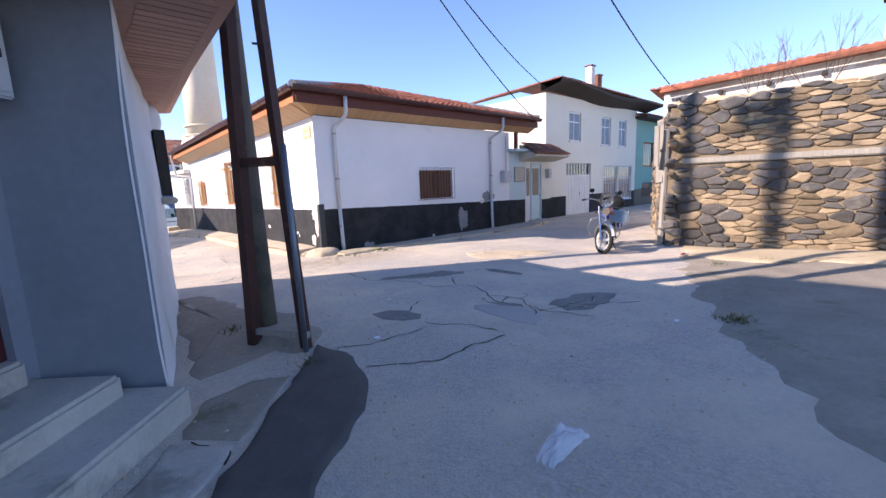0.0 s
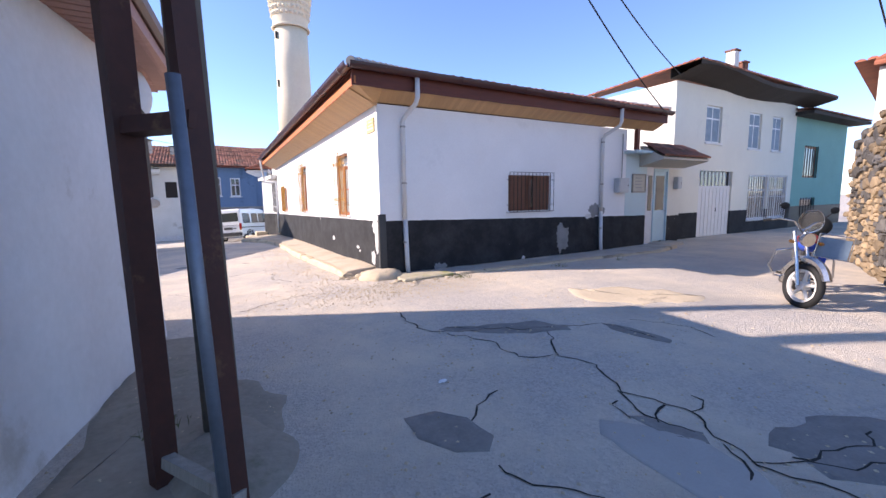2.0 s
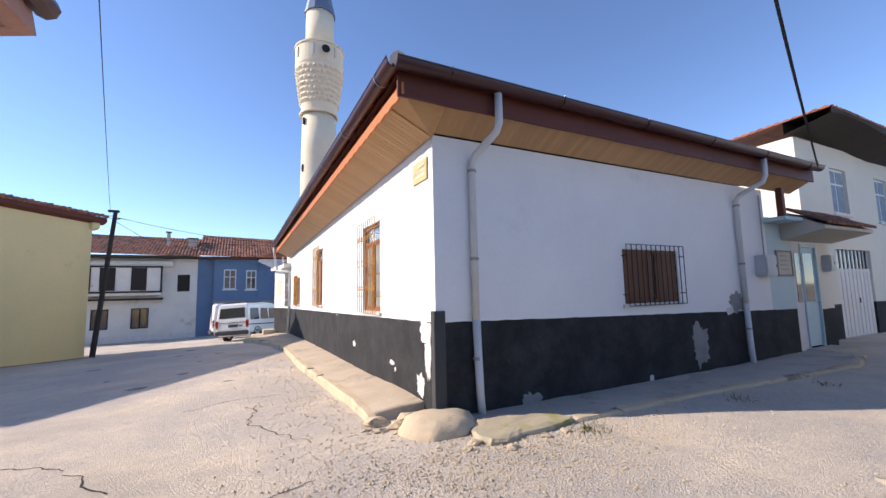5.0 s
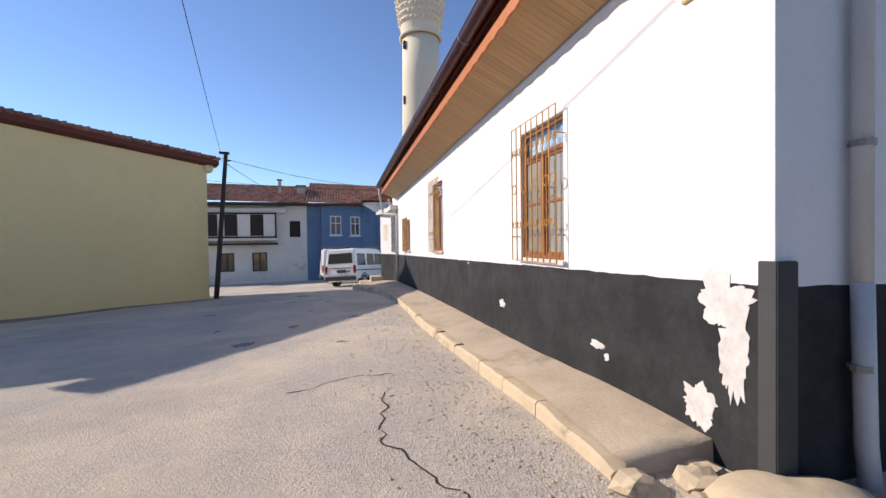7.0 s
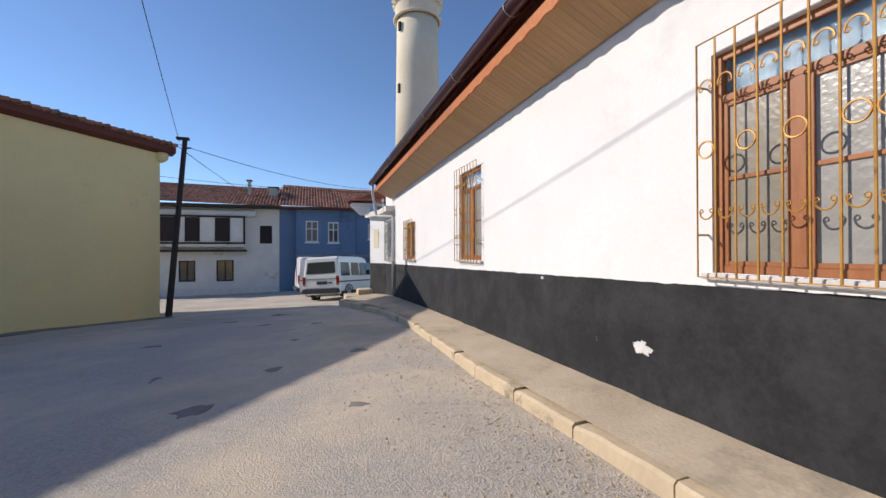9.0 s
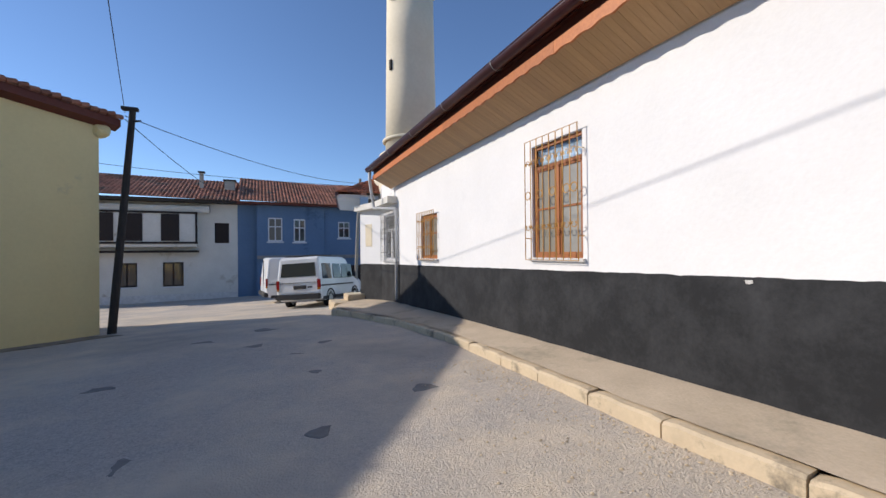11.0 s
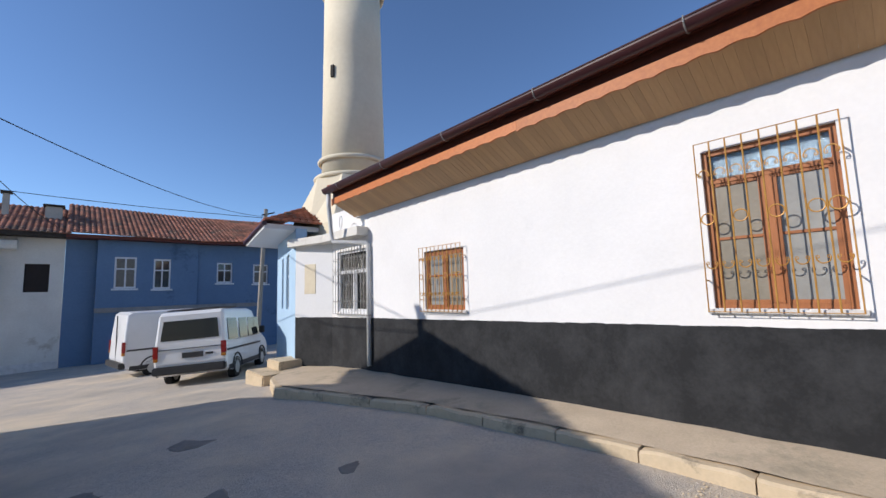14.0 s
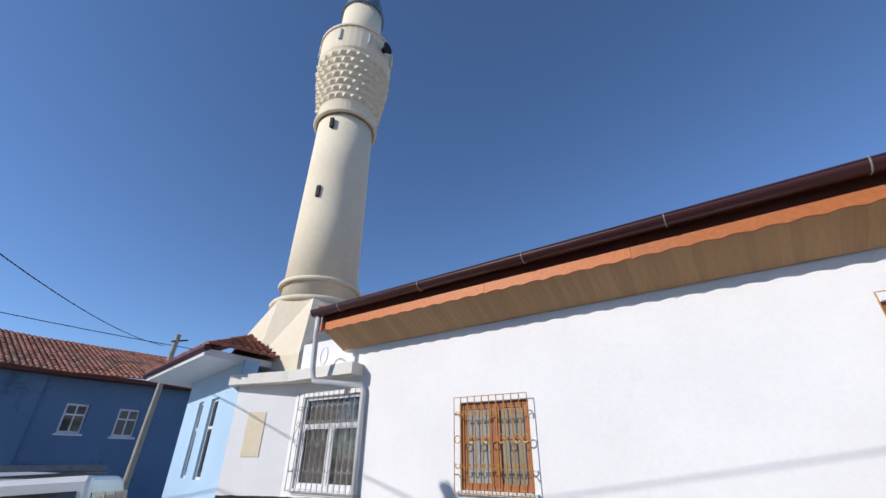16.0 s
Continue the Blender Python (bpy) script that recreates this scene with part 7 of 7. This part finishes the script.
for i, o in enumerate(bho):
    yy = FY - 0.45 if i < 2 else FY - 0.3 - 0.09 * (o[0] - 5)
    w = part("window", B(o[0], yy + 0.05, o[1], o[2], yy + 0.12, o[3]), M_UPVC, bh, "white framed window")
    um, zt = (o[0] + o[2]) / 2, o[1] + (o[3] - o[1]) * 0.62
    for a, b in ((o[0] + 0.09, um - 0.04), (um + 0.04, o[2] - 0.09)):
        for c, d in ((o[1] + 0.1, zt - 0.04), (zt + 0.04, o[3] - 0.1)):
            part("pane", B(a, yy + 0.03, c, b, yy + 0.06, d), M_CURTAIN if i in (0, 3) else M_TINT, w)
    part("window_sill", B(o[0] - 0.1, yy - 0.1, o[1] - 0.1, o[2] + 0.1, yy + 0.06, o[1] - 0.01), M_UPVC, w)
part("cornice", B(KX, FY - 0.62, 0.9, 9.5, FY - 0.44, 1.15, 0.02), M_GREYPATCH, bh)
part("shop_door", B(1.2, FY - 0.5, -2.4, 3.0, FY - 0.44, 0.2, 0.02), M_TEAL, bh)
part("shop_door", B(5.6, FY - 0.6, -2.4, 8.4, FY - 0.35, 0.3, 0.02), M_SHUTTER, bh)
part("eaves_board", prism(bmesh.new(), [(BX0, FY - 1.1), (5, FY - 1.2), (BX1, FY - 2.0), (BX1, FY), (BX0, FY + 0.4)], 4.88, 5.06), M_FASCIA_DK, bh)
tile_slope(bh, ((BX0, FY - 1.2, 5.12), (5.2, FY - 1.3, 4.98), (5.2, FY + 4.5, 7.4), (BX0, FY + 4.5, 7.6)), M_TILE_OLD, 0.24, 0.4, 0.05)
tile_slope(bh, ((5.2, FY - 1.3, 4.98), (BX1, FY - 2.1, 5.3), (BX1, FY + 4, 7.5), (5.2, FY + 4.5, 7.4)), M_TILE_OLD, 0.24, 0.4, 0.05)
sp = thing("utility_pole", "pale slender concrete street pole leaning beside the pale blue house", "utility pole")
part("shaft", T([(5.1, 35.8, -1.5), (5.3, 35.95, 2.5), (5.5, 36.1, 5.4)], 0.1, 10, 0.08), M_PALEWOOD, sp)
part("bracket", T([(5.3, 36.0, 5.1), (5.9, 36.2, 5.3)], 0.03, 6), M_IRON_DK, sp)


# ---- vans ----
def van(m, L, W, H, nose, minibus, label):
    e = thing("van", label, "van", m=m)
    prof = [(0.05, 0.42), (0.0, 0.7), (0.03, H * 0.58), (0.12, H - 0.1), (0.25, H), (L - 2.0, H + 0.02), (L - 1.55, H - 0.05), (L - 0.85, H * 0.58), (L - 0.25, H * 0.47), (L - 0.04, H * 0.38), (L, 0.5), (L - 0.1, 0.35), (L - 0.4, 0.32), (0.3, 0.32)]
    bm = bmesh.new()
    secs = []
    for f, inset, drop in ((-1, 0.1, 0.0), (-0.97, 0.03, 0), (-0.9, 0, 0), (0.9, 0, 0), (0.97, 0.03, 0), (1, 0.1, 0)):
        row = []
        for x, z in prof:
            tum = 1 - 0.09 * max(0, (z - H * 0.5) / (H * 0.5))
            xx = x + (inset if x < L / 2 else -inset)
            zz = z - (inset * 0.9 if z > H * 0.8 else 0)
            row.append(bm.verts.new((xx, f * W / 2 * tum, zz)))
        secs.append(row)
    n = len(prof)
    for a, b in zip(secs, secs[1:]):
        for k in range(n):
            bm.faces.new((a[k], a[(k + 1) % n], b[(k + 1) % n], b[k]))
    bm.faces.new(secs[0])
    bm.faces.new(secs[-1][::-1])
    part("body", bm, M_WHITE, e)
    zs0, zs1 = H * 0.56, H * 0.86
    tum = math.degrees(math.atan(0.09 * (W / 2) / (H * 0.5)))

    def side_glass(x0, x1, s, nm="side_window", z0=zs0, z1=zs1, material=M_TINT):
        bm = bmesh.new()
        def yy(z):
            return s * (W / 2 * (1 - 0.09 * max(0, (z - H * 0.5) / (H * 0.5))) + 0.006)
        vs = [bm.verts.new((x, yy(z), z)) for x, z in ((x0, z0), (x1, z0), (x1 - 0.02, z1), (x0 + 0.02, z1))]
        vi = [bm.verts.new((v.co.x, v.co.y - s * 0.03, v.co.z)) for v in vs]
        bm.faces.new(vs)
        bm.faces.new(vi[::-1])
        for k in range(4):
            bm.faces.new((vs[k], vs[(k + 1) % 4], vi[(k + 1) % 4], vi[k]))
        part(nm, bm, material, e)
    for s in (-1, 1):
        if minibus:
            for a, b in ((0.3, 1.15), (1.35, 2.15), (2.25, 3.0)):
                side_glass(a, b, s)
        side_glass(L - 1.75, L - 1.05, s, "door_window")
        side_glass(0.1, L - 1.0, s, "side_moulding", H * 0.42, H * 0.445, M_PLASTIC_DK)
        side_glass(0.2, L - 0.3, s, "sill_strip", 0.33, 0.48, M_PLASTIC_DK)
        for x in (0.95, L - 0.85):
            w = part("wheel", lathe(bmesh.new(), [(0.2, -0.1), (0.32, -0.1), (0.34, -0.06), (0.34, 0.06), (0.32, 0.1), (0.2, 0.1)], 24), M_BLACK, e, "black tyre", m=pose(x, s * (W / 2 - 0.1), 0.34, 90))
            part("rim", lathe(bmesh.new(), [(0.2, -0.11), (0.19, 0.11), (0.05, 0.115)], 16), M_RIM, w)
            part("wheel_arch", T([(x + 0.42 * math.cos(radians(a)), s * (W / 2 + 0.005), 0.34 + 0.42 * math.sin(radians(a))) for a in range(0, 181, 15)], 0.028, 6), M_PLASTIC_DK, e)
        part("tail_lamp", B(-0.015, s * (W / 2 - 0.01) - (0.13 if s > 0 else 0), H * 0.4, 0.08, s * (W / 2 - 0.01) + (0 if s > 0 else 0.13), H * 0.56, 0.01), M_LAMP_RED, e, "red tail lamp")
        part("tail_lamp", B(-0.015, s * (W / 2 - 0.02) - (0.12 if s > 0 else 0), H * 0.36, 0.08, s * (W / 2 - 0.02) + (0 if s > 0 else 0.12), H * 0.4, 0.01), M_LAMP_AMBER, e)
        part("wing_mirror", B(L - 1.2, s * W / 2 + (0.02 if s > 0 else -0.2), H * 0.58, L - 1.1, s * W / 2 + (0.2 if s > 0 else -0.02), H * 0.7, 0.02), M_PLASTIC_DK, e)
    part("rear_bumper", B(-0.1, -W / 2 + 0.02, 0.4, 0.12, W / 2 - 0.02, 0.62, 0.03), M_PLASTIC_DK, e)
    part("front_bumper", B(L - 0.1, -W / 2 + 0.03, 0.32, L + 0.08, W / 2 - 0.03, 0.58, 0.03), M_PLASTIC_DK, e)
    part("windscreen", B(-0.55, -W * 0.42, -0.006, 0.42, W * 0.42, 0.012, 0, pose(L - 1.16, 0, H * 0.765, 0, 41, 0)), M_TINT, e)
    if minibus:
        rw = bmesh.new()
        rows = [[rw.verts.new((0.03 + 0.09 * (z - H * 0.58) / (H * 0.42 - 0.1) + o, y, z)) for y, z in ((-W * 0.4, H * 0.62), (W * 0.4, H * 0.62), (W * 0.37, H * 0.88), (-W * 0.37, H * 0.88))] for o in (-0.014, 0.03)]
        rw.faces.new(rows[0])
        rw.faces.new(rows[1][::-1])
        for k in range(4):
            rw.faces.new((rows[0][k], rows[0][(k + 1) % 4], rows[1][(k + 1) % 4], rows[1][k]))
        part("rear_window", rw, M_TINT, e)
        part("number_plate", B(-0.02, -0.36, H * 0.38, 0.02, 0.2, H * 0.45, 0.004), M_PLASTIC_DK, e, "dirty number plate in a dark recess")
        part("letter_bar", B(-0.01, -0.62, H * 0.4, 0.02, -0.42, H * 0.43), M_PLASTIC_DK, e)
        part("door_groove", B(-0.006, -W * 0.44, H * 0.5, 0.03, W * 0.44, H * 0.508), M_PLASTIC_DK, e)
        for s in (-1, 1):
            part("roof_rail", T([(0.3, s * W * 0.36, H + 0.05), (1.8, s * W * 0.36, H + 0.09)], 0.018, 6), M_PLASTIC_DK, e)
        for k in range(5):
            part("rack_bar", T([(0.35 + 0.35 * k, -W * 0.36, H + 0.06), (0.35 + 0.35 * k, W * 0.36, H + 0.06)], 0.014, 6), M_PLASTIC_DK, e)
    else:
        part("door_groove", B(-0.006, -0.01, 0.65, 0.03, 0.01, H * 0.95), M_PLASTIC_DK, e)
    return e


van(pose(1.85, 31.3, -0.98) @ pose(0, 0, 0, 0, 0, 57) @ pose(0, 0, 0, -3.5, 2.5, 0), 4.6, 1.95, 2.15, 1.0, True, "white older minibus with red tail lamps and a roof rack")
van(pose(0.55, 37.2, -1.32, 0, 0, 8), 5.2, 1.95, 2.4, 1.0, False, "white windowless panel van parked beyond the minibus")
tagged(part("wall_street_end", wall_mesh((15.5, 40), (30, 20), -2.5, 5, 0.3, []), M_SIDE), "plain whitewashed wall closing the street", "wall", kind="structure")

# stones and kerb pieces last
stone_wall(yard, SWa, SWb, -0.15, 3.55, 1)
stone_wall(far_part, SWc, (SWa[0] - 0.05, SWa[1] + 0.03), -0.15, 2.95, 2, 3.5, 150)
